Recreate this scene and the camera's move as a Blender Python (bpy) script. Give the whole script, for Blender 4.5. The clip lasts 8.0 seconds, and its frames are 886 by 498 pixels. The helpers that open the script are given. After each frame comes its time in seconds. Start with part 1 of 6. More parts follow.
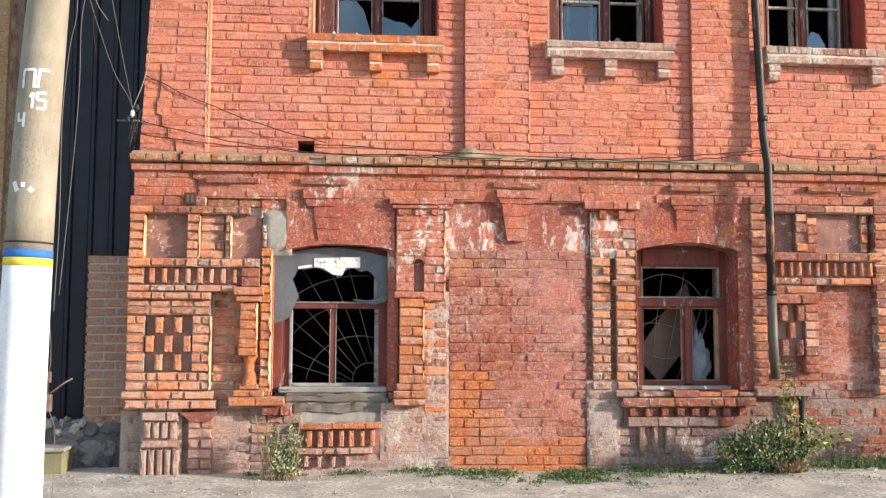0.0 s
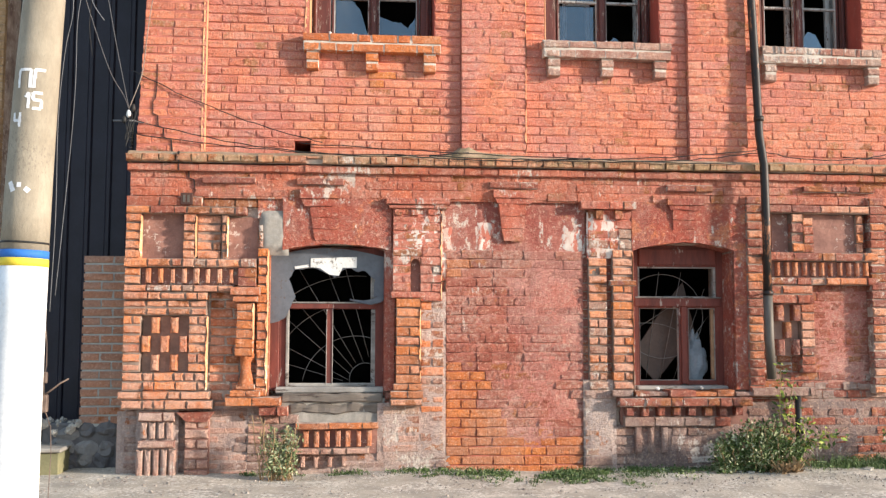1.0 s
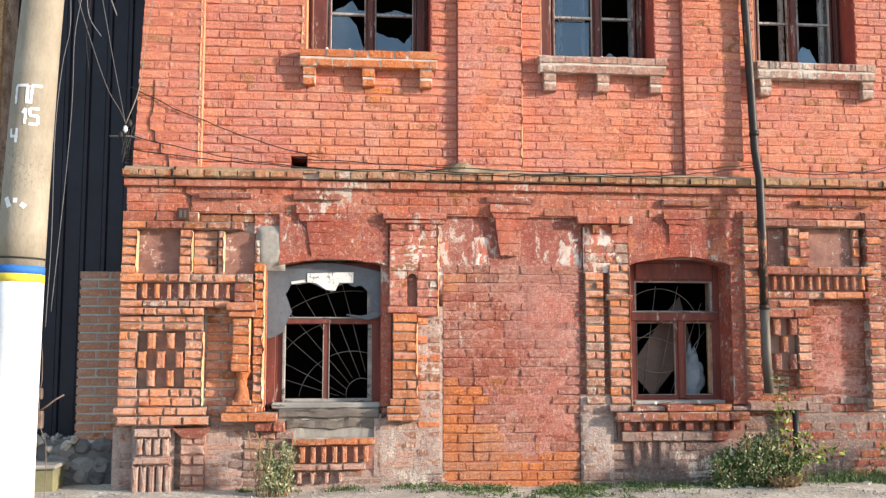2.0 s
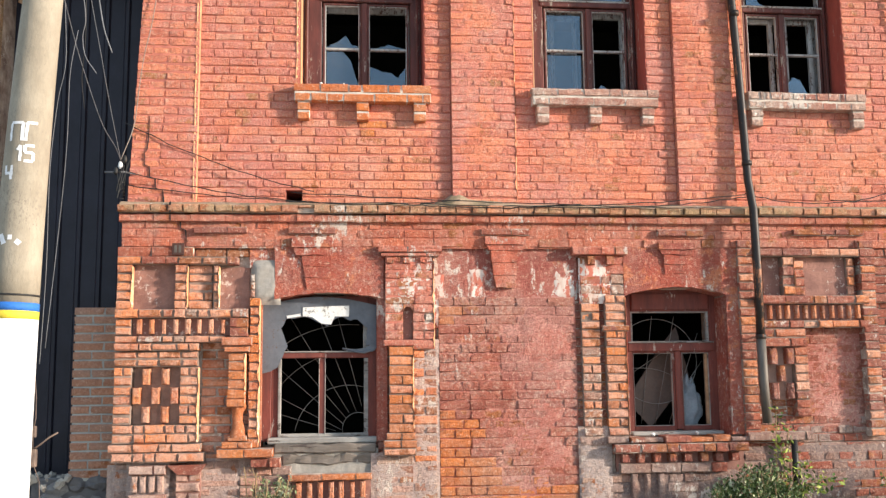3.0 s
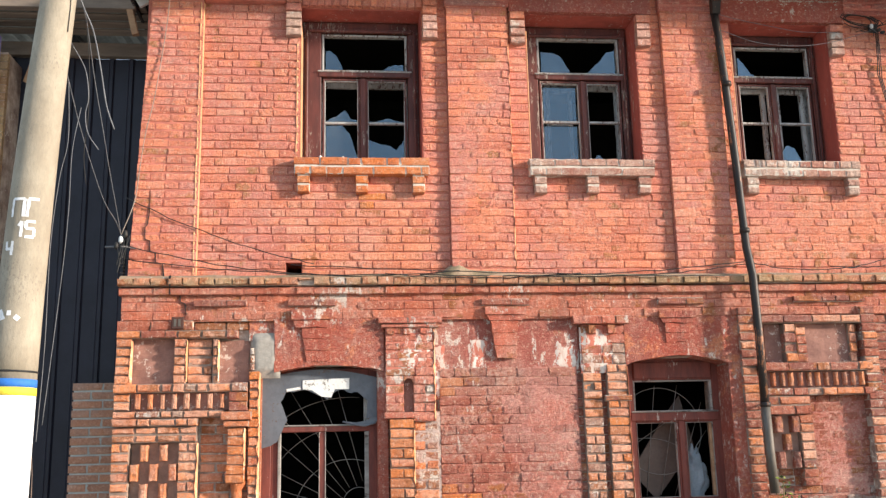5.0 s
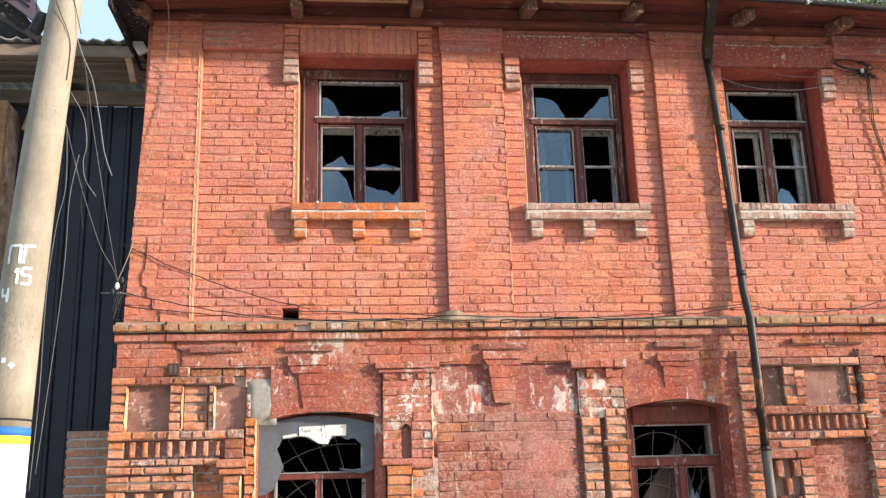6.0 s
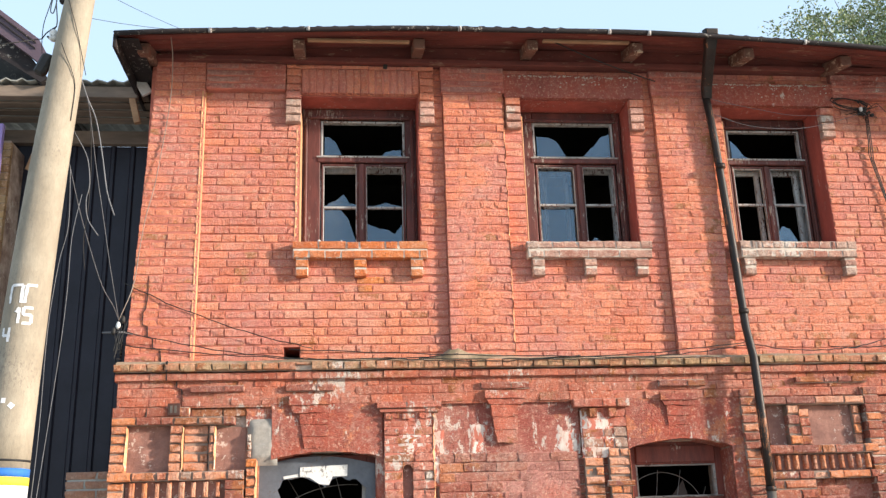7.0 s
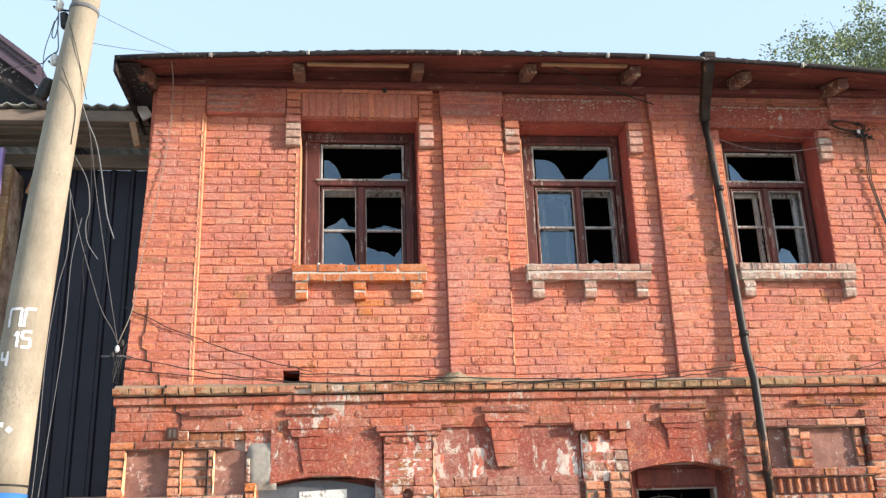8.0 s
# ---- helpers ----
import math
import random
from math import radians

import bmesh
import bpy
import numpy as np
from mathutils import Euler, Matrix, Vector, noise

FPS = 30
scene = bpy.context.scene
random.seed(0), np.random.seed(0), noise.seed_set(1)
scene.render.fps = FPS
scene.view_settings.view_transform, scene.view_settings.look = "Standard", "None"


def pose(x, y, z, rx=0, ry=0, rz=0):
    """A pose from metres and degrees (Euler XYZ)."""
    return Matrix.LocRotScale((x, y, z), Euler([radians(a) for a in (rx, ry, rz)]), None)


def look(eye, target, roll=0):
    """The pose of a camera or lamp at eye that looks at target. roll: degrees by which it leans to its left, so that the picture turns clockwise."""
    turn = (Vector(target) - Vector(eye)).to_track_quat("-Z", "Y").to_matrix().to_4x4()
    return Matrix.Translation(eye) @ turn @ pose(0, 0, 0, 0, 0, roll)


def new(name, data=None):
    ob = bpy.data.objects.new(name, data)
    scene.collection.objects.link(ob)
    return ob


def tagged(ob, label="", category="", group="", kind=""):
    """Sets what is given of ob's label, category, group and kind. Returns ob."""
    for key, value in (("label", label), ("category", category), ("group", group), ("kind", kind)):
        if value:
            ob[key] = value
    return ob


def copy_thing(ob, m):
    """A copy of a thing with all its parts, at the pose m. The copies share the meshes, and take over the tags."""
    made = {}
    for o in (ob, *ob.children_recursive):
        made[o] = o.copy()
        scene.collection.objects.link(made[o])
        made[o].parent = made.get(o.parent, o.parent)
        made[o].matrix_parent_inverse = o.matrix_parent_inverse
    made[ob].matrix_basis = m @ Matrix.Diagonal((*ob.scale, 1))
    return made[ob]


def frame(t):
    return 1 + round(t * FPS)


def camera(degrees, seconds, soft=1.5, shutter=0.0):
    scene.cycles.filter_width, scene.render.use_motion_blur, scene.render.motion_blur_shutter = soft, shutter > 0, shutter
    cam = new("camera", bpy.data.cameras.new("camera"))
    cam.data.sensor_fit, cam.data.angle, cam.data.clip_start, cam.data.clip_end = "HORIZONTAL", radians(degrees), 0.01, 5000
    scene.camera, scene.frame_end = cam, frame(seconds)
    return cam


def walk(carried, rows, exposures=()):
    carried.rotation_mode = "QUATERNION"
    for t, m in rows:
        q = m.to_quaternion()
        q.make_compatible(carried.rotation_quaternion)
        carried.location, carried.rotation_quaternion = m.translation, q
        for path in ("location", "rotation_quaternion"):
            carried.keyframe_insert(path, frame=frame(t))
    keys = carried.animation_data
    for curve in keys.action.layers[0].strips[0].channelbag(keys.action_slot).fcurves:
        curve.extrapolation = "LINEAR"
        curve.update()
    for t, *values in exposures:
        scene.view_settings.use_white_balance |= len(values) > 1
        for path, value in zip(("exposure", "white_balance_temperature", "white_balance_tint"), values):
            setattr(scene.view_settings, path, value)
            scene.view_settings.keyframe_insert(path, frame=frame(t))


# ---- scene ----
cam = camera(50.83, 8.0, soft=1.35)
EYE = (0.0, -8.0, 1.233)
# seconds, yaw, pitch, roll
TURNS = [
    (0.0, -5.067, 4.538, -0.185),
    (0.5, -5.22, 4.547, -0.156),
    (1.0, -5.272, 4.542, -0.148),
    (1.5, -5.373, 4.8, -0.161),
    (3.0, -5.685, 7.445, 0.598),
    (3.5, -5.677, 8.534, 1.017),
    (4.0, -5.594, 9.48, 1.222),
    (4.5, -5.545, 10.495, 1.13),
    (6.0, -5.697, 14.509, 1.641),
    (6.5, -5.68, 15.624, 1.67),
    (7.0, -5.569, 16.884, 1.728),
    (7.5, -5.542, 17.847, 1.908),
    (8.0, -5.558, 18.281, 1.857),
]
walk(cam, [(t, pose(*EYE, 90 + pitch, roll, yaw)) for t, yaw, pitch, roll in TURNS], exposures=[(0.0, 1.00), (8.0, 1.05)])

# ---- light: low warm sun raking the facade from its far end, pale sky
SUN_AZ, SUN_EL = 22.0, 13.5
sun_dir = Vector((math.cos(radians(SUN_EL)) * math.cos(radians(SUN_AZ)), -math.cos(radians(SUN_EL)) * math.sin(radians(SUN_AZ)), math.sin(radians(SUN_EL))))
sun = new("sun", bpy.data.lights.new("sun", "SUN"))
sun.data.energy, sun.data.angle, sun.data.color = 4.1, radians(3.0), (1.0, 0.885, 0.76)
sun.matrix_world = look(sun_dir * 60, (0, 0, 0))
world = bpy.data.worlds.new("sky")
scene.world = world
world.use_nodes = True
wn = world.node_tree.nodes
wsky = wn.new("ShaderNodeTexSky")
wsky.sky_type, wsky.sun_disc = "NISHITA", False
wsky.sun_elevation, wsky.sun_rotation = radians(SUN_EL), math.atan2(sun_dir.x, sun_dir.y)
wsky.air_density, wsky.dust_density, wsky.ozone_density = 1.0, 2.0, 1.0
wn["Background"].inputs[1].default_value = 0.18
# thin bright haze over the whole sky
haze = wn.new("ShaderNodeMix")
haze.data_type = "RGBA"
haze.inputs[0].default_value = 0.72
haze.inputs[7].default_value = (2.12, 2.82, 3.60, 1.0)
world.node_tree.links.new(wsky.outputs[0], haze.inputs[6])
world.node_tree.links.new(haze.outputs[2], wn["Background"].inputs[0])

# ---- materials
class Mat:
    """A small builder for node materials."""

    def __init__(self, name):
        self.m = bpy.data.materials.new(name)
        self.m.use_nodes = True
        self.t = self.m.node_tree
        self.b = self.t.nodes["Principled BSDF"]
        self.pos = self.t.nodes.new("ShaderNodeNewGeometry")

    def put(self, sock, v):
        if isinstance(v, bpy.types.NodeSocket):
            self.t.links.new(v, sock)
        elif isinstance(v, (tuple, list)):
            sock.default_value = (*v, 1.0) if len(v) == 3 and len(sock.default_value) == 4 else v
        else:
            sock.default_value = v

    def math(self, op, a, b=0.0):
        n = self.t.nodes.new("ShaderNodeMath")
        n.operation = op
        self.put(n.inputs[0], a)
        self.put(n.inputs[1], b)
        return n.outputs[0]

    def place(self, s=(1, 1, 1), shift=(0, 0, 0)):
        n = self.t.nodes.new("ShaderNodeMapping")
        self.put(n.inputs["Vector"], self.pos.outputs["Position"])
        self.put(n.inputs["Scale"], s)
        self.put(n.inputs["Location"], shift)
        return n.outputs[0]

    def noise(self, scale, detail=4.0, rough=0.6, s=(1, 1, 1), shift=(0, 0, 0)):
        n = self.t.nodes.new("ShaderNodeTexNoise")
        self.put(n.inputs["Vector"], self.place(s, shift))
        n.inputs["Scale"].default_value, n.inputs["Detail"].default_value, n.inputs["Roughness"].default_value = scale, detail, rough
        return n.outputs[0]

    def step(self, v, lo, hi, a=0.0, b=1.0):
        n = self.t.nodes.new("ShaderNodeMapRange")
        n.interpolation_type = "SMOOTHSTEP"
        self.put(n.inputs[0], v)
        for i, q in enumerate((lo, hi, a, b)):
            n.inputs[1 + i].default_value = q
        return n.outputs[0]

    def mix(self, f, a, b):
        n = self.t.nodes.new("ShaderNodeMix")
        n.data_type = "RGBA"
        self.put(n.inputs[0], f)
        self.put(n.inputs[6], a)
        self.put(n.inputs[7], b)
        return n.outputs[2]

    def rnd(self):
        o = self.t.nodes.new("ShaderNodeObjectInfo")
        return self.math("FRACT", self.math("ADD", o.outputs["Random"], self.pos.outputs["Random Per Island"]))

    def bump(self, h, strength=0.4, dist=0.01):
        n = self.t.nodes.new("ShaderNodeBump")
        n.inputs["Strength"].default_value, n.inputs["Distance"].default_value = strength, dist
        self.put(n.inputs["Height"], h)
        self.put(self.b.inputs["Normal"], n.outputs[0])

    def done(self, col, rough=0.85, metal=0.0, spec=0.3):
        self.put(self.b.inputs["Base Color"], col)
        self.put(self.b.inputs["Roughness"], rough)
        self.put(self.b.inputs["Metallic"], metal)
        self.put(self.b.inputs["Specular IOR Level"], spec)
        return self.m


def brick_mat(name, a, b, faded, peel=0.0, raw=0.0, soot=0.35, rawcol=(0.54, 0.19, 0.075), fade=(0.42, 0.60), bloom=0.0):
    """Painted or bare old brick: tone by piece, faded clouds, soot, lime bloom, flaked lime and worn-through patches."""
    m = Mat(name)
    r = m.rnd()
    col = m.mix(r, a, b)
    r2 = m.math("FRACT", m.math("MULTIPLY", r, 7.13))
    cloud = m.math("ADD", m.noise(1.5, 6, 0.7), m.math("MULTIPLY", m.math("SUBTRACT", r2, 0.5), 0.10))
    col = m.mix(m.step(cloud, fade[0], fade[1], 0.0, 0.85), col, faded)
    if raw:
        w = m.math("ADD", m.noise(4.5, 6, 0.7, shift=(3, 1, 7)), m.math("MULTIPLY", m.math("SUBTRACT", r2, 0.5), 0.22))
        col = m.mix(m.step(w, 0.66 - raw * 0.2, 0.74 - raw * 0.2), col, m.mix(r2, rawcol, tuple(c * 0.65 for c in rawcol)))
    dirt = m.noise(9.0, 7, 0.75, (1, 1, 0.7), (5, 2, 1))
    col = m.mix(m.step(dirt, 0.48, 0.78, 0.0, soot), col, (0.13, 0.06, 0.05))
    streak = m.noise(7.0, 5, 0.6, (1.6, 1, 0.2), (1, 9, 4))
    col = m.mix(m.step(streak, 0.55, 0.74, 0.0, soot * 0.7), col, (0.15, 0.065, 0.055))
    if bloom:
        k = m.math("MULTIPLY", m.step(m.noise(2.6, 5, 0.7, shift=(6, 6, 1)), 0.38, 0.66), m.step(m.noise(26.0, 6, 0.8, shift=(2, 2, 9)), 0.38, 0.66))
        col = m.mix(m.math("MULTIPLY", k, bloom), col, (0.62, 0.48, 0.40))
    if peel:
        p = m.math("ADD", m.noise(15.0, 8, 0.75, (1, 1, 0.5), (8, 3, 2)), m.math("MULTIPLY", m.noise(1.9, 3, 0.5, shift=(2, 7, 5)), 0.6))
        col = m.mix(m.step(p, 1.02 - peel * 0.24, 1.08 - peel * 0.24, 0.0, 0.9), col, (0.68, 0.61, 0.54))
    fine = m.noise(60.0, 7, 0.75)
    col = m.mix(m.step(fine, 0.42, 0.64, 0.0, 0.45), col, m.mix(0.6, col, (0.16, 0.065, 0.05)))
    # pale specks, strengthened to stand in for highlights on the brick faces
    speck = m.noise(34.0, 6, 0.8, shift=(1, 5, 5))
    col = m.mix(m.step(speck, 0.52, 0.65, 0.0, 0.75), col, m.mix(0.6, col, (0.80, 0.56, 0.42)))
    m.bump(m.math("ADD", m.math("MULTIPLY", fine, 0.8), m.noise(28.0, 7, 0.7, shift=(4, 4, 4))), 1.0, 0.026)
    return m.done(col, 0.92, 0.0, 0.15)


def plain_mat(name, a, b, scale=6.0, rough=0.8, metal=0.0, bump=0.3, s=(1, 1, 1), chip=None, chips=0.0, spec=0.3, chipscale=22.0):
    """A worn surface of two tones, with fine grain and, if asked for, chipped flecks."""
    m = Mat(name)
    n1 = m.noise(scale, 6, 0.65, s)
    col = m.mix(m.step(n1, 0.3, 0.7), a, b)
    fine = m.noise(scale * 9, 5, 0.7, s, (3, 3, 3))
    col = m.mix(m.step(fine, 0.4, 0.75, 0.0, 0.3), col, tuple(c * 0.45 for c in a))
    if chip:
        k = m.math("ADD", m.noise(chipscale, 6, 0.75, s, (6, 1, 2)), m.math("MULTIPLY", m.noise(3.0, 2, 0.5, shift=(9, 9, 1)), 0.35))
        col = m.mix(m.step(k, 0.80 - chips * 0.2, 0.85 - chips * 0.2), col, chip)
    if bump:
        m.bump(m.math("ADD", fine, n1), bump, 0.006)
    return m.done(col, rough, metal, spec)


M_UP = brick_mat("painted_brick", (0.84, 0.295, 0.165), (0.58, 0.175, 0.11), (0.64, 0.24, 0.19), raw=0.20, soot=0.26, rawcol=(0.66, 0.26, 0.11), bloom=0.38)
M_LOW = brick_mat("weathered_brick", (0.42, 0.125, 0.075), (0.28, 0.08, 0.055), (0.30, 0.115, 0.09), peel=0.34, raw=0.55, soot=0.60, bloom=0.34)
M_RAW = brick_mat("bare_brick", (0.82, 0.285, 0.105), (0.50, 0.155, 0.08), (0.74, 0.40, 0.28), peel=0.14, raw=0.45, soot=0.40, bloom=0.45)
M_PATCH = brick_mat("patch_brick", (0.42, 0.132, 0.088), (0.32, 0.093, 0.065), (0.41, 0.174, 0.13), peel=0.08, raw=0.2, soot=0.28, bloom=0.62)
M_PALE = brick_mat("limed_brick", (0.44, 0.24, 0.17), (0.34, 0.13, 0.085), (0.46, 0.33, 0.26), peel=0.75, raw=0.45, soot=0.55, bloom=0.5)
M_GREY = brick_mat("grimy_brick", (0.37, 0.235, 0.195), (0.26, 0.15, 0.12), (0.33, 0.255, 0.225), peel=0.42, raw=0.08, soot=0.6, bloom=0.5)
M_NEW = brick_mat("orange_brick", (0.74, 0.245, 0.07), (0.54, 0.16, 0.055), (0.50, 0.21, 0.115), peel=0.2, raw=0.15, soot=0.45, bloom=0.22)
M_LEDGE = brick_mat("mossy_brick", (0.66, 0.28, 0.15), (0.50, 0.22, 0.13), (0.40, 0.29, 0.16), peel=0.35, raw=0.3, soot=0.5, bloom=0.3)
M_PEEL = brick_mat("flaking_render", (0.355, 0.10, 0.077), (0.325, 0.09, 0.07), (0.43, 0.157, 0.125), peel=0.95, raw=0.3, soot=0.5, bloom=0.4)
M_BAND = brick_mat("smeared_brick", (0.62, 0.175, 0.095), (0.40, 0.11, 0.068), (0.52, 0.20, 0.14), peel=0.46, raw=0.45, soot=0.55, bloom=0.4)
M_DUST = plain_mat("dusty_render", (0.35, 0.18, 0.14), (0.21, 0.105, 0.085), 5.0, 0.95, 0, 0.8, chip=(0.52, 0.42, 0.36), chips=0.2)
M_DARKBED = plain_mat("dark_bed", (0.38, 0.245, 0.19), (0.23, 0.145, 0.115), 6.0, 0.95)
M_PINK = brick_mat("pink_render", (0.41, 0.147, 0.116), (0.345, 0.118, 0.093), (0.43, 0.193, 0.158), peel=0.14, soot=0.26, bloom=0.58)
M_NEWPAINT = brick_mat("repaired_brick", (0.80, 0.30, 0.17), (0.65, 0.215, 0.125), (0.72, 0.32, 0.225), raw=0.25, soot=0.2, bloom=0.35)
M_HEAD = brick_mat("head_paint", (0.58, 0.165, 0.125), (0.42, 0.115, 0.09), (0.42, 0.21, 0.18), peel=0.34, soot=0.5, bloom=0.45)
M_LINT = brick_mat("lintel_paint", (0.42, 0.10, 0.07), (0.40, 0.095, 0.065), (0.36, 0.11, 0.09), peel=0.30, soot=0.4, bloom=0.2)
M_IMPOST = brick_mat("impost_brick", (0.66, 0.40, 0.33), (0.54, 0.24, 0.18), (0.55, 0.40, 0.33), peel=0.55, soot=0.25)
M_SILLPALE = brick_mat("sill_brick", (0.52, 0.25, 0.18), (0.38, 0.16, 0.12), (0.52, 0.38, 0.31), peel=0.42, raw=0.1, soot=0.35, bloom=0.7)
M_SILLNEW = brick_mat("sill_orange_brick", (0.74, 0.225, 0.065), (0.56, 0.15, 0.05), (0.66, 0.26, 0.12), peel=0.12, raw=0.2, soot=0.3, bloom=0.12)
M_FOOT = brick_mat("pinkish_foot_brick", (0.60, 0.36, 0.28), (0.46, 0.23, 0.17), (0.55, 0.40, 0.34), peel=0.30, raw=0.2, soot=0.38, bloom=0.5)
M_REDPIER = brick_mat("painted_pier_brick", (0.60, 0.165, 0.10), (0.44, 0.12, 0.08), (0.56, 0.22, 0.16), peel=0.55, raw=0.5, soot=0.5, bloom=0.42)
M_JOINT = plain_mat("painted_joint", (0.58, 0.20, 0.14), (0.36, 0.12, 0.09), 7.0, 0.95)
M_WHITEMORTAR = plain_mat("pale_mortar", (0.64, 0.58, 0.50), (0.46, 0.38, 0.32), 8.0, 0.95, bump=0.6)
M_MORTAR = plain_mat("old_mortar", (0.56, 0.46, 0.38), (0.20, 0.13, 0.105), 5.0, 0.95, chip=(0.60, 0.54, 0.46), chips=0.2)
# darker mortar: the shade inside deep joints is put into this colour
M_JOINTSHADE = plain_mat("joint_shade_mortar", (0.34, 0.25, 0.20), (0.17, 0.125, 0.10), 7.0, 0.95, bump=0.5)
M_RED = brick_mat("red_render", (0.45, 0.108, 0.068), (0.38, 0.088, 0.06), (0.34, 0.105, 0.08), peel=0.44, raw=0.62, soot=0.5, bloom=0.36, rawcol=(0.72, 0.235, 0.115))
M_WOOD = plain_mat("red_brown_frame", (0.20, 0.052, 0.038), (0.11, 0.034, 0.027), 10.0, 0.6, 0, 0.4, (1, 1, 0.2), (0.36, 0.30, 0.26), 0.02)
M_DARKWOOD = plain_mat("dark_frame", (0.15, 0.046, 0.038), (0.065, 0.025, 0.022), 10.0, 0.5, 0, 0.4, (1, 1, 0.16), (0.30, 0.26, 0.22), 0.14, chipscale=48.0)
M_WHITEWOOD = plain_mat("peeling_white_wood", (0.50, 0.50, 0.49), (0.30, 0.295, 0.285), 16.0, 0.75, 0, 0.5, (1, 1, 0.25), (0.10, 0.055, 0.045), 0.38, chipscale=40.0)
M_GREYSILL = plain_mat("grey_sill_paint", (0.36, 0.345, 0.32), (0.20, 0.185, 0.17), 11.0, 0.85, 0, 0.6, (0.3, 1, 1), (0.10, 0.08, 0.07), 0.3)
# reveal red; the shade on faces turned from the sun is in it
M_REVEALRED = plain_mat("red_reveal_shaded", (0.42, 0.10, 0.075), (0.29, 0.07, 0.055), 7.0, 0.8, 0, 0.5, (1, 1, 0.3), (0.42, 0.30, 0.25), 0.08)
M_OLDWOOD = plain_mat("grey_old_wood", (0.22, 0.19, 0.165), (0.12, 0.10, 0.085), 9.0, 0.9, 0, 0.8, (0.2, 1, 1), (0.06, 0.045, 0.04), 0.35)
M_RAFTER = plain_mat("painted_timber", (0.19, 0.052, 0.040), (0.11, 0.034, 0.028), 8.0, 0.8, 0, 0.4, (0.25, 1, 1), (0.24, 0.13, 0.09), 0.12)
M_TIMBER = plain_mat("bare_timber", (0.42, 0.26, 0.15), (0.28, 0.16, 0.09), 9.0, 0.8, 0, 0.4, (0.4, 1, 1))
M_ROOF = plain_mat("dark_roof_sheet", (0.032, 0.026, 0.026), (0.018, 0.016, 0.018), 5.0, 0.75, 0.0, 0.3, chip=(0.34, 0.31, 0.27), chips=0.10, spec=0.2, chipscale=30.0)
M_FENCE = plain_mat("dark_sheet", (0.022, 0.0215, 0.034), (0.014, 0.013, 0.020), 3.0, 0.45, 0.0, 0.1)
M_CONC = plain_mat("pole_concrete", (0.34, 0.30, 0.235), (0.25, 0.215, 0.165), 5.0, 0.95, 0, 0.6, (1, 1, 0.5), (0.22, 0.19, 0.15), 0.10, chipscale=70.0)
M_WHITE = plain_mat("whitewash", (0.82, 0.82, 0.82), (0.72, 0.73, 0.74), 4.0, 0.85, 0, 0.2)
M_BLUE = plain_mat("blue_paint", (0.03, 0.16, 0.50), (0.03, 0.13, 0.42), 8.0, 0.7)
M_YELLOW = plain_mat("yellow_paint", (0.80, 0.62, 0.06), (0.68, 0.52, 0.05), 8.0, 0.7)
M_STENCIL = plain_mat("stencil_paint", (0.80, 0.80, 0.82), (0.62, 0.62, 0.62), 20.0, 0.8)
M_SHEET = plain_mat("zinc_sheet", (0.145, 0.157, 0.178), (0.10, 0.108, 0.125), 3.5, 0.55, 0.2, 0.15, chip=(0.12, 0.09, 0.08), chips=0.05)
M_LIME = plain_mat("old_white_lime", (0.72, 0.66, 0.60), (0.50, 0.36, 0.30), 9.0, 0.95, 0, 0.7, (1, 1, 0.4), chip=(0.46, 0.145, 0.10), chips=0.68, chipscale=17.0)
M_PAPER = plain_mat("white_board", (0.72, 0.72, 0.70), (0.60, 0.60, 0.58), 8.0, 0.8, chip=(0.25, 0.24, 0.22), chips=0.1)
M_CARD = plain_mat("dusty_board", (0.145, 0.105, 0.087), (0.10, 0.074, 0.062), 4.0, 0.9)
M_RAG = plain_mat("grey_cloth", (0.31, 0.345, 0.38), (0.19, 0.215, 0.24), 6.0, 0.95)
M_ROD = plain_mat("grille_rod", (0.30, 0.28, 0.26), (0.18, 0.165, 0.15), 20.0, 0.6, 0.2, 0.2)
M_PIPE = plain_mat("pipe_iron", (0.020, 0.017, 0.016), (0.036, 0.027, 0.023), 7.0, 0.5, 0.1, 0.3, (1, 1, 0.3), (0.24, 0.10, 0.05), 0.15)
M_PIPEGREY = plain_mat("pipe_grey", (0.15, 0.135, 0.12), (0.10, 0.085, 0.07), 7.0, 0.6, 0.3, 0.3, (1, 1, 0.3))
M_WIRE = plain_mat("wire_black", (0.018, 0.018, 0.018), (0.028, 0.026, 0.024), 9.0, 0.6, bump=0)
M_WIREPALE = plain_mat("wire_pale", (0.30, 0.24, 0.20), (0.20, 0.16, 0.13), 9.0, 0.7, bump=0)
M_WIREGREY = plain_mat("wire_grey", (0.17, 0.175, 0.19), (0.11, 0.115, 0.125), 9.0, 0.6, bump=0)
# near-black: the gloom of the unlit rooms is put into this colour
M_ROOM = plain_mat("unlit_room_black", (0.035, 0.032, 0.03), (0.022, 0.02, 0.02), 1.5, 0.95)
M_CAP = plain_mat("mossy_cap", (0.38, 0.27, 0.19), (0.20, 0.165, 0.10), 7.0, 0.95, 0, 0.8, chip=(0.42, 0.36, 0.30), chips=0.15)
M_CEMENT = plain_mat("cement_patch", (0.36, 0.335, 0.30), (0.24, 0.22, 0.195), 6.0, 0.95, bump=0.6)
M_STONE = plain_mat("rubble_stone", (0.15, 0.145, 0.145), (0.085, 0.08, 0.088), 5.0, 0.9, bump=0.8)
M_STONEGREY = plain_mat("grey_rubble_stone", (0.26, 0.25, 0.24), (0.16, 0.15, 0.15), 6.0, 0.9, bump=0.8)
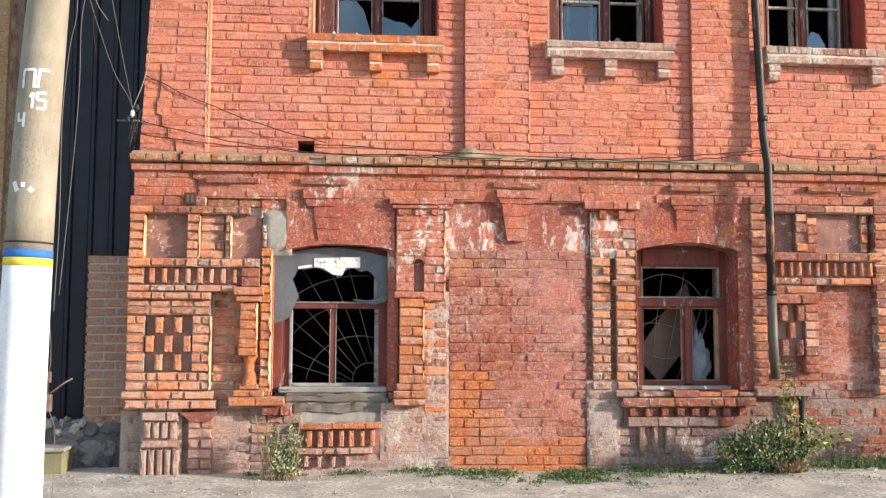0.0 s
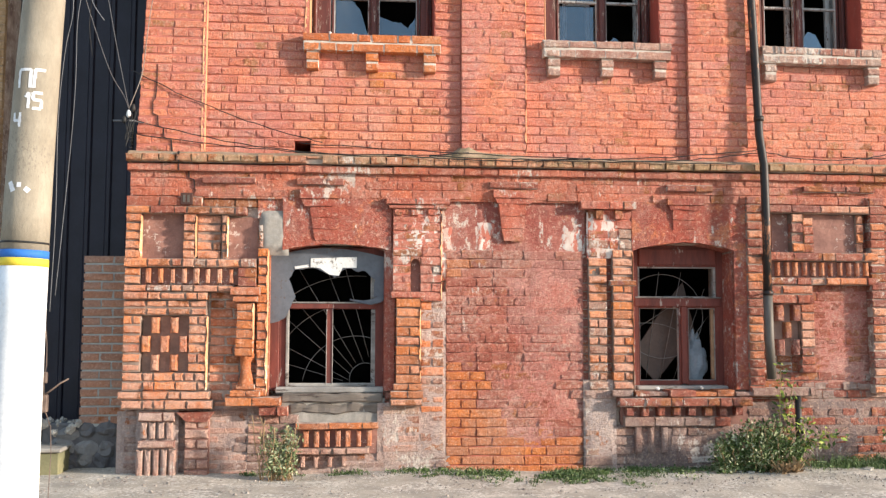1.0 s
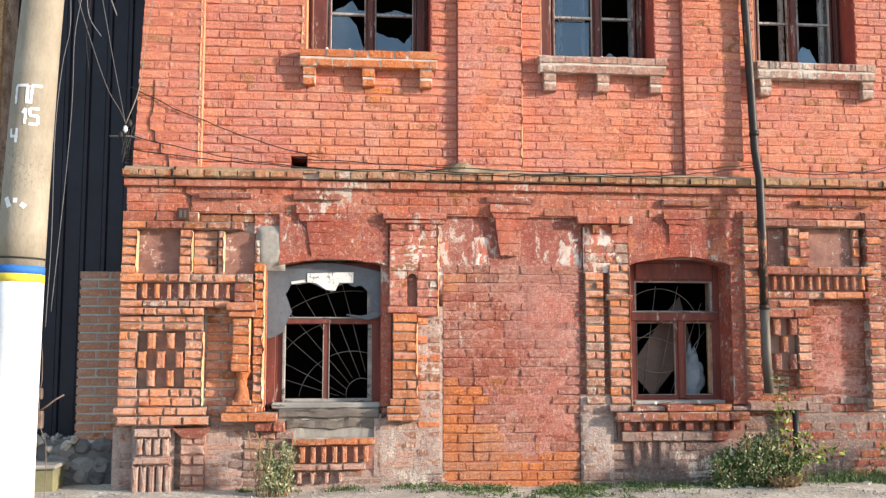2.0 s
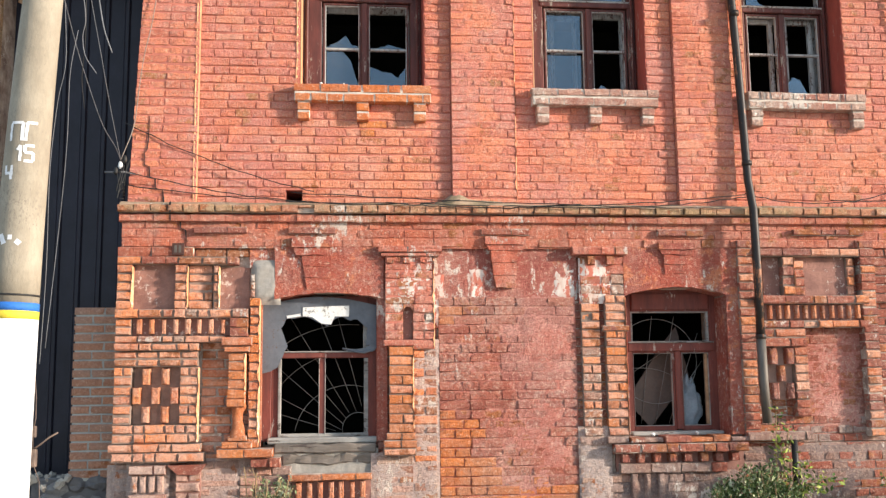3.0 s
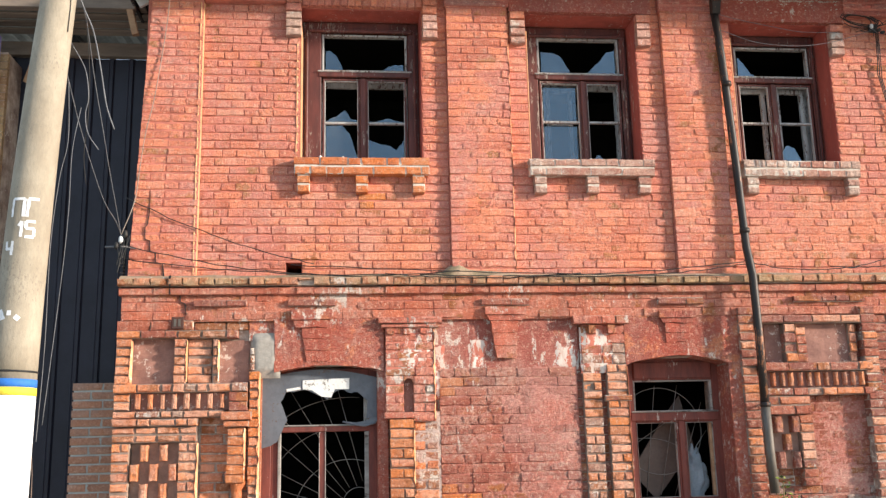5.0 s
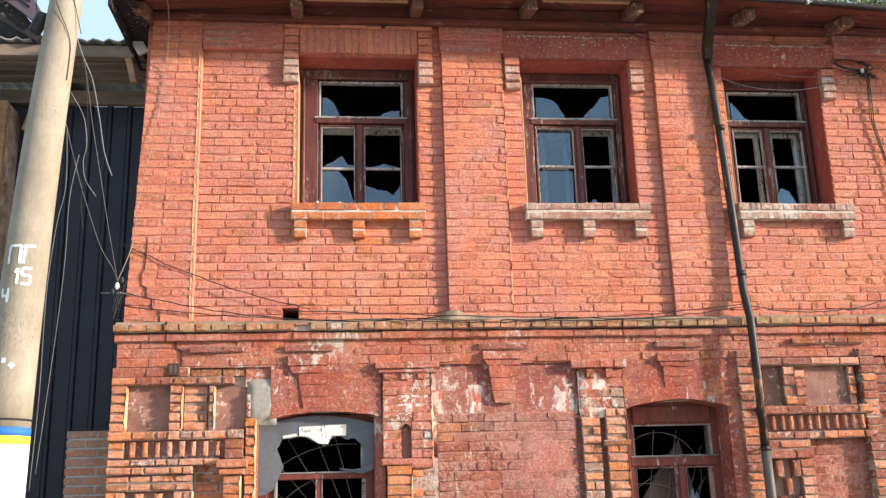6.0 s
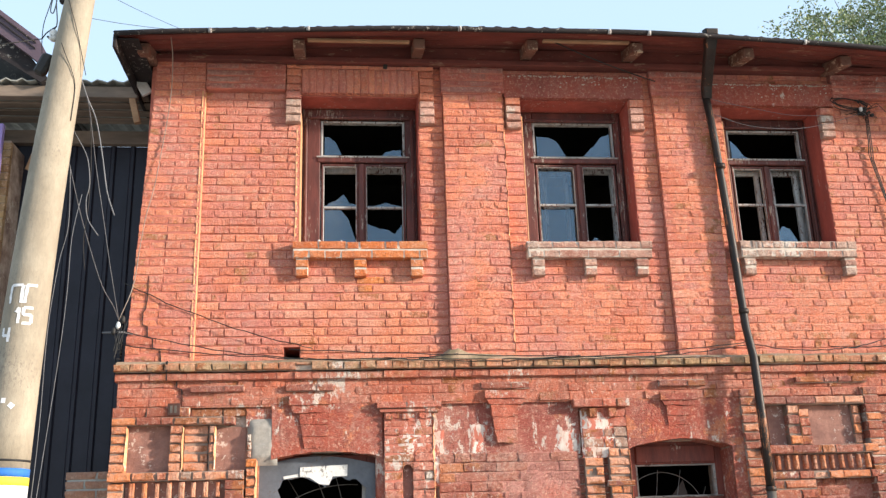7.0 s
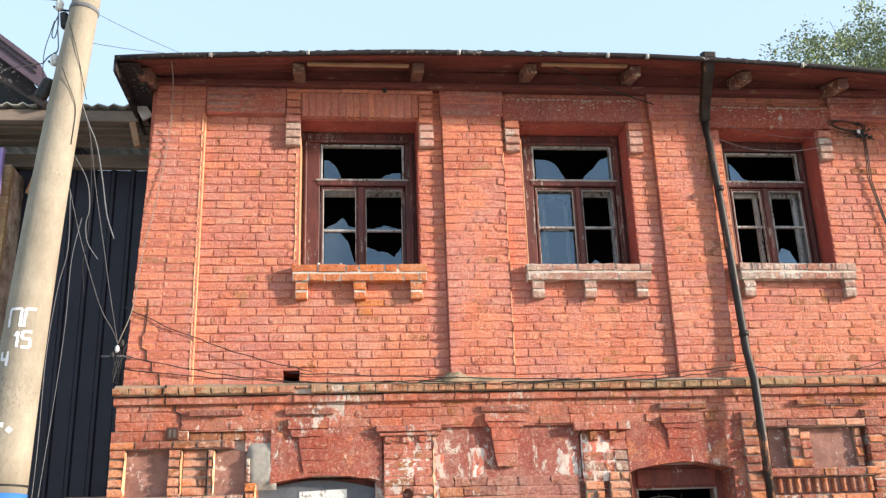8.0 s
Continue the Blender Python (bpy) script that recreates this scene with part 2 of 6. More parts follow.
M_GROUND = plain_mat("dusty_ground", (0.52, 0.455, 0.37), (0.33, 0.295, 0.25), 2.6, 0.97, 0, 1.0, chip=(0.68, 0.62, 0.54), chips=0.45, chipscale=34.0, spec=0.1)
M_GRIT = brick_mat("grit", (0.62, 0.57, 0.50), (0.26, 0.235, 0.21), (0.34, 0.31, 0.28), soot=0.3)
M_SMEAR = brick_mat("lime_smear", (0.56, 0.41, 0.36), (0.45, 0.31, 0.265), (0.46, 0.385, 0.355), peel=0.40, raw=0.05, soot=0.55, bloom=0.55)
M_GREYSMEAR = brick_mat("grey_smear", (0.27, 0.195, 0.175), (0.20, 0.14, 0.125), (0.23, 0.19, 0.18), peel=0.35, raw=0.05, soot=0.6, bloom=0.35)
M_PINKSMEAR = brick_mat("pink_smear", (0.50, 0.174, 0.134), (0.465, 0.16, 0.125), (0.54, 0.268, 0.223), peel=0.12, raw=0.1, soot=0.35, bloom=0.5)
M_LEAFGREY = plain_mat("grey_green_leaf", (0.20, 0.245, 0.115), (0.11, 0.145, 0.06), 9.0, 0.7, bump=0)
M_LEAF = plain_mat("green_leaf", (0.085, 0.135, 0.035), (0.045, 0.08, 0.022), 9.0, 0.6, bump=0)
M_LEAFYELLOW = plain_mat("yellow_green_leaf", (0.34, 0.38, 0.06), (0.20, 0.27, 0.05), 9.0, 0.6, bump=0)
M_DRY = plain_mat("dry_stalk", (0.36, 0.25, 0.13), (0.24, 0.16, 0.09), 9.0, 0.85, bump=0)
M_VIOLET = plain_mat("violet_paint", (0.30, 0.24, 0.52), (0.26, 0.20, 0.46), 4.0, 0.7)
M_PURPLE = plain_mat("purple_fascia", (0.12, 0.085, 0.11), (0.09, 0.065, 0.085), 4.0, 0.5)

M_BARK = plain_mat("grey_bark", (0.16, 0.13, 0.10), (0.09, 0.075, 0.06), 12.0, 0.9, 0, 0.6, (1, 1, 0.3))
M_COPPER = plain_mat("rusty_clamp", (0.20, 0.145, 0.115), (0.10, 0.075, 0.065), 14.0, 0.7, 0.3)
# pale mortar edge; the sun's brightness on right-facing returns is in this colour
M_EDGE = plain_mat("sunlit_brick_edge", (0.74, 0.40, 0.22), (0.60, 0.24, 0.12), 11.0, 0.92, 0, 0.6, chip=(0.70, 0.58, 0.46), chips=0.25)
# ochre plaster; the sunlit tone of edges and left reveals is painted in
M_REVEAL = plain_mat("sunlit_ochre_plaster", (0.58, 0.34, 0.18), (0.46, 0.22, 0.12), 9.0, 0.9, 0, 0.5)
M_RAFTEREND = plain_mat("rafter_end", (0.20, 0.11, 0.08), (0.13, 0.055, 0.04), 9.0, 0.85, 0, 0.4, chip=(0.44, 0.33, 0.24), chips=0.3)
M_ASBESTOS = plain_mat("grey_corrugated", (0.34, 0.34, 0.31), (0.22, 0.22, 0.20), 6.0, 0.9, 0, 0.4)
M_GREYBOARD = plain_mat("grey_board", (0.24, 0.185, 0.145), (0.13, 0.105, 0.085), 7.0, 0.85, 0, 0.4, (0.2, 1, 1))
M_TANBRICK = brick_mat("tan_brick", (0.46, 0.30, 0.15), (0.36, 0.22, 0.11), (0.42, 0.30, 0.17), soot=0.4)
M_RAW2 = brick_mat("garden_wall_brick", (0.58, 0.27, 0.16), (0.46, 0.24, 0.16), (0.50, 0.31, 0.23), raw=0.15, soot=0.2)
M_GREYMORTAR = plain_mat("grey_mortar", (0.46, 0.46, 0.42), (0.34, 0.34, 0.32), 6.0, 0.95)
M_STONEPALE = plain_mat("pale_stone", (0.44, 0.41, 0.36), (0.30, 0.28, 0.25), 9.0, 0.95, bump=0.5)
M_MOSS = plain_mat("mossy_concrete", (0.24, 0.22, 0.12), (0.14, 0.14, 0.08), 5.0, 0.95, bump=0.5)
M_RUST = plain_mat("rusty_plate", (0.11, 0.05, 0.035), (0.07, 0.035, 0.03), 12.0, 0.8, 0.2)
M_LEAFPALE = plain_mat("pale_leaf", (0.44, 0.46, 0.30), (0.30, 0.33, 0.19), 9.0, 0.7, bump=0)
M_TREELEAF = plain_mat("tree_leaf", (0.26, 0.33, 0.14), (0.17, 0.23, 0.08), 5.0, 0.6, bump=0)


def glass_mat():
    m = Mat("dusty_glass")
    m.done(m.mix(m.step(m.noise(5.0, 5, 0.7), 0.4, 0.75), (0.05, 0.06, 0.07), (0.12, 0.13, 0.13)), 0.08, 0.0, 0.9)
    fres = m.t.nodes.new("ShaderNodeFresnel")
    fres.inputs[0].default_value = 1.9
    clear = m.t.nodes.new("ShaderNodeBsdfTransparent")
    gloss = m.t.nodes.new("ShaderNodeBsdfGlossy")
    gloss.inputs["Roughness"].default_value = 0.04
    gloss.inputs["Color"].default_value = (0.34, 0.52, 0.68, 1.0)
    film = m.t.nodes.new("ShaderNodeMixShader")
    film.inputs[0].default_value = 0.35
    m.t.links.new(clear.outputs[0], film.inputs[1])
    m.t.links.new(m.b.outputs[0], film.inputs[2])
    top = m.t.nodes.new("ShaderNodeMixShader")
    m.t.links.new(m.math("MINIMUM", m.math("MULTIPLY", fres.outputs[0], 1.15), 0.6), top.inputs[0])
    m.t.links.new(film.outputs[0], top.inputs[1])
    m.t.links.new(gloss.outputs[0], top.inputs[2])
    m.t.links.new(top.outputs[0], m.t.nodes["Material Output"].inputs[0])
    return m.m


M_GLASS = glass_mat()

# ---- mesh helpers
rng = random.Random(7)


def mesh_ob(name, verts, faces, material, parent=None, label="", smooth=False):
    me = bpy.data.meshes.new(name)
    me.from_pydata(verts, [], faces)
    me.materials.append(material)
    if smooth:
        me.shade_smooth()
    ob = new(name, me)
    if parent:
        ob.parent = parent
    if label:
        ob["label"] = label
    return ob


def part(name, bm, material, parent=None, label="", smooth=False):
    me = bpy.data.meshes.new(name)
    bm.normal_update()
    bm.to_mesh(me)
    bm.free()
    me.materials.append(material)
    if smooth:
        me.shade_smooth()
    ob = new(name, me)
    if parent:
        ob.parent = parent
    if label:
        ob["label"] = label
    return ob


def empty(name, label, category, group="", kind="", at=(0, 0, 0)):
    ob = new(name)
    ob.location = at
    return tagged(ob, label, category, group, kind)


def box(bm, x0, x1, y0, y1, z0, z1, bevel=0.0):
    vs = [bm.verts.new(p) for p in ((x0, y0, z0), (x1, y0, z0), (x1, y1, z0), (x0, y1, z0), (x0, y0, z1), (x1, y0, z1), (x1, y1, z1), (x0, y1, z1))]
    fs = [bm.faces.new([vs[i] for i in q]) for q in ((0, 1, 5, 4), (1, 2, 6, 5), (2, 3, 7, 6), (3, 0, 4, 7), (4, 5, 6, 7), (3, 2, 1, 0))]
    if bevel:
        bmesh.ops.bevel(bm, geom=list({e for f in fs for e in f.edges}), offset=bevel, segments=1, affect="EDGES")
    return bm


def boxed(name, dims, material, parent=None, label="", bevel=0.004):
    return part(name, box(bmesh.new(), *dims, bevel), material, parent, label)


def prism(name, outline, y0, y1, material, parent=None, label=""):
    """An outline in x and z, pushed from y0 (front) to y1."""
    n = len(outline)
    vs = [(x, y0, z) for x, z in outline] + [(x, y1, z) for x, z in outline]
    fs = [tuple(range(n)), tuple(range(2 * n - 1, n - 1, -1))] + [(i, i + n, (i + 1) % n + n, (i + 1) % n) for i in range(n)]
    ob = mesh_ob(name, vs, fs, material, parent, label)
    bm = bmesh.new()
    bm.from_mesh(ob.data)
    bmesh.ops.recalc_face_normals(bm, faces=bm.faces)
    bm.to_mesh(ob.data)
    bm.free()
    return ob


def tube(name, points, radius, material, parent=None, label="", sides=8, radii=None):
    """A round bar along points."""
    bm = bmesh.new()
    pts = [Vector(p) for p in points]
    rings = []
    for i, p in enumerate(pts):
        d = (pts[min(i + 1, len(pts) - 1)] - pts[max(i - 1, 0)]).normalized()
        u = d.cross(Vector((0.31, 0.9, 0.17))).normalized()
        v = d.cross(u)
        r = radii[i] if radii else radius
        rings.append([bm.verts.new(p + (u * math.cos(k) + v * math.sin(k)) * r) for k in (2 * math.pi * j / sides for j in range(sides))])
    for a, b in zip(rings, rings[1:]):
        for j in range(sides):
            bm.faces.new((a[j], a[(j + 1) % sides], b[(j + 1) % sides], b[j]))
    bm.faces.new(rings[0][::-1])
    bm.faces.new(rings[-1])
    bmesh.ops.recalc_face_normals(bm, faces=bm.faces)
    return part(name, bm, material, parent, label, smooth=True)


def sag(a, b, drop, n=14, wob=0.0):
    a, b = Vector(a), Vector(b)
    return [a.lerp(b, i / n) + Vector((rng.uniform(-wob, wob), 0, -4 * drop * (i / n) * (1 - i / n) + rng.uniform(-wob, wob))) for i in range(n + 1)]


def wall_bm(x0, x1, z0, z1, holes, y0, y1):
    """A wall from y0 (outside) to y1 with rectangular openings right through it."""
    bm = bmesh.new()
    xs = sorted({x0, x1, *(v for h in holes for v in h[:2])})
    zs = sorted({z0, z1, *(v for h in holes for v in h[2:])})

    def solid(i, j):
        if not (0 <= i < len(xs) - 1 and 0 <= j < len(zs) - 1):
            return False
        cx, cz = (xs[i] + xs[i + 1]) / 2, (zs[j] + zs[j + 1]) / 2
        return not any(a < cx < b and c < cz < d for a, b, c, d in holes)

    for i in range(len(xs) - 1):
        for j in range(len(zs) - 1):
            if not solid(i, j):
                continue
            a, b, c, d = xs[i], xs[i + 1], zs[j], zs[j + 1]
            quads = [((a, y0, c), (b, y0, c), (b, y0, d), (a, y0, d)), ((b, y1, c), (a, y1, c), (a, y1, d), (b, y1, d))]
            if not solid(i - 1, j):
                quads.append(((a, y1, c), (a, y0, c), (a, y0, d), (a, y1, d)))
            if not solid(i + 1, j):
                quads.append(((b, y0, c), (b, y1, c), (b, y1, d), (b, y0, d)))
            if not solid(i, j - 1):
                quads.append(((a, y1, c), (b, y1, c), (b, y0, c), (a, y0, c)))
            if not solid(i, j + 1):
                quads.append(((a, y0, d), (b, y0, d), (b, y1, d), (a, y1, d)))
            for q in quads:
                bm.faces.new([bm.verts.new(p) for p in q])
    bmesh.ops.remove_doubles(bm, verts=bm.verts, dist=0.0005)
    return bm


# ---- large structure. x runs along the facade, y into the house, z up
C = 0.077                       # one brick course with its joint
XL, XR = -1.90, 7.2             # ends of the facade
LEDGE0, LEDGE1 = 2.545, 2.655
W1, W2, W3 = (-0.44, 0.66, 3.72, 5.17), (1.64, 2.69, 3.72, 5.165), (3.62, 4.60, 3.72, 5.12)
G1, G2 = (-0.74, 0.24, 0.60, 1.90), (2.41, 3.31, 0.60, 1.94)
HOLE = (-0.55, -0.41, 2.665, 2.795)

# the ground: one sheet with a slight unevenness near the house
bm = bmesh.new()
gx = [-3000, -300, -40, -12] + [-8 + 0.25 * i for i in range(73)] + [14, 40, 300, 3000]
gy = [-3000, -300, -40] + [-12 + 0.5 * i for i in range(20)] + [-2 + 0.2 * i for i in range(12)] + [0.6, 3, 12, 40, 300, 3000]
grid = [[bm.verts.new((x, y, (0.03 * noise.noise((x * 0.9, y * 0.9, 0)) + 0.012 * noise.noise((x * 4, y * 4, 3)) - 0.01) if abs(x) < 11 and -11 < y < 1 else -0.02)) for y in gy] for x in gx]
for i in range(len(gx) - 1):
    for j in range(len(gy) - 1):
        bm.faces.new((grid[i][j], grid[i + 1][j], grid[i + 1][j + 1], grid[i][j + 1]))
ground = tagged(part("ground", bm, M_GROUND, smooth=True), "pale dusty trodden ground with fine gravel", "ground", kind="structure")

wall_low = tagged(part("wall_front_lower", wall_bm(XL, XR, -0.3, LEDGE0, [G1, G2], 0.010, 0.55), M_MORTAR), "weathered red brick lower storey wall with moulded brickwork", "wall", kind="structure")
wall_up = tagged(part("wall_front_upper", wall_bm(-1.80, XR, LEDGE1 - 0.01, 5.70, [W1, W2, W3, HOLE], 0.0105, 0.5), M_JOINT), "red painted brick upper storey wall with pilasters", "wall", kind="structure")
tagged(part("wall_side_west", wall_bm(0.55, 7.0, -0.3, 5.70, [], 0, 0.4), M_MORTAR), "side wall of the brick house", "wall", kind="structure").matrix_world = pose(-1.80, 0, 0, 0, 0, 90) @ Matrix.Diagonal((1, -1, 1, 1))
# closing walls, floors and ceiling, coloured near-black to look unlit
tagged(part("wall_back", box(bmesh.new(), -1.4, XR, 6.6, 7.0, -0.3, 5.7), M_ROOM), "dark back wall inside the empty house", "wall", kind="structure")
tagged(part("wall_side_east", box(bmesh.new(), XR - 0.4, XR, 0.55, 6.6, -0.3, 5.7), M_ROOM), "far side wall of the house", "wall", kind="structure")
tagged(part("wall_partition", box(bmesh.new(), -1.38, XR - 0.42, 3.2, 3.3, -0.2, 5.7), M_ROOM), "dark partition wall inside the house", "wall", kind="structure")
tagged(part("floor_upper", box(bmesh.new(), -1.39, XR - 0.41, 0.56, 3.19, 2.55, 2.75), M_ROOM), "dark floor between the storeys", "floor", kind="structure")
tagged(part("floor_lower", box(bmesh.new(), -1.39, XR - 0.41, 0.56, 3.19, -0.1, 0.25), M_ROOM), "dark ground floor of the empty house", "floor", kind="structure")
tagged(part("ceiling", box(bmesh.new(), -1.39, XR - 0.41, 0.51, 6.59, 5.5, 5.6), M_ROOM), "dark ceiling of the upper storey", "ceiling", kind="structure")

# ---- bricks: gathered first, built at the end of the file
BRICKS = []                     # (wall, material, x, z, width, height, front y, depth)


def brick(wall, mat, x0, x1, z0, z1, y, depth=0.1):
    BRICKS.append((wall, mat, x0, x1, z0, z1, y, depth))


def field(wall, mat, x0, x1, z0, z1, y=0.0, holes=(), course=C, length=0.262, depth=0.1, odd=0, other=None, share=0.0, choose=None):
    """Courses of stretchers and headers over a rectangle, broken by openings. other: a second material for a share of the bricks."""
    n = max(1, round((z1 - z0) / course))
    h = (z1 - z0) / n
    for k in range(n):
        a, b = z0 + k * h, z0 + (k + 1) * h
        spans = [(x0, x1)]
        for p, q, c, d in holes:
            if c < (a + b) / 2 < d:
                spans = [s for u, v in spans for s in ((u, min(v, p)), (max(u, q), v)) if s[1] - s[0] > 0.02]
        for u, v in spans:
            x = u
            header = (k + odd) % 2
            while x < v - 0.001:
                w = length * (0.5 if header and rng.random() < 0.85 else 1.0) * rng.uniform(0.96, 1.04)
                if x == u and not header and k % 4 == 2:
                    w *= 0.75
                header = not header if rng.random() < 0.45 else header
                e = x + w
                if v - e < 0.07:
                    e = v
                m = choose((x + e) / 2, (a + b) / 2) if choose else other if other and rng.random() < share else mat
                brick(wall, m, x, e, a, b, y + rng.uniform(-0.003, 0.003), depth)
                x = e


def brick_mesh(w, h, d, seed, g=0.0035, c=0.004, rough=0.003, ends=0.5):
    """A worn brick: pillowed edges, chipped corners and an uneven face. Origin at the middle of the front."""
    if h > w * 1.25:
        vs, fs = brick_mesh(h, w, d, seed, g, c, rough, ends)
        return [(-z, y, x) for x, y, z in vs], fs
    r = random.Random(seed)
    x0, x1, z0, z1 = -w / 2 + g * ends, w / 2 - g * ends, -h / 2 + g, h / 2 - g
    n = 5
    cc = min(c, (z1 - z0) * 0.2, (x1 - x0) * 0.2)
    chip = [r.random() < 0.16 for _ in range(4)]

    def ragged(v):
        return v + r.uniform(-0.35, 0.35) * cc

    fx = [i / (n - 1) for i in range(n)]
    # outer ring: bottom row, top row; inner rows: low, middle, high
    bot = [(x0 + (x1 - x0) * f, 0.0012 + c + r.uniform(-0.001, 0.002), z0 + r.uniform(-0.3, 0.35) * cc * (0.4 if f in (0.0, 1.0) else 1.0)) for f in fx]
    top = [(x0 + (x1 - x0) * f, c * 1.1 + r.uniform(-0.001, 0.002), z1 - r.uniform(-0.3, 0.35) * cc * (0.4 if f in (0.0, 1.0) else 1.0)) for f in fx]
    rows = []
    for k, z in enumerate((z0 + cc * 0.8, (z0 + z1) / 2, z1 - cc * 1.5)):
        row = []
        for i, f in enumerate(fx):
            x = x0 + (x1 - x0) * f
            x = x0 + cc * r.uniform(0.25, 0.6) if i == 0 else x1 - cc * r.uniform(0.3, 0.9) if i == n - 1 else x
            row.append((x, r.uniform(-rough, rough) * 0.6, ragged(z) if k != 1 else z))
        rows.append(row)
    for k, (ri, ci) in enumerate(((0, 0), (0, n - 1), (2, 0), (2, n - 1))):
        if chip[k]:
            x, y, z = rows[ri][ci]
            rows[ri][ci] = (x * 0.93, y + r.uniform(0.003, 0.009), z * 0.88)
    back = [(x0, d, z0), (x1, d, z0), (x1, d, z1), (x0, d, z1)]
    vs = bot + rows[0] + rows[1] + rows[2] + top + back
    fs = [(k * n + i, k * n + i + 1, (k + 1) * n + i + 1, (k + 1) * n + i) for k in range(4) for i in range(n - 1)]
    B = 5 * n
    fs += [tuple([B, B + 1] + list(range(n - 1, -1, -1))), tuple([B + 2, B + 3] + list(range(4 * n, 5 * n))),
           (B + 3, B, 0, n, 2 * n, 3 * n, 4 * n), (B + 1, B + 2, 5 * n - 1, 4 * n - 1, 3 * n - 1, 2 * n - 1, n - 1)]
    return vs, fs


def roughen(ob, amount=0.008, cuts=3, scale=9.0):
    """Break up the clean faces of a cut block."""
    bm = bmesh.new()
    bm.from_mesh(ob.data)
    for _ in range(cuts):
        long = [e for e in bm.edges if e.calc_length() > 0.05]
        if long:
            bmesh.ops.subdivide_edges(bm, edges=long, cuts=1, use_grid_fill=True)
    bmesh.ops.triangulate(bm, faces=[f for f in bm.faces if len(f.verts) > 4])
    for v in bm.verts:
        p = v.co * scale
        v.co += Vector((noise.noise(p), noise.noise(p + Vector((7, 3, 1))), noise.noise(p + Vector((1, 8, 5))))) * amount
    bm.to_mesh(ob.data)
    bm.free()
    return ob

# ---- lower storey brickwork


def core(wall, mat, x0, x1, z0, z1, y, name="pier_core"):
    """The bedding behind a stretch of proud brickwork."""
    boxed(name, (x0 + 0.004, x1 - 0.004, y + (0.009 if mat is M_JOINT else 0.019), max(0.03, y + 0.03), z0 + 0.003, z1 - 0.003), mat, wall, bevel=0.003)


def pier(mat, x0, x1, z0, z1, y, wall=None, bed=None, **kw):
    wall = wall or wall_low
    # bare and foot brick get the bed darkened for joint shade
    core(wall, bed or (M_JOINTSHADE if mat in (M_RAW, M_FOOT) else M_MORTAR), x0, x1, z0, z1, y)
    field(wall, mat, x0, x1, z0, z1, y, depth=max(0.08, 0.02 - y), **kw)


def panel(name, mat, x0, x1, z0, z1, y, label="", wall=None):
    """A rendered panel with a slightly uneven face."""
    nx, nz = max(2, int((x1 - x0) / 0.03)), max(2, int((z1 - z0) / 0.03))
    vs = [(x0 + (x1 - x0) * i / nx, y + 0.005 * noise.noise((x0 + i * 0.2, z0 + j * 0.2, 2)) + 0.0035 * noise.noise((x0 + i * 0.7, z0 + j * 0.7, 5)), z0 + (z1 - z0) * j / nz) for j in range(nz + 1) for i in range(nx + 1)]
    n = nx + 1
    rag = 0.010 if min(x1 - x0, z1 - z0) > 0.15 else 0.0
    vs = [(a + (rag * noise.noise((a * 21, 1.0, c * 21)) if k % n in (0, nx) else 0), b, c + (rag * noise.noise((a * 21, 5.0, c * 21)) if k // n in (0, nz) else 0)) for k, (a, b, c) in enumerate(vs)]
    fs = [(j * n + i, j * n + i + 1, (j + 1) * n + i + 1, (j + 1) * n + i) for j in range(nz) for i in range(nx)]
    rim = [i for i in range(n)] + [j * n + nx for j in range(1, nz + 1)] + [nz * n + i for i in range(nx - 1, -1, -1)] + [j * n for j in range(nz - 1, 0, -1)]
    k = len(vs)
    vs += [(vs[i][0], 0.015, vs[i][2]) for i in rim]
    fs += [(rim[i], k + i, k + (i + 1) % len(rim), rim[(i + 1) % len(rim)]) for i in range(len(rim))]
    return mesh_ob(name, vs, fs, mat, wall or wall_low, label, smooth=False)


def uprights(mat, x0, x1, n, w, z0, z1, y, wall=None):
    """A row of n bricks on end, evenly spaced."""
    for i in range(n):
        c = x0 + (x1 - x0) * (i + 0.5) / n + rng.uniform(-0.004, 0.004)
        brick(wall or wall_low, mat, c - w / 2, c + w / 2, z0 + rng.uniform(0, 0.006), z1, y + rng.uniform(-0.006, 0.006), 0.02 - y)


def keystone(cap, top, foot, z_cap, z0, mat):
    """A corbelled tapering keystone of three courses under a two-course cap; cap, top and foot are x spans."""
    k = empty("keystone", "red painted brick keystone with worn flaking edges", "keystone", kind="structure")
    z1 = z_cap[0]
    for i in range(3):
        f0, f1 = i / 3, (i + 1) / 3
        a0, b0 = foot[0] + (top[0] - foot[0]) * f0, foot[1] + (top[1] - foot[1]) * f0
        a1, b1 = foot[0] + (top[0] - foot[0]) * f1, foot[1] + (top[1] - foot[1]) * f1
        y = -0.060 - 0.006 * i
        c = prism("course", [(a0, z0 + (z1 - z0) * f0 + 0.002), (b0, z0 + (z1 - z0) * f0 + 0.002), (b1, z0 + (z1 - z0) * f1 - 0.002), (a1, z0 + (z1 - z0) * f1 - 0.002)], y, 0.01, mat, k)
        roughen(c, 0.010, 4, 11.0)
    zm = z_cap[0] + (z_cap[1] - z_cap[0]) * 0.42
    roughen(prism("cap", [(cap[0] + 0.035, z_cap[0]), (cap[1] - 0.03, z_cap[0]), (cap[1] - 0.012, zm), (cap[0] + 0.012, zm)], -0.084, 0.01, mat, k), 0.008, 4)
    roughen(prism("cap", [(cap[0], zm + 0.002), (cap[1], zm + 0.002), (cap[1], z_cap[1]), (cap[0], z_cap[1])], -0.098, 0.01, mat, k), 0.008, 4)


def lintel_arch(x0, x1, zs, rise, ztop, y, mat, parent):
    n = 14
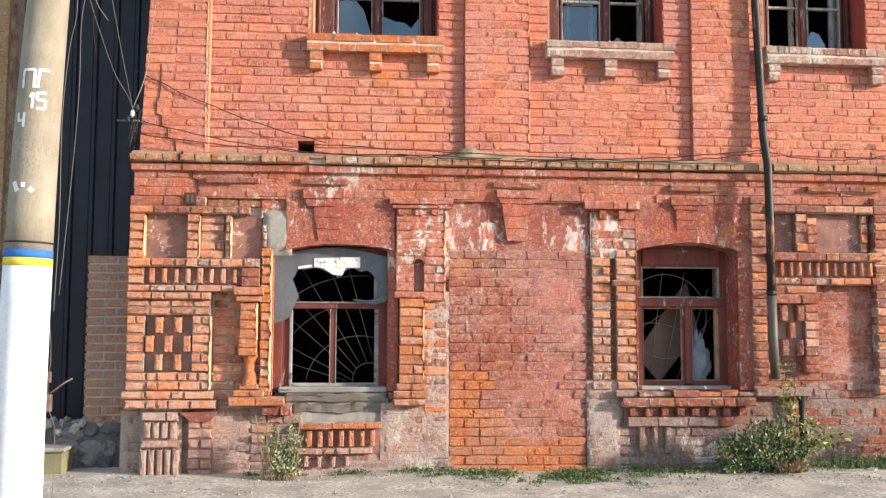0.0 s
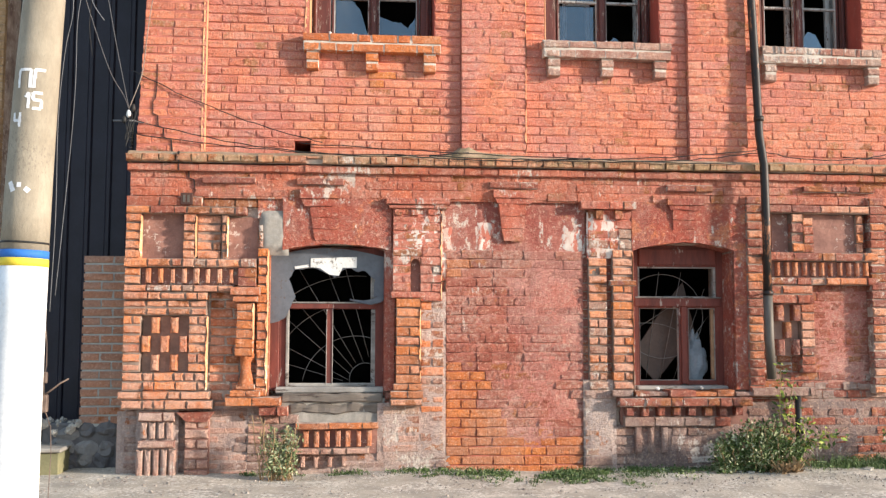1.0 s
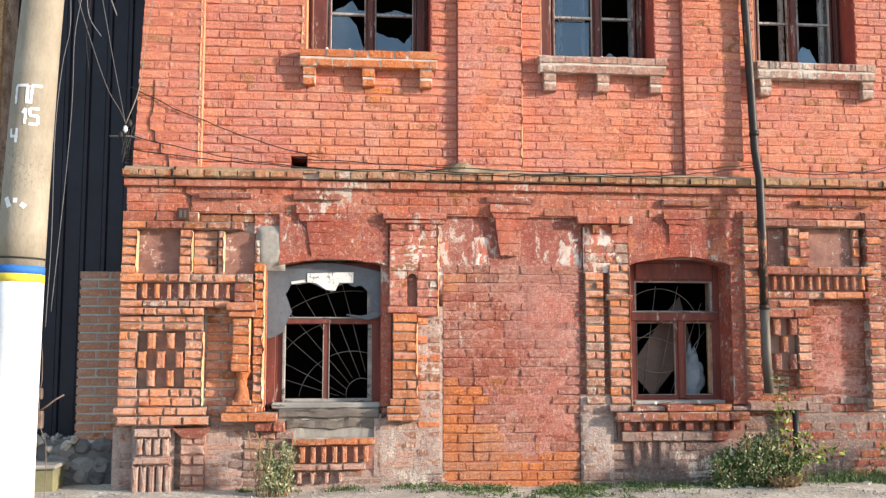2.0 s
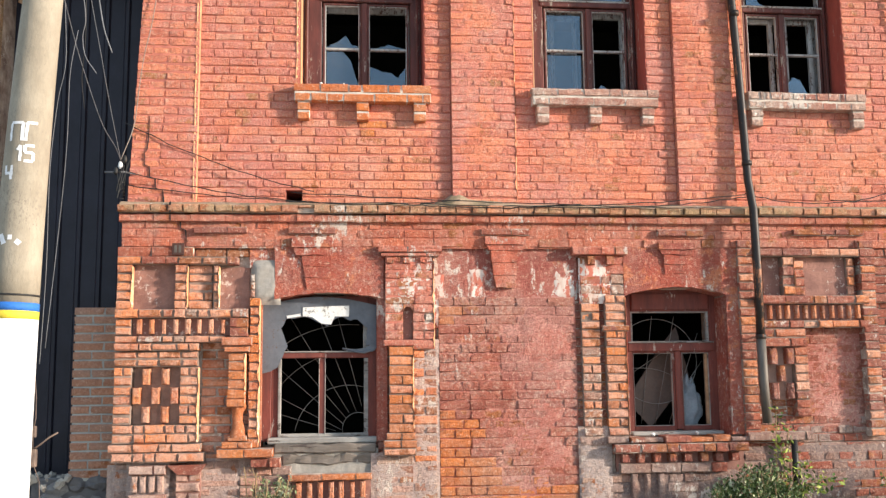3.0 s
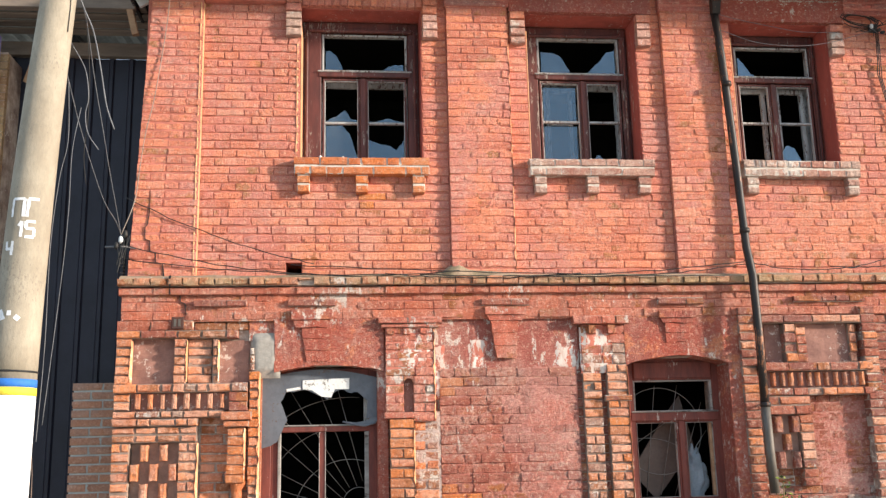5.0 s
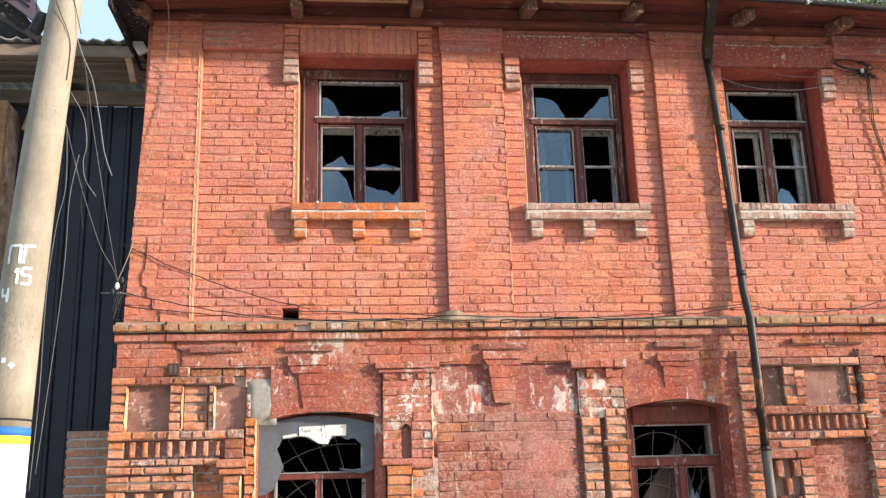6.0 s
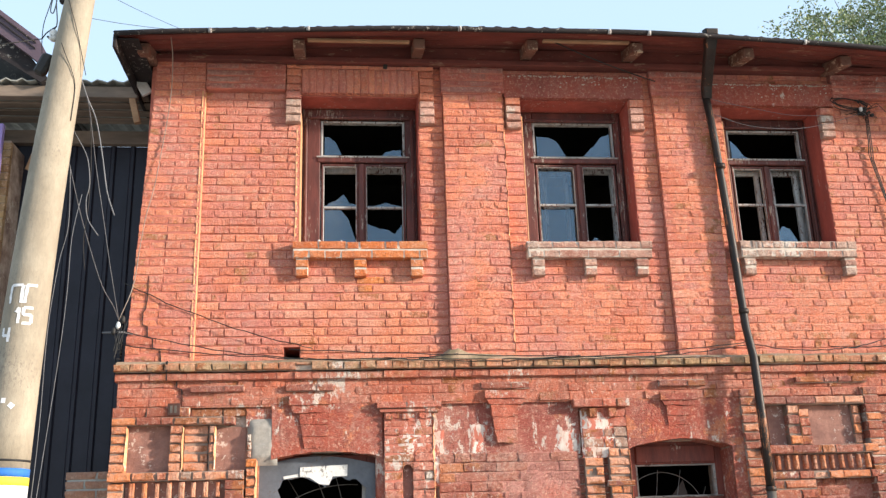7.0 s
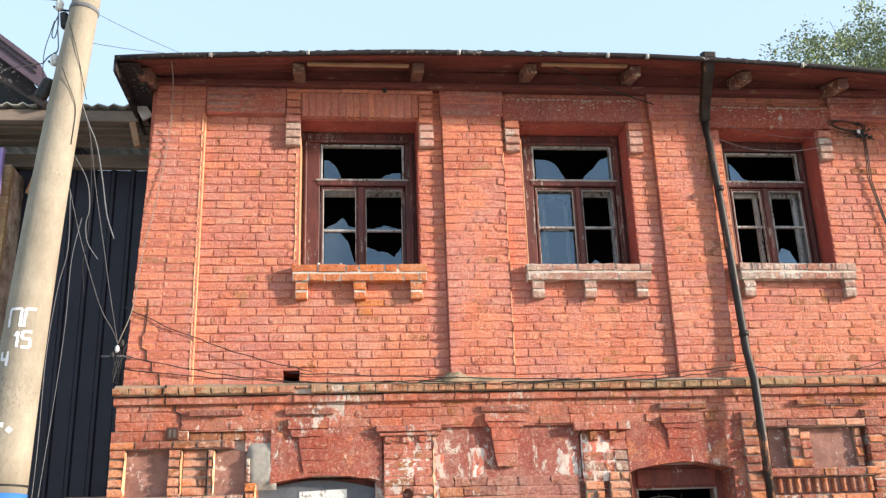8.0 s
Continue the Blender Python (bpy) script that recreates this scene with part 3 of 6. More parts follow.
    pts = [(x0 + (x1 - x0) * i / n, zs + rise * math.sin(math.pi * i / n) ** 0.8 + rng.uniform(-0.004, 0.004)) for i in range(n + 1)]
    return roughen(prism("arch_lintel", pts + [(x1, ztop), (x0, ztop)], y, 0.30, mat, parent, "dark red painted arched lintel with flaking paint"), 0.007)


XE = 7.15


def smear(name, mat, x0, x1, z0, z1, y, label, seed, full=0.35, thick=0.012, wall=None, step=0.018):
    """Old render left on the bricks: a sheet that swells over them and sinks into them along a ragged edge."""
    nx, nz = max(3, int((x1 - x0) / step)), max(3, int((z1 - z0) / step))
    vs = []
    for j in range(nz + 1):
        for i in range(nx + 1):
            u, v = i / nx, j / nz
            a, c = x0 + (x1 - x0) * u, z0 + (z1 - z0) * v
            edge = min(1.0, 5 * min(u, 1 - u), 5 * min(v, 1 - v))
            k = full + 0.9 * noise.noise((a * 3.3, seed, c * 3.3)) + 0.5 * noise.noise((a * 9, seed + 4, c * 9)) + 0.2 * noise.noise((a * 28, seed + 8, c * 28)) - 1.6 * (1 - edge)
            vs.append((a, y - thick * max(-1.6, min(0.55, k)) - 0.0015 * noise.noise((a * 40, seed, c * 40)), c))
    n = nx + 1
    fs = [(j * n + i, j * n + i + 1, (j + 1) * n + i + 1, (j + 1) * n + i) for j in range(nz) for i in range(nx)]
    return mesh_ob(name, vs, fs, mat, wall or wall_low, label, smooth=True)

# recessed fields between the piers
field(wall_low, M_RAW, -1.23, -0.74, 0.50, 2.12, -0.01, [(-1.07, -0.84, 1.76, 2.12)])
field(wall_low, M_LOW, 0.24, 0.75, 0.50, 2.29, -0.01)
field(wall_low, M_LOW, 1.95, 2.41, 0.50, 2.29, -0.01)
field(wall_low, M_LOW, 3.31, XE, 0.50, 2.29, -0.005)
# the walled-up doorway, newer orange brick at its foot
def doorway_tone(x, z):
    k = 0.5 * noise.noise((x * 3.1, 2.0, z * 3.1)) + rng.uniform(-0.18, 0.18)
    if z < 0.36 + 0.25 * k or (x < 1.10 + 0.25 * k and z < 0.78 + 0.3 * k):
        return M_NEW
    if ((x - 1.68) / 0.36) ** 2 + ((z - 1.30) / 0.56) ** 2 < 1.0 + 0.5 * k:
        return M_PINK
    return M_NEW if k > 0.27 else M_LOW if k < -0.33 else M_PATCH


field(wall_low, M_PATCH, 0.76, 1.95, -0.05, 1.86, -0.030, length=0.27, course=0.080, depth=0.06, choose=doorway_tone)
core(wall_low, M_JOINT, 0.76, 1.95, -0.05, 1.86, -0.022, "doorway_bed")
# red rendered strip over the doorway and the windows
panel("render_strip", M_PEEL, 0.72, 1.98, 1.84, 2.29, -0.018, "red render with large flakes of white lime")
panel("render_strip", M_RED, 3.315, 3.435, 0.66, 2.298, -0.052, "worn red render beside the window")
panel("render_strip", M_RED, 0.236, 0.32, 0.66, 2.29, -0.03, "smooth dark red render")
lintel_arch(-0.63, 0.29, 1.84, 0.065, 2.30, -0.055, M_RED, wall_low)
lintel_arch(2.39, 3.345, 1.865, 0.08, 2.30, -0.055, M_RED, wall_low)
panel("render_patch", M_CEMENT, -0.77, -0.60, 1.86, 2.12, -0.045, "crumbling grey cement patch")
panel("render_strip", M_RED, -0.84, -0.60, 2.12, 2.29, -0.03)

# top band of painted courses under the ledge
pier(M_BAND, XL, XE, 2.29, 2.52, -0.062, bed=M_JOINT)
pier(M_BAND, XL - 0.02, XE, 2.50, 2.565, -0.10, bed=M_JOINT, length=0.3)
# projecting pieces in the band
for a, b, c, d, yy in ((-1.30, -0.86, 2.40, 2.46, -0.10), (-0.52, -0.12, 2.395, 2.46, -0.10), (1.13, 1.56, 2.39, 2.455, -0.10), (2.70, 3.12, 2.39, 2.455, -0.10), (3.95, 4.62, 2.40, 2.46, -0.10)):
    pier(M_LOW, a, b, c, d, yy)

# ledge: header bricks on a stretcher course, mossy, with a thin cement cap
x = XL - 0.025
while x < XE:
    w = 0.135 * rng.uniform(0.93, 1.07)
    gone = -0.54 < x < -0.36
    brick(wall_low, M_LEDGE, x, x + w, 2.612 if gone else 2.572, 2.645 + rng.uniform(-0.006, 0.004), (-0.125 if gone else -0.145) + rng.uniform(-0.012, 0.012), 0.16)
    x += w
bm = bmesh.new()
n = 120
for i in range(n + 1):
    px = XL - 0.015 + (XE - XL + 0.015) * i / n
    up = 0.012 * noise.noise((px * 3, 0, 0)) + 0.006 * noise.noise((px * 17, 1, 0)) + (0.10 * math.exp(-((px - 0.93) / 0.10) ** 2) + 0.035 * math.exp(-((px - 1.2) / 0.25) ** 2))
    for yy, zz in ((-0.108 + 0.035 * noise.noise((px * 5, 4, 0)), 2.632), (-0.098 + 0.035 * noise.noise((px * 5, 4, 0)), 2.652 + up * 0.2), (-0.05, 2.672 + up * 0.8), (0.02, 2.685 + up)):
        bm.verts.new((px, yy, zz))
bm.verts.ensure_lookup_table()
for i in range(n):
    for j in range(3):
        bm.faces.new([bm.verts[q] for q in (i * 4 + j, (i + 1) * 4 + j, (i + 1) * 4 + j + 1, i * 4 + j + 1)])
part("ledge_cap", bm, M_CAP, wall_low, "uneven weathered cement cap with moss")
boxed("ledge_core", (XL, XE, -0.104, 0.1, 2.575, 2.644), M_MORTAR, wall_low)

# corner bay: framed niches, dentils, chequer of bricks on end
for a, b, y in ((-1.92, -1.79, -0.10), (-1.45, -1.345, -0.10), (-1.14, -1.085, -0.085)):
    pier(M_RAW, a, b, 1.76, 2.14, y, length=0.2)
pier(M_LOW, -1.92, -1.30, 2.20, 2.29, -0.085)
pier(M_RAW, -1.92, -0.93, 2.135, 2.205, -0.115, length=0.2, other=M_LOW, share=0.3)
field(wall_low, M_LOW, -1.30, -0.84, 2.205, 2.29, -0.030)
panel("niche_panel", M_DUST, -1.79, -1.45, 1.76, 2.14, -0.025, "dusty pinkish render in a niche")
pier(M_RAW, -1.345, -1.14, 1.76, 2.14, -0.05)
panel("niche_panel", M_DUST, -1.085, -0.84, 1.76, 2.12, -0.012, "dusty pinkish render in a niche")
pier(M_RAW, -1.92, -0.84, 1.688, 1.765, -0.125, length=0.19, other=M_PALE, share=0.2)
pier(M_RAW, -1.92, -1.785, 1.545, 1.688, -0.10)
panel("dentil_back", M_DUST, -1.785, -0.99, 1.545, 1.688, -0.055)
uprights(M_RAW, -1.77, -1.00, 8, 0.052, 1.548, 1.686, -0.10)
pier(M_LOW, -0.99, -0.84, 1.53, 1.688, -0.115)
pier(M_RAW, -1.92, -1.02, 1.482, 1.545, -0.105, length=0.19, other=M_PALE, share=0.2)
pier(M_RAW, -1.92, -1.235, 1.418, 1.482, -0.128, length=0.2)
pier(M_RAW, -1.92, -1.24, 1.288, 1.418, -0.098, length=0.18)
pier(M_RAW, -1.92, -1.77, 0.82, 1.288, -0.10, length=0.16)
pier(M_RAW, -1.39, -1.235, 0.82, 1.288, -0.10, length=0.16)
panel("chequer_back", M_DARKBED, -1.77, -1.39, 0.82, 1.288, -0.022)
for r in range(3):
    for c in range(5):
        if (r + c) % 2:
            a = -1.77 + 0.076 * c
            brick(wall_low, M_RAW, a + 0.003, a + 0.073, 0.828 + r * 0.154, 0.970 + r * 0.154, -0.105 + rng.uniform(-0.008, 0.008), 0.12)
pier(M_RAW, -1.92, -1.235, 0.668, 0.82, -0.10, length=0.17)
pier(M_RAW, -1.94, -1.20, 0.598, 0.668, -0.138, length=0.20)
pier(M_RAW, -1.91, -1.17, 0.520, 0.598, -0.150, length=0.18)
# its foot: bundles of bricks on end
pier(M_GREY, -1.90, -0.90, -0.06, 0.52, -0.03, other=M_FOOT, share=0.5)
uprights(M_FOOT, -1.76, -1.48, 4, 0.064, 0.275, 0.42, -0.125)
pier(M_FOOT, -1.77, -1.47, 0.42, 0.50, -0.135, bed=M_DUST, length=0.2)
pier(M_FOOT, -1.77, -1.47, 0.205, 0.270, -0.135, bed=M_DUST, length=0.25)
uprights(M_FOOT, -1.78, -1.46, 5, 0.060, -0.05, 0.20, -0.140)
pier(M_FOOT, -1.40, -1.20, -0.05, 0.44, -0.11, bed=M_DUST, length=0.2, other=M_GREY, share=0.3)
roughen(prism("corbel", [(-1.46, 0.50), (-1.16, 0.50), (-1.22, 0.42), (-1.38, 0.42)], -0.13, 0.0, M_LOW, wall_low))
# colonnette with capital and baluster foot
pier(M_NEW, -0.995, -0.855, 0.95, 1.40, -0.125, length=0.3)
for a, b, c, d, yy in ((-1.03, -0.82, 1.40, 1.455, -0.15), (-1.05, -0.80, 1.455, 1.53, -0.165)):
    pier(M_RAW, a, b, c, d, yy, length=0.3)


def turned(name, cx, cy, prof, mat, parent, label=""):
    """A round piece from (z, radius) pairs."""
    bm = bmesh.new()
    rings = []
    for z, r in prof:
        rings.append([bm.verts.new((cx + r * math.cos(k), cy + r * math.sin(k), z)) for k in (2 * math.pi * j / 14 for j in range(14))])
    for a, b in zip(rings, rings[1:]):
        for j in range(14):
            bm.faces.new((a[j], a[(j + 1) % 14], b[(j + 1) % 14], b[j]))
    bm.faces.new(rings[0][::-1])
    bm.faces.new(rings[-1])
    return part(name, bm, mat, parent, label, smooth=True)


pier(M_NEW, -1.000, -0.852, 0.955, 1.085, -0.138, length=0.3)
roughen(turned("baluster", -0.915, -0.060, [(0.70, 0.075), (0.74, 0.070), (0.78, 0.052), (0.84, 0.040), (0.90, 0.042), (0.94, 0.060), (0.965, 0.066)], M_NEW, wall_low, "worn orange brick baluster foot"), 0.016, 2, 14.0)
pier(M_NEW, -0.99, -0.835, 0.675, 0.725, -0.135, length=0.3)
pier(M_NEW, -1.035, -0.79, 0.62, 0.675, -0.155, length=0.13)
pier(M_NEW, -1.07, -0.62, 0.545, 0.62, -0.17, length=0.22)
pier(M_LOW, -0.80, -0.56, 0.465, 0.545, -0.13, length=0.15)
pier(M_RAW, -0.835, -0.745, 0.62, 1.86, -0.075, length=0.3, other=M_NEW, share=0.4)
pier(M_PALE, -0.835, -0.79, 1.86, 2.06, -0.07)

# pier between the first window and the walled-up doorway
pier(M_REDPIER, 0.24, 0.79, 2.24, 2.30, -0.115)
pier(M_REDPIER, 0.265, 0.765, 2.205, 2.24, -0.102, length=0.4)
for c in (0.345, 0.485, 0.63):
    brick(wall_low, M_REDPIER, c - 0.032, c + 0.032, 2.145, 2.204, -0.098, 0.13)
pier(M_REDPIER, 0.30, 0.71, 1.80, 2.225, -0.08, bed=M_JOINT)
pier(M_REDPIER, 0.30, 0.455, 1.50, 1.80, -0.082, bed=M_JOINT, length=0.17)
pier(M_REDPIER, 0.535, 0.72, 1.42, 1.80, -0.082, length=0.2, other=M_PALE, share=0.3)
panel("niche_panel", M_DUST, 0.455, 0.535, 1.42, 1.80, -0.02)
prism("niche_head", [(0.455, 1.80), (0.455, 1.735)] + [(0.495 - 0.04 * math.cos(math.pi * i / 8), 1.735 + 0.045 * math.sin(math.pi * i / 8)) for i in range(1, 8)] + [(0.535, 1.735), (0.535, 1.80)], -0.083, 0.0, M_LOW, wall_low)
pier(M_REDPIER, 0.285, 0.56, 1.445, 1.50, -0.115, length=0.3)
pier(M_RAW, 0.33, 0.54, 0.72, 1.445, -0.10, length=0.23, other=M_NEW, share=0.45)
pier(M_PALE, 0.54, 0.745, 0.15, 1.42, -0.045, length=0.2, other=M_RAW, share=0.35)
pier(M_NEW, 0.310, 0.552, 0.665, 0.725, -0.115, length=0.13)
pier(M_NEW, 0.285, 0.565, 0.600, 0.665, -0.132, length=0.15)
pier(M_RAW, 0.28, 0.56, 0.535, 0.60, -0.14, length=0.3)
# pier before the second window
pier(M_REDPIER, 1.93, 2.43, 2.225, 2.30, -0.105)
for c in (2.10, 2.27):
    brick(wall_low, M_REDPIER, c - 0.035, c + 0.035, 2.14, 2.222, -0.085, 0.10)
pier(M_REDPIER, 2.00, 2.395, 2.06, 2.225, -0.055, length=0.2, bed=M_JOINT)
pier(M_PALE, 2.00, 2.395, 1.88, 2.06, -0.06, length=0.18, other=M_REDPIER, share=0.3)
pier(M_RAW, 2.00, 2.17, 0.66, 1.88, -0.06, length=0.18, other=M_PALE, share=0.45)
pier(M_RAW, 2.21, 2.395, 0.66, 1.88, -0.075, length=0.2, other=M_NEW, share=0.4)
pier(M_LOW, 2.18, 2.42, 1.555, 1.61, -0.10)
pier(M_PALE, 1.96, 2.20, 0.02, 0.66, -0.05, other=M_GREY, share=0.4)

keystone((-0.49, -0.15), (-0.405, -0.155), (-0.36, -0.165), (2.22, 2.37), 1.93, M_RED)
keystone((1.165, 1.52), (1.215, 1.455), (1.262, 1.43), (2.265, 2.38), 1.94, M_REDPIER)
keystone((2.705, 3.035), (2.755, 2.975), (2.775, 2.945), (2.23, 2.33), 1.97, M_RED)

# bay past the second window, with the downpipe in front
pier(M_RAW, 3.42, 3.56, 0.62, 2.36, -0.10, length=0.3, other=M_LOW, share=0.45)
for a, b, y in ((3.83, 3.945, -0.10), (4.45, 4.52, -0.06)):
    pier(M_RAW, a, b, 1.865, 2.21, y, length=0.2, other=M_LOW, share=0.45)
panel("niche_panel", M_DUST, 3.68, 3.83, 1.865, 2.21, -0.02, "dusty pinkish render in a niche")
panel("niche_panel", M_DUST, 3.945, 4.45, 1.865, 2.21, -0.02, "dusty pinkish render in a niche")
pier(M_RAW, 3.945, 4.06, 1.865, 2.18, -0.05, other=M_LOW, share=0.45)
pier(M_RAW, 3.56, 4.56, 2.21, 2.285, -0.115, other=M_LOW, share=0.4)
pier(M_RAW, 3.56, 4.62, 1.785, 1.865, -0.125, other=M_LOW, share=0.5)
panel("dentil_back", M_DUST, 3.66, 4.56, 1.645, 1.785, -0.055)
uprights(M_RAW, 3.66, 4.56, 11, 0.048, 1.648, 1.782, -0.10)
pier(M_RAW, 3.60, 4.62, 1.575, 1.645, -0.105, other=M_LOW, share=0.5)
pier(M_RAW, 3.60, 4.02, 1.41, 1.575, -0.10, other=M_LOW, share=0.45)
panel("chequer_back", M_DARKBED, 3.66, 3.90, 0.95, 1.41, -0.02)
for r in range(3):
    for c in range(3):
        if (r + c) % 2 == 0:
            a = 3.67 + 0.076 * c
            brick(wall_low, M_LOW, a + 0.002, a + 0.074, 0.955 + r * 0.152, 1.10 + r * 0.152, -0.09 + rng.uniform(-0.008, 0.008), 0.11)
pier(M_RAW, 3.90, 4.03, 0.80, 1.41, -0.09, length=0.3, other=M_LOW, share=0.45)
pier(M_LOW, 4.56, 4.70, 0.62, 2.36, -0.10, length=0.3, other=M_RAW, share=0.4)
pier(M_LOW, 4.70, XE, 1.80, 2.29, -0.05)
pier(M_GREY, 3.43, 4.02, 0.60, 0.68, -0.12)
# grimy plinth
pier(M_GREY, -0.90, 0.76, -0.06, 0.14, -0.035)
pier(M_FOOT, 0.22, 0.54, 0.14, 0.535, -0.05, other=M_PALE, share=0.4)
pier(M_FOOT, -0.90, -0.47, 0.14, 0.47, -0.045, other=M_GREY, share=0.4)
pier(M_GREY, 2.20, 3.42, -0.06, 0.34, -0.035, other=M_PALE, share=0.2)
pier(M_GREY, 3.42, XE, -0.06, 0.50, -0.03, other=M_LOW, share=0.35)
field(wall_low, M_GREY, 3.60, XE, 0.50, 0.80, -0.008)
# under the first window: crumbled breast, dentils
panel("window_breast", M_CEMENT, -0.62, 0.24, 0.40, 0.60, -0.02, "crumbled grey render under the window")
pier(M_NEW, -0.50, 0.19, 0.345, 0.405, -0.105, length=0.28)
panel("dentil_back", M_DUST, -0.47, 0.20, 0.14, 0.345, -0.035)
uprights(M_RAW, -0.46, 0.16, 7, 0.055, 0.195, 0.342, -0.085)
pier(M_FOOT, -0.52, 0.12, 0.135, 0.195, -0.085, length=0.22)
uprights(M_FOOT, -0.50, -0.04, 4, 0.05, 0.03, 0.132, -0.075)
# under the second window: rotten sill of bricks, dentils
x = 2.19
while x < 3.36:
    w = rng.uniform(0.10, 0.25)
    brick(wall_low, rng.choice((M_NEW, M_RAW, M_GREY, M_LOW)), x, x + w, 0.60, 0.655 + rng.uniform(-0.012, 0.012), -0.12 + rng.uniform(-0.03, 0.03), 0.3)
    x += w + rng.uniform(0, 0.01)
pier(M_LOW, 2.24, 3.42, 0.52, 0.60, -0.15, length=0.22)
panel("dentil_back", M_DUST, 2.28, 3.42, 0.34, 0.52, -0.02)
uprights(M_LOW, 2.28, 3.38, 8, 0.07, 0.432, 0.52, -0.10)
pier(M_GREY, 2.30, 3.25, 0.345, 0.432, -0.075, other=M_LOW, share=0.4)
uprights(M_GREY, 2.36, 2.72, 3, 0.06, 0.12, 0.345, -0.07)

# remains of old render: fills the joints and here and there covers the faces
for mat, a, b, c, d, y, seed, full, thick, label in (
    (M_PINKSMEAR, 1.42, 1.96, 0.95, 1.88, -0.0275, 1, 0.20, 0.007, "smooth pink render over the walled-up doorway"),
    (M_PINKSMEAR, 0.76, 1.60, 0.90, 1.88, -0.0248, 2, -0.25, 0.006, "thin pink render in the joints of the doorway"),
    (M_PINKSMEAR, 1.10, 1.96, 0.12, 1.00, -0.0266, 3, 0.05, 0.007, "pale pink lime in the joints of the doorway"),
    (M_SMEAR, -1.50, -0.80, -0.08, 0.54, -0.028, 4, 0.02, 0.009, "pinkish grey crumbling render at the foot"),
    (M_SMEAR, -1.79, -1.45, -0.09, 0.53, -0.085, 17, 0.30, 0.012, "pinkish lime between the bricks on end"),
    (M_SMEAR, -1.96, -1.70, -0.08, 0.50, -0.027, 5, -0.05, 0.010, "pinkish grey crumbling render at the foot"),
    (M_SMEAR, -0.95, 0.80, -0.10, 0.16, -0.032, 6, -0.10, 0.008, "grey crumbling render at the foot"),
    (M_SMEAR, 0.18, 0.60, 0.08, 0.56, -0.047, 7, 0.20, 0.008, "crumbling lime on the foot of the pier"),
    (M_SMEAR, 0.53, 0.76, 0.10, 0.72, -0.042, 8, 0.05, 0.007, "lime left in the joints of the pier"),
    (M_SMEAR, 0.53, 0.76, 0.62, 1.50, -0.039, 18, -0.25, 0.007, "lime left in the joints of the pier"),
    (M_SMEAR, 1.95, 2.24, -0.06, 0.75, -0.048, 9, 0.25, 0.008, "crumbling lime on the foot of the pier"),
    (M_GREYSMEAR, 2.18, 3.46, -0.10, 0.36, -0.033, 10, -0.12, 0.008, "grey dusty render at the foot"),
    (M_GREYSMEAR, 3.40, 5.20, -0.10, 0.55, -0.028, 11, -0.22, 0.008, "grey dusty render at the foot"),
    (M_PINKSMEAR, 3.98, 4.58, 0.60, 1.60, -0.003, 12, 0.15, 0.008, "dusty pink render in the bay"),
    (M_CEMENT, -0.83, -0.58, 1.80, 2.18, -0.050, 13, 0.30, 0.020, "crumbling grey cement patch"),
    (M_BAND, -1.35, 0.30, 2.28, 2.51, -0.061, 14, -0.10, 0.007, "red paint thickly smeared over the courses"),
    (M_BAND, 0.75, 2.40, 2.28, 2.51, -0.061, 15, -0.10, 0.007, "red paint thickly smeared over the courses"),
) + tuple((M_LIME, a, b, c, d, y, seed, full, 0.010, "flaking white lime on the red wall") for a, b, c, d, y, seed, full in (
    (0.67, 0.84, 1.60, 2.14, -0.018, 31, 0.20), (1.00, 1.22, 1.80, 2.16, -0.016, 33, 0.10),
    (1.74, 1.99, 1.80, 2.16, -0.017, 35, 0.20), (1.99, 2.28, 1.80, 2.20, -0.058, 36, 0.20), (0.36, 0.72, 1.82, 2.18, -0.078, 37, -0.10))):
    smear("render_smear", mat, a, b, c, d, y, label, float(seed), full, thick)

# ---- upper storey brickwork
PIL = -0.048
openings = [W1, W2, W3, HOLE]
for k in range(39):
    za = LEDGE1 + k * C
    lean = 0.12 * (za - LEDGE1) / 2.9
    field(wall_up, M_UP, -1.865 + lean, -1.30, za, za + C, PIL, depth=0.09, odd=k, length=0.25)
prism("pilaster_core", [(-1.86, 2.66), (-1.304, 2.66), (-1.304, 5.64), (-1.74, 5.64)], PIL + 0.006, 0.02, M_JOINT, wall_up)


def bay_tone(x, z):
    """Patched brickwork shows under the first window; elsewhere the paint holds, with a few bare bricks."""
    k = noise.noise((x * 2.7, 3.0, z * 2.7)) + rng.uniform(-0.25, 0.25)
    if -0.62 + 0.2 * k < x < 0.60 + 0.15 * k and z < 3.40 and k > -0.45:
        return M_NEWPAINT if k < 0.5 else M_NEW
    return M_NEWPAINT if k > (0.25 if x > 2.9 else 0.55) else M_UP


for a, b in ((-1.30, 0.89), (1.465, 2.93), (3.47, XE)):
    field(wall_up, M_UP, a, b, LEDGE1, LEDGE1 + 39 * C, 0.0, openings, depth=0.06, length=0.25, choose=bay_tone)
for a, b in ((0.89, 1.465), (2.93, 3.47)):
    pier(M_UP, a, b, LEDGE1, LEDGE1 + 39 * C, PIL, wall_up, M_JOINT, length=0.255, choose=bay_tone)
# thick old paint that clogs the joints below the sills and on the pilasters
for a, b, c, d, y, seed, full in ((1.47, 2.925, 2.70, 3.46, 0.0045, 41, -0.15), (3.475, 5.30, 2.70, 3.46, 0.0050, 42, -0.20), (0.90, 1.455, 2.72, 5.10, PIL + 0.0048, 43, -0.15), (2.94, 3.46, 2.72, 5.10, PIL + 0.0052, 44, -0.20)):
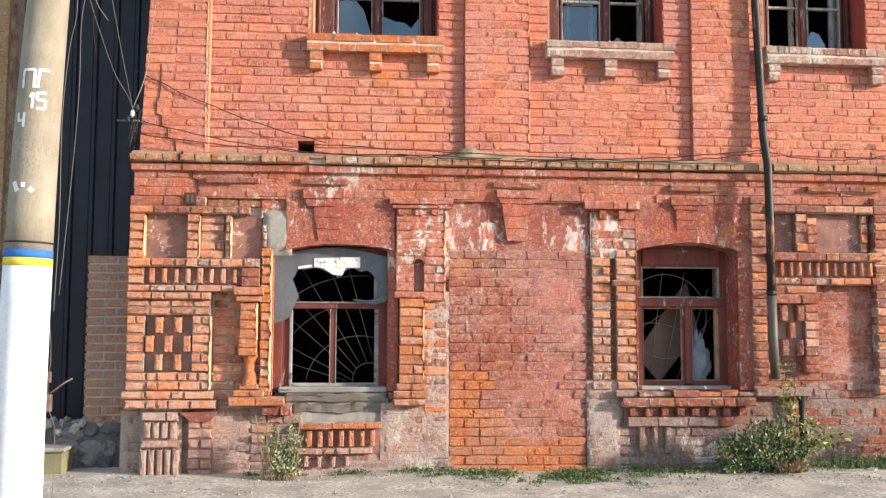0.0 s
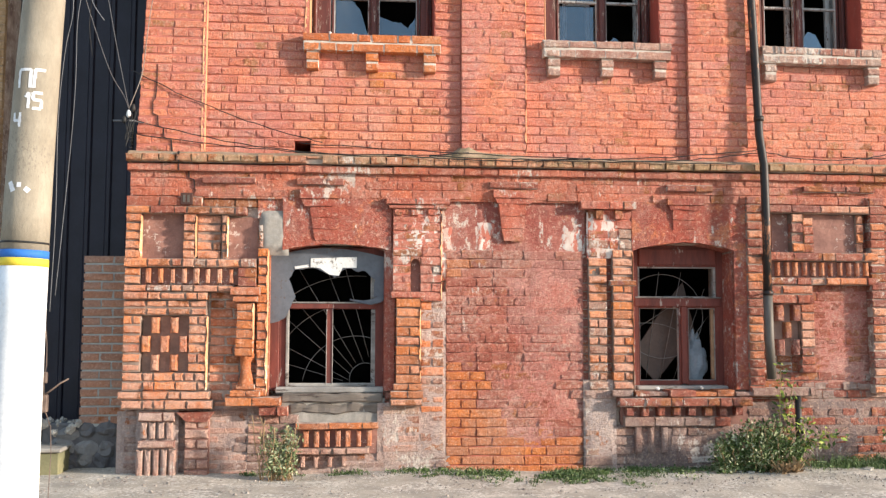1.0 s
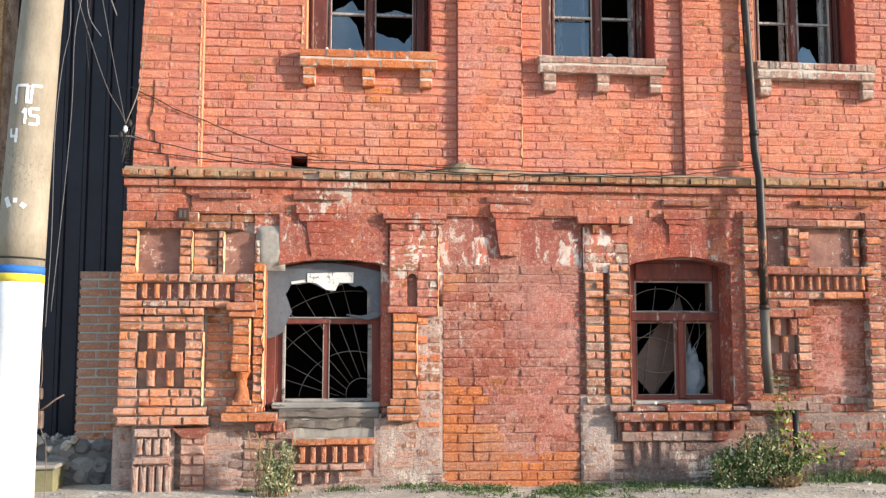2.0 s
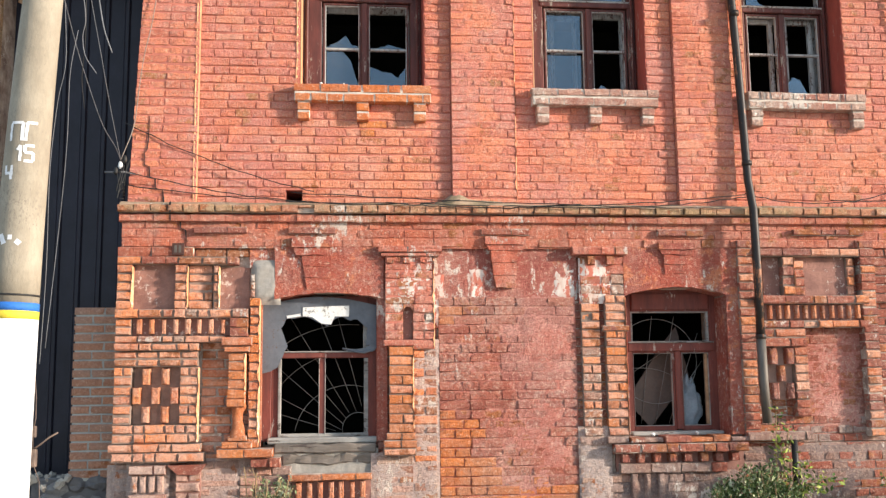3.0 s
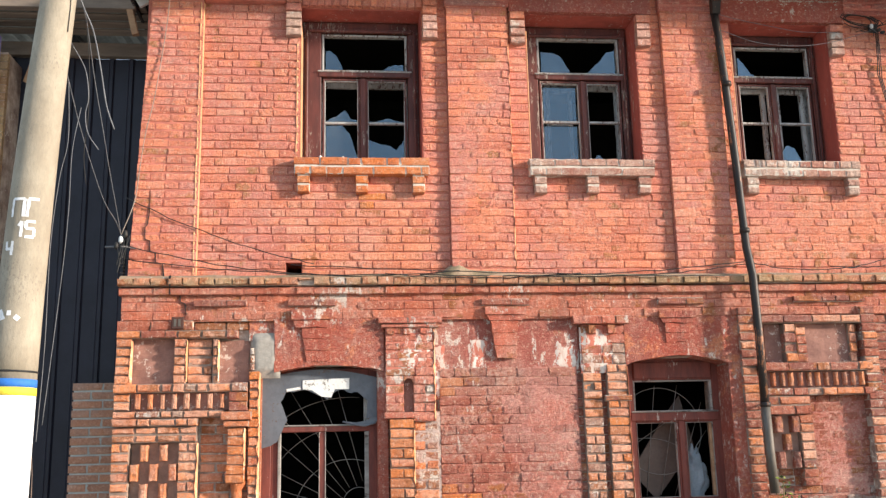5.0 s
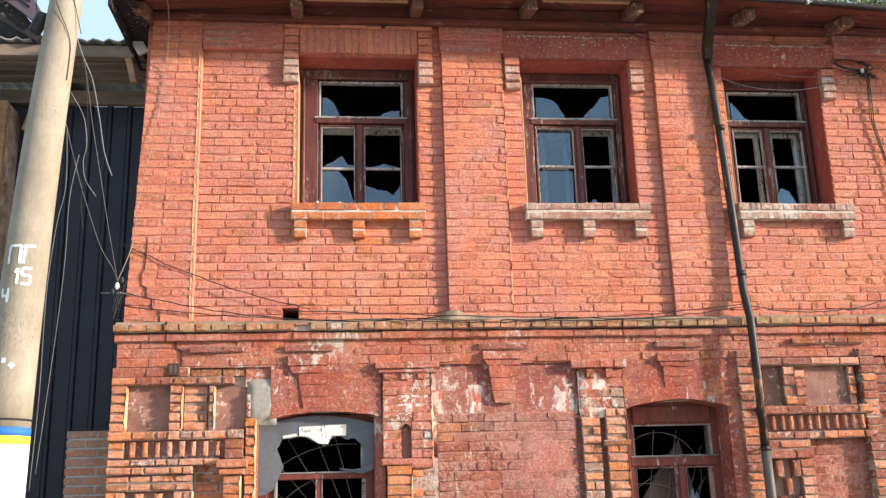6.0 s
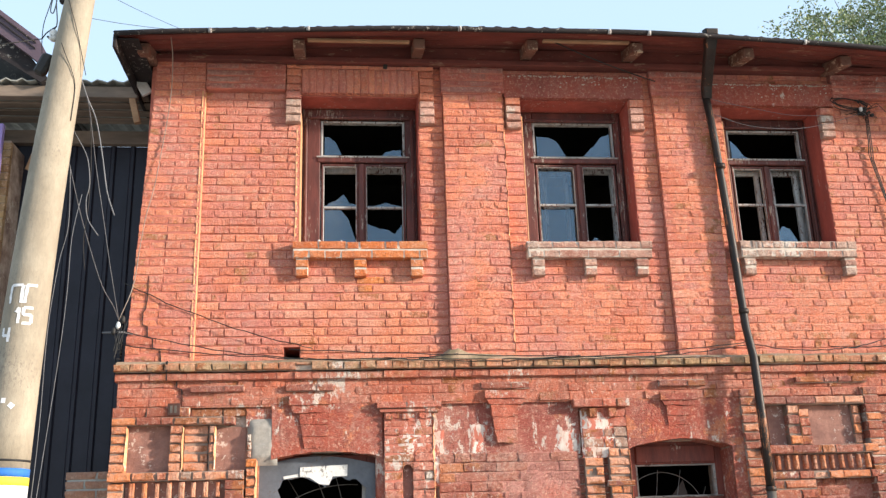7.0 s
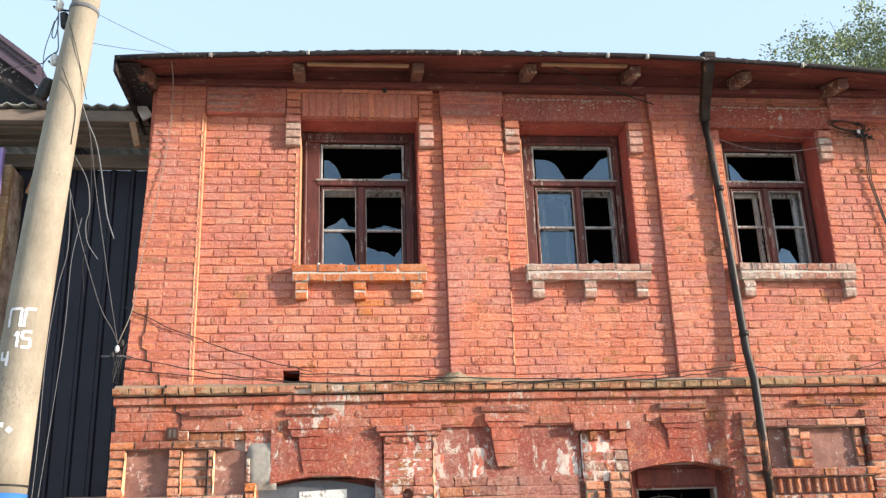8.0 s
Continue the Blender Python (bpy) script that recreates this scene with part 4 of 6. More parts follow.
    smear("paint_smear", M_UP, a, b, c, d, y, "red paint thick over the joints", float(seed), full, 0.006, wall_up)
# heads of pilasters and lintels
for a, b in ((-1.30, -0.57), (0.87, 1.48), (2.91, 3.46), (4.76, XE)):
    pier(M_HEAD, a, b, 5.20, 5.47, PIL - 0.02, wall_up, M_JOINT, course=0.068, length=0.6)
for i in range(16):
    a = -0.43 + 1.10 * i / 16
    brick(wall_up, M_UP, a, a + 1.10 / 16, 5.18, 5.43, -0.05 + rng.uniform(-0.006, 0.006), 0.07)
core(wall_up, M_JOINT, -0.43, 0.67, 5.18, 5.43, -0.05)
panel("lintel", M_LINT, 1.48, 2.84, 5.165, 5.41, -0.055, "dark red painted lintel with flaked white edge", wall_up)
panel("lintel", M_LINT, 3.50, 4.76, 5.12, 5.36, -0.055, "dark red painted lintel with flaked white edge", wall_up)


def flakes(x0, x1, z, n, seed):
    """Small scales of old white paint along a wavering line on a lintel."""
    r = random.Random(seed)
    V, F = [], []
    for i in range(n):
        x = r.uniform(x0, x1)
        if noise.noise((x * 6, seed, 0)) < -0.25:
            continue
        c = z + 0.012 * noise.noise((x * 5, 3, seed)) + (r.gauss(0, 0.004) if r.random() < 0.8 else -abs(r.gauss(0, 0.07)))
        a, b, k = r.uniform(0.003, 0.012), r.uniform(0.0015, 0.005), len(V)
        ring_ = [(x + a * math.cos(t) * r.uniform(0.6, 1.2), c + b * math.sin(t) * r.uniform(0.6, 1.3)) for t in (0, 1, 2.1, 3.1, 4.2, 5.2)]
        V += [(p, -0.0645, q) for p, q in ring_] + [(p, -0.045, q) for p, q in ring_]
        F += [tuple(range(k, k + 6))] + [(k + m, k + 6 + m, k + 6 + (m + 1) % 6, k + (m + 1) % 6) for m in range(6)]
    ob = mesh_ob("flaked_edge", V, F, M_WHITEMORTAR, wall_up, "white flakes of old paint along the lintel")
    ob["kind"] = "stuff"


flakes(1.52, 2.80, 5.385, 170, 1)
flakes(3.52, 4.74, 5.335, 160, 2)
pier(M_UP, -0.57, 0.81, 5.43, 5.47, -0.06, wall_up, M_JOINT)
for a, b, z in ((-0.57, -0.43, 5.2), (0.67, 0.81, 5.2), (1.485, 1.63, 5.165), (2.69, 2.825, 5.165), (4.60, 4.735, 5.11)):
    for i in range(4):
        brick(wall_up, M_IMPOST if i < 3 else M_UP, a, b, z - 0.32 + i * 0.08, z - 0.242 + i * 0.08, -0.06 - 0.006 * (i % 2), 0.08)
    if z == 5.2:
        for i in range(3):
            brick(wall_up, M_UP, a, b, z + i * 0.077, z + 0.075 + i * 0.077, -0.055, 0.07)


def brick_sill(x0, x1, z, mat, brackets, headers=False):
    """A sill of two brick courses in pale mortar on little brackets."""
    field(wall_up, mat, x0, x1, z - 0.078, z, -0.098, depth=0.27, length=0.11 if headers else 0.235)
    field(wall_up, mat, x0 + 0.012, x1 - 0.008, z - 0.160, z - 0.080, -0.092, depth=0.11, length=0.28, odd=1)
    boxed("sill_core", (x0 + 0.010, x1 - 0.010, -0.087, 0.02, z - 0.152, z - 0.006), M_WHITEMORTAR, wall_up)
    for c in brackets:
        boxed("bracket_core", (c - 0.052, c + 0.052, -0.066, 0.02, z - 0.300, z - 0.150), M_WHITEMORTAR, wall_up)
        for j in (0, 1):
            brick(wall_up, mat, c - 0.060 + 0.004 * j, c + 0.060 - 0.004 * j, z - 0.240 - j * 0.08, z - 0.163 - j * 0.08, -0.078 + 0.008 * j, 0.10)


brick_sill(-0.49, 0.715, 3.72, M_SILLNEW, (-0.40, 0.11, 0.61))
brick_sill(1.605, 2.77, 3.722, M_SILLPALE, (1.71, 2.19, 2.67))
brick_sill(3.60, 4.735, 3.725, M_SILLPALE, (3.69, 4.66), True)


def bead(x, wide, y0, deep, z0, z1, wall=None):
    """An added pale strip, turned to the sun, in place of the lit corner."""
    vs = []
    n = 24 if wall is None else 70
    for i in range(n + 1):
        f = i / n
        z = z0 + (z1 - z0) * f
        w = wide * (1 + 0.25 * noise.noise((x, z * 6, 0))) if wall is None else wide * max(-0.35, 0.45 + 1.3 * noise.noise((x * 7, z * 11, 0)) + 0.5 * noise.noise((x, z * 40, 3)))
        vs += [(x - w, y0 - 0.003, z), (x + 0.003, y0 + deep * 0.5, z), (x + 0.004, y0 + deep, z), (x - w, y0 + deep, z)]
    fs = [(i * 4 + a, i * 4 + b, i * 4 + 4 + b, i * 4 + 4 + a) for i in range(n) for a, b in ((0, 1), (1, 2), (2, 3), (3, 0))]
    mesh_ob("corner_bead", vs, fs, M_REVEAL if wall is None else M_EDGE, wall or wall_up, "added pale strip for the sunlit brick corner")


# strips stand only on right-facing corners, to brighten their sunlit returns
bead(-1.30, 0.026, PIL, 0.046, 2.68, 5.18)
bead(-0.44, 0.030, 0.0, 0.05, 3.74, 4.88)
for x, wide, y0, z0, z1 in ((-0.745, 0.014, -0.075, 0.66, 1.84), (-0.855, 0.010, -0.125, 1.09, 1.39), (-1.235, 0.009, -0.100, 0.68, 1.28), (-1.79, 0.008, -0.100, 1.78, 2.12), (-1.345, 0.009, -0.100, 1.78, 2.12), (-1.085, 0.008, -0.085, 1.78, 2.12), (0.54, 0.010, -0.100, 0.74, 1.44), (0.72, 0.012, -0.082, 1.43, 2.19), (2.395, 0.008, -0.075, 0.70, 1.86), (3.945, 0.008, -0.100, 1.88, 2.20), (1.465, 0.012, PIL, 2.70, 5.10), (3.47, 0.010, PIL, 2.72, 5.10)):
    bead(x, wide, y0, 0.05, z0, z1, wall_low if z1 < 2.5 else wall_up)

# ---- windows
def bar(x0, x1, y0, y1, z0, z1, mat, parent, name, bevel=0.006):
    return boxed(name, (x0, x1, y0, y1, z0, z1), mat, parent, bevel=bevel)


def ring(name, x0, x1, z0, z1, w, y0, y1, mat, parent, bottom=None):
    """A rectangular wooden frame of bar width w, one mesh."""
    bm = bmesh.new()
    wb = w if bottom is None else bottom
    for d in ((x0, x0 + w, z0, z1), (x1 - w, x1, z0, z1), (x0 + w, x1 - w, z1 - w, z1), (x0 + w, x1 - w, z0, z0 + wb)):
        box(bm, d[0], d[1], y0, y1, d[2], d[3], 0.004)
    return part(name, bm, mat, parent)


def shard(x0, x1, z0, heights, y, parent, down=False, label="broken window pane with a jagged edge"):
    """Glass left in a sash: a flat edge on the wood and a ragged one; heights run from x0 to x1."""
    r = random.Random(int(x0 * 1000) + int(z0 * 100))
    n = len(heights)
    top = []
    for i in range(n - 1):
        for k in range(3):
            f = k / 3
            h = heights[i] * (1 - f) + heights[i + 1] * f + (r.uniform(-0.008, 0.008) if k else 0)
            top.append((x0 + (x1 - x0) * (i + f) / (n - 1), max(h, 0.004)))
    top.append((x1, max(heights[-1], 0.004)))
    s = -1 if down else 1
    out = [(x0, z0), (x1, z0)] + [(a, z0 + s * h) for a, h in top[::-1]]
    ob = prism("pane", out, y, y + 0.003, M_GLASS, parent, label)
    ob.visible_shadow = False
    return ob


def upper_window(name, o, light, top, trans, mull, midz, y, label):
    """o: opening x0 x1 z0 z1; light: glazed x0 x1; top: z of the fanlight; trans: transom; mull: centre post."""
    w = tagged(new(name), label, "window", kind="structure")
    x0, x1, z0, z1 = o
    a, b = light
    # lining boards of the reveal and the wide box frame
    bm = bmesh.new()
    for d in ((x0 + 0.004, a - 0.035, z0 - 0.02, z1 - 0.004), (b + 0.035, x1 - 0.004, z0 - 0.02, z1 - 0.004), (a - 0.035, b + 0.035, top[1] + 0.03, z1 - 0.004)):
        box(bm, d[0], d[1], y - 0.01, y + 0.12, d[2], d[3], 0.006)
    part("window_frame", bm, M_DARKWOOD, w, "dark red-brown wooden box frame with flaking paint")
    bm = bmesh.new()
    for d in ((x0 + 0.03, x0 + 0.055, z0, z1 - 0.1), (x1 - 0.055, x1 - 0.03, z0, z1 - 0.1), (x0 + 0.06, x1 - 0.06, z1 - 0.115, z1 - 0.085)):
        box(bm, d[0], d[1], y - 0.04, y - 0.008, d[2], d[3], 0.008)
    part("moulding", bm, M_DARKWOOD, w)
    ring("fanlight_frame", a - 0.03, b + 0.03, top[0] - 0.018, top[1] + 0.018, 0.02, y + 0.01, y + 0.07, M_WHITEWOOD, w)
    bar(a - 0.06, b + 0.06, y - 0.02, y + 0.08, trans[0] + 0.010, trans[1] - 0.004, M_DARKWOOD, w, "transom")
    bar(a - 0.07, b + 0.07, y - 0.032, y - 0.018, trans[1] - 0.02, trans[1] - 0.004, M_WHITEWOOD, w, "drip_rail")
    bar(mull[0] + 0.006, mull[1] - 0.006, y - 0.015, y + 0.07, z0 - 0.02, trans[0], M_DARKWOOD, w, "mullion")
    for s0, s1 in ((a - 0.022, mull[0] + 0.006), (mull[1] - 0.006, b + 0.022)):
        sash = ring("sash", s0, s1, z0 + 0.004, trans[0] - 0.002, 0.018, y, y + 0.05, M_DARKWOOD, w, 0.03)
        ring("glazing_bead", s0 + 0.017, s1 - 0.017, z0 + 0.033, trans[0] - 0.019, 0.009, y + 0.008, y + 0.046, M_WHITEWOOD, sash)
        bar(s0 + 0.018, s1 - 0.018, y + 0.006, y + 0.044, midz - 0.011, midz + 0.011, M_WHITEWOOD, sash, "glazing_bar", 0.004)
    # second frame further in, with flaked white paint
    ring("inner_frame", a - 0.06, b + 0.06, z0 - 0.02, trans[0] + 0.02, 0.055, y + 0.15, y + 0.19, M_WHITEWOOD, w)
    return w


YU = 0.27
w1 = upper_window("window_1", (-0.435, 0.655, 3.72, 5.165), (-0.225, 0.515), (4.69, 5.03), (4.60, 4.675), (0.095, 0.160), 4.165, YU, "dark wooden upper window with smashed panes over brick sill")
shard(-0.22, -0.06, 4.69, (0.20, 0.19, 0.14, 0.02), YU + 0.03, w1)
shard(0.30, 0.51, 4.69, (0.0, 0.05, 0.07, 0.07), YU + 0.03, w1)
shard(-0.215, 0.075, 4.18, (0.01, 0.04, 0.07, 0.12, 0.03, 0.02), YU + 0.03, w1)
shard(-0.215, 0.075, 3.79, (0.36, 0.36, 0.36, 0.28, 0.05), YU + 0.03, w1)
shard(0.175, 0.505, 3.79, (0.22, 0.20, 0.17, 0.17, 0.12, 0.22), YU + 0.03, w1)
shard(0.175, 0.505, 4.18, (0.005, 0.01, 0.04, 0.02, 0.005), YU + 0.03, w1)
w2 = upper_window("window_2", (1.645, 2.685, 3.72, 5.16), (1.83, 2.575), (4.70, 5.04), (4.61, 4.685), (2.20, 2.26), 4.20, YU, "dark wooden upper window with broken glass and flaked white sashes")
shard(1.84, 2.12, 4.70, (0.22, 0.21, 0.18, 0.03), YU + 0.03, w2)
shard(2.28, 2.57, 4.70, (0.0, 0.07, 0.14, 0.23, 0.25), YU + 0.03, w2)
shard(1.85, 2.18, 4.22, (0.35, 0.35, 0.35), YU + 0.06, w2, label="dusty unbroken window pane")
shard(1.85, 2.18, 3.78, (0.40, 0.40, 0.40), YU + 0.06, w2, label="dusty unbroken window pane")
shard(2.28, 2.55, 3.79, (0.02, 0.09, 0.05, 0.03, 0.01), YU + 0.03, w2)
ring("open_sash", 1.89, 2.14, 3.80, 4.56, 0.035, YU + 0.09, YU + 0.13, M_WHITEWOOD, w2)
bar(1.925, 2.105, YU + 0.095, YU + 0.125, 4.19, 4.23, M_WHITEWOOD, w2, "glazing_bar")
w3 = upper_window("window_3", (3.625, 4.595, 3.72, 5.115), (3.80, 4.50), (4.70, 4.985), (4.61, 4.685), (4.10, 4.16), 4.21, YU, "dark wooden upper window with broken panes and white inner sashes")
shard(3.81, 3.98, 4.70, (0.20, 0.14, 0.05, 0.0), YU + 0.03, w3)
shard(4.18, 4.48, 3.79, (0.12, 0.22, 0.20, 0.05, 0.03), YU + 0.08, w3)
for a in (4.00, 4.40):
    ring("open_sash", a - 0.20, a + 0.10, 3.78, 4.60, 0.045, YU + 0.11, YU + 0.15, M_WHITEWOOD, w3)
bar(3.86, 4.03, YU + 0.5, YU + 0.52, 3.9, 4.45, M_CARD, w3, "board")
# plaster lining of the left reveals, sunlit tone put into its colour
for x0, z0, z1 in ((-0.438, 3.73, 5.0), (1.642, 3.73, 5.0), (3.622, 3.73, 4.98)):
    boxed("reveal_plaster", (x0 - 0.001, x0 + 0.010, 0.012, YU - 0.012, z0, z1), M_REVEAL, wall_up, "ochre plaster on the window reveal, sunlit tone in its colour", 0.003)


def grille(parent, y, rings, rays, x0, x1, z0, z1):
    """A sunburst grille of thin rods, trimmed to the opening. rings: centre x, z, radius; rays: two ends in x and z."""
    def runs(pts):
        out, cur = [], []
        for p in pts:
            if x0 < p[0] < x1 and z0 < p[2] < z1:
                cur.append(p)
            else:
                if len(cur) > 1:
                    out.append(cur)
                cur = []
        return out + ([cur] if len(cur) > 1 else [])

    for cx, cz, r in rings:
        for q in runs([(cx + r * math.cos(radians(d)), y, cz + r * math.sin(radians(d))) for d in range(0, 361, 5)]):
            tube("grille_ring", q, 0.0031, M_ROD, parent, sides=6)
    for a, c, b, d in rays:
        for q in runs([(a + (b - a) * i / 40, y, c + (d - c) * i / 40) for i in range(41)]):
            tube("grille_ray", [q[0], q[-1]], 0.0030, M_ROD, parent, sides=6)


# red painted liners in the reveals of the upper windows, darkened for shade
for a, b, c, d in (W1, W2, W3):
    boxed("reveal", (b - 0.006, b - 0.001, 0.004, YU - 0.012, c, d - 0.007), M_REVEALRED, wall_up, "red painted window reveal, darkened for its shade", 0.0015)
    boxed("reveal", (a + 0.001, b - 0.001, 0.004, YU - 0.012, d - 0.006, d - 0.001), M_REVEALRED, wall_up, "red painted window head, darkened for its shade", 0.0015)
YG = 0.10
# first ground window
g1 = tagged(new("window_4"), "red-brown ground floor window without glass, torn zinc sheet above", "window", kind="structure")
ring("window_frame", -0.735, 0.235, 0.655, 1.88, 0.075, YG + 0.0, YG + 0.12, M_WOOD, g1, 0.03)
ring("inner_frame", -0.66, 0.222, 0.675, 1.80, 0.055, YG + 0.03, YG + 0.10, M_WOOD, g1, 0.03)
bar(-0.605, 0.166, YG + 0.0, YG + 0.09, 1.352, 1.405, M_WOOD, g1, "transom")
bar(-0.600, 0.165, YG - 0.012, YG + 0.0, 1.398, 1.412, M_GREYSILL, g1, "drip_rail")
bar(-0.260, -0.203, YG + 0.005, YG + 0.085, 0.70, 1.352, M_WOOD, g1, "mullion")
for s0, s1 in ((-0.260, -0.254), (-0.209, -0.203)):
    bar(s0, s1, YG - 0.003, YG + 0.05, 0.70, 1.35, M_GREYSILL, g1, "glazing_bead", 0.002)
for s0, s1 in ((-0.605, -0.577), (0.124, 0.166)):
    bar(s0, s1, YG + 0.012, YG + 0.06, 0.70, 1.352, M_GREYSILL, g1, "casing_strip")
bar(0.118, 0.158, YG + 0.012, YG + 0.06, 1.412, 1.66, M_GREYSILL, g1, "casing_strip")
bar(-0.60, 0.165, YG + 0.0, YG + 0.055, 0.688, 0.718, M_GREYSILL, g1, "bottom_rail", 0.006)
bar(-0.68, 0.235, 0.0, YG + 0.06, 0.640, 0.690, M_GREYSILL, g1, "window_sill", 0.01)
roughen(bar(-0.62, 0.225, -0.05, YG, 0.565, 0.640, M_OLDWOOD, g1, "sill_beam", 0.012), 0.014, 4, 8.0)
roughen(bar(-0.56, 0.215, -0.035, YG, 0.470, 0.560, M_OLDWOOD, g1, "rotten_beam", 0.015), 0.022, 4, 10.0)
grille(g1, YG + 0.16, ((0.079, 0.744, 0.138), (-0.002, 0.646, 0.472), (-0.002, 0.646, 0.757), (-0.002, 0.646, 1.0)),
       ((-0.66, 1.311, -0.052, 0.785), (-0.66, 1.05, -0.068, 0.736), (-0.66, 0.894, -0.117, 0.728), (-0.62, 1.528, -0.028, 0.834), (-0.55, 1.77, -0.004, 0.883), (-0.275, 1.723, 0.061, 0.892), (-0.115, 1.757, 0.11, 0.933)), -0.60, 0.16, 0.69, 1.75)
# torn sheet of zinc hanging over the top and one side
rag = random.Random(4)
def torn(a, b, n, amp):
    """A ragged edge from a to b."""
    return [(a[0] + (b[0] - a[0]) * i / n + rag.uniform(-amp, amp) * 0.5, a[1] + (b[1] - a[1]) * i / n + rag.uniform(-amp, amp)) for i in range(n)]


outline = [(-0.735, 1.225), (-0.735, 1.80)] + [(-0.735 + 0.97 * i / 8, 1.80 + 0.075 * math.sin(math.pi * i / 8)) for i in range(1, 8)] + [(0.24, 1.80), (0.24, 1.45), (0.18, 1.465)]
for a, b, n in (((0.145, 1.46), (0.15, 1.60), 3), ((0.15, 1.60), (0.07, 1.685), 3), ((0.07, 1.685), (0.01, 1.665), 2), ((0.01, 1.665), (-0.05, 1.70), 2), ((-0.05, 1.70), (-0.125, 1.69), 2), ((-0.125, 1.69), (-0.19, 1.625), 3), ((-0.19, 1.625), (-0.38, 1.705), 5), ((-0.38, 1.705), (-0.535, 1.685), 5), ((-0.535, 1.685), (-0.58, 1.61), 3), ((-0.58, 1.61), (-0.525, 1.46), 4), ((-0.525, 1.46), (-0.605, 1.275), 4), ((-0.605, 1.275), (-0.69, 1.22), 3)):
    outline += torn(a, b, n, 0.007)
zinc = prism("zinc_sheet", outline, YG - 0.034, YG - 0.031, M_SHEET, g1, "torn grey zinc sheet with a ragged hole")
flap = [(-0.058, 1.435), (0.055, 1.424), (0.135, 1.436), (0.184, 1.47), (0.242, 1.456), (0.216, 1.412), (0.12, 1.390), (-0.01, 1.402)]
prism("curled_flap", flap, YG - 0.062, YG - 0.058, M_SHEET, g1, "curled lower edge of the zinc sheet")
tube("curled_edge", [(-0.06, YG - 0.058, 1.432), (0.06, YG - 0.068, 1.402), (0.12, YG - 0.068, 1.394), (0.20, YG - 0.062, 1.412), (0.24, YG - 0.038, 1.455)], 0.008, M_SHEET, g1, "curled edge of the zinc sheet")
prism("white_board", [(-0.397, 1.784), (-0.19, 1.792), (-0.186, 1.755), (-0.178, 1.793), (-0.003, 1.799), (-0.005, 1.705), (-0.126, 1.706), (-0.157, 1.636), (-0.238, 1.645), (-0.319, 1.70), (-0.399, 1.708)], YG - 0.040, YG - 0.036, M_PAPER, g1, "torn piece of white board")
prism("white_scrap", [(-0.535, 1.713), (-0.416, 1.731), (-0.412, 1.706), (-0.47, 1.70), (-0.53, 1.69)], YG - 0.040, YG - 0.036, M_PAPER, g1, "torn scrap of white board")
# painted plaster on the jambs of the ground floor openings
for a in (-0.7395, 0.2305, 2.4105, 3.3045):
    boxed("reveal", (a, a + 0.005, -0.02, YG + 0.13, 0.62, 1.86), M_RED, wall_low, "red painted plaster on the window jamb", 0.0015)
# second ground window
g2 = tagged(new("window_5"), "red-brown ground floor window, board and cloth behind it", "window", kind="structure")
bm = bmesh.new()
for d in ((2.412, 2.495, 0.62, 1.935), (3.215, 3.30, 0.62, 1.935), (2.495, 3.215, 1.74, 1.935)):
    box(bm, d[0], d[1], YG + 0.02, YG + 0.14, d[2], d[3], 0.006)
part("window_frame", bm, M_WOOD, g2)
bar(2.50, 3.21, YG + 0.005, YG + 0.022, 1.755, 1.90, M_WOOD, g2, "head_board")
ring("fanlight_frame", 2.49, 3.215, 1.455, 1.75, 0.022, YG + 0.03, YG + 0.08, M_GREYSILL, g2)
bar(2.46, 3.25, YG + 0.01, YG + 0.11, 1.385, 1.465, M_WOOD, g2, "transom")
bar(2.46, 3.25, YG - 0.005, YG + 0.01, 1.458, 1.472, M_GREYSILL, g2, "drip_rail")
bar(2.884, 2.936, YG + 0.015, YG + 0.10, 0.70, 1.385, M_WOOD, g2, "mullion")
for s0, s1 in ((2.49, 2.884), (2.936, 3.22)):
    sash = ring("sash", s0, s1, 0.69, 1.39, 0.018, YG + 0.03, YG + 0.075, M_WOOD, g2, 0.04)
    ring("glazing_bead", s0 + 0.017, s1 - 0.017, 0.728, 1.373, 0.008, YG + 0.036, YG + 0.07, M_GREYSILL, sash)
bar(2.44, 3.26, -0.01, YG + 0.08, 0.655, 0.690, M_GREYSILL, g2, "window_sill", 0.01)
bar(3.17, 3.20, YG + 0.05, YG + 0.08, 0.74, 1.37, M_TIMBER, g2, "casing_strip")
grille(g2, YG + 0.17, ((2.76, 1.30, 0.38), (2.62, 0.62, 0.62)), ((2.60, 0.72, 2.74, 1.73), (2.73, 0.72, 2.95, 1.73), (2.51, 1.18, 2.86, 1.40), (2.86, 0.74, 3.16, 1.55), (2.98, 1.02, 3.19, 1.30)), 2.51, 3.20, 0.72, 1.73)
card = mesh_ob("leaning_board", [(2.50, 0.34, 0.95), (2.72, 0.36, 0.70), (3.12, 0.42, 1.16), (3.02, 0.44, 1.62), (2.86, 0.40, 1.44), (2.50, 0.352, 0.955), (2.722, 0.372, 0.70), (3.122, 0.432, 1.16), (3.022, 0.452, 1.62), (2.86, 0.412, 1.445)], [(0, 1, 2, 3, 4), (9, 8, 7, 6, 5)] + [(i, i + 5, (i + 1) % 5 + 5, (i + 1) % 5) for i in range(5)], M_CARD)
tagged(card, "dusty brown sheet of board leaning inside the window", "board")
bm = bmesh.new()
bmesh.ops.create_icosphere(bm, subdivisions=4, radius=1.0)
for v in bm.verts:
    p = v.co.copy()
    k = 1 + 0.35 * noise.noise(p * 2.2) + 0.12 * noise.noise(p * 6)
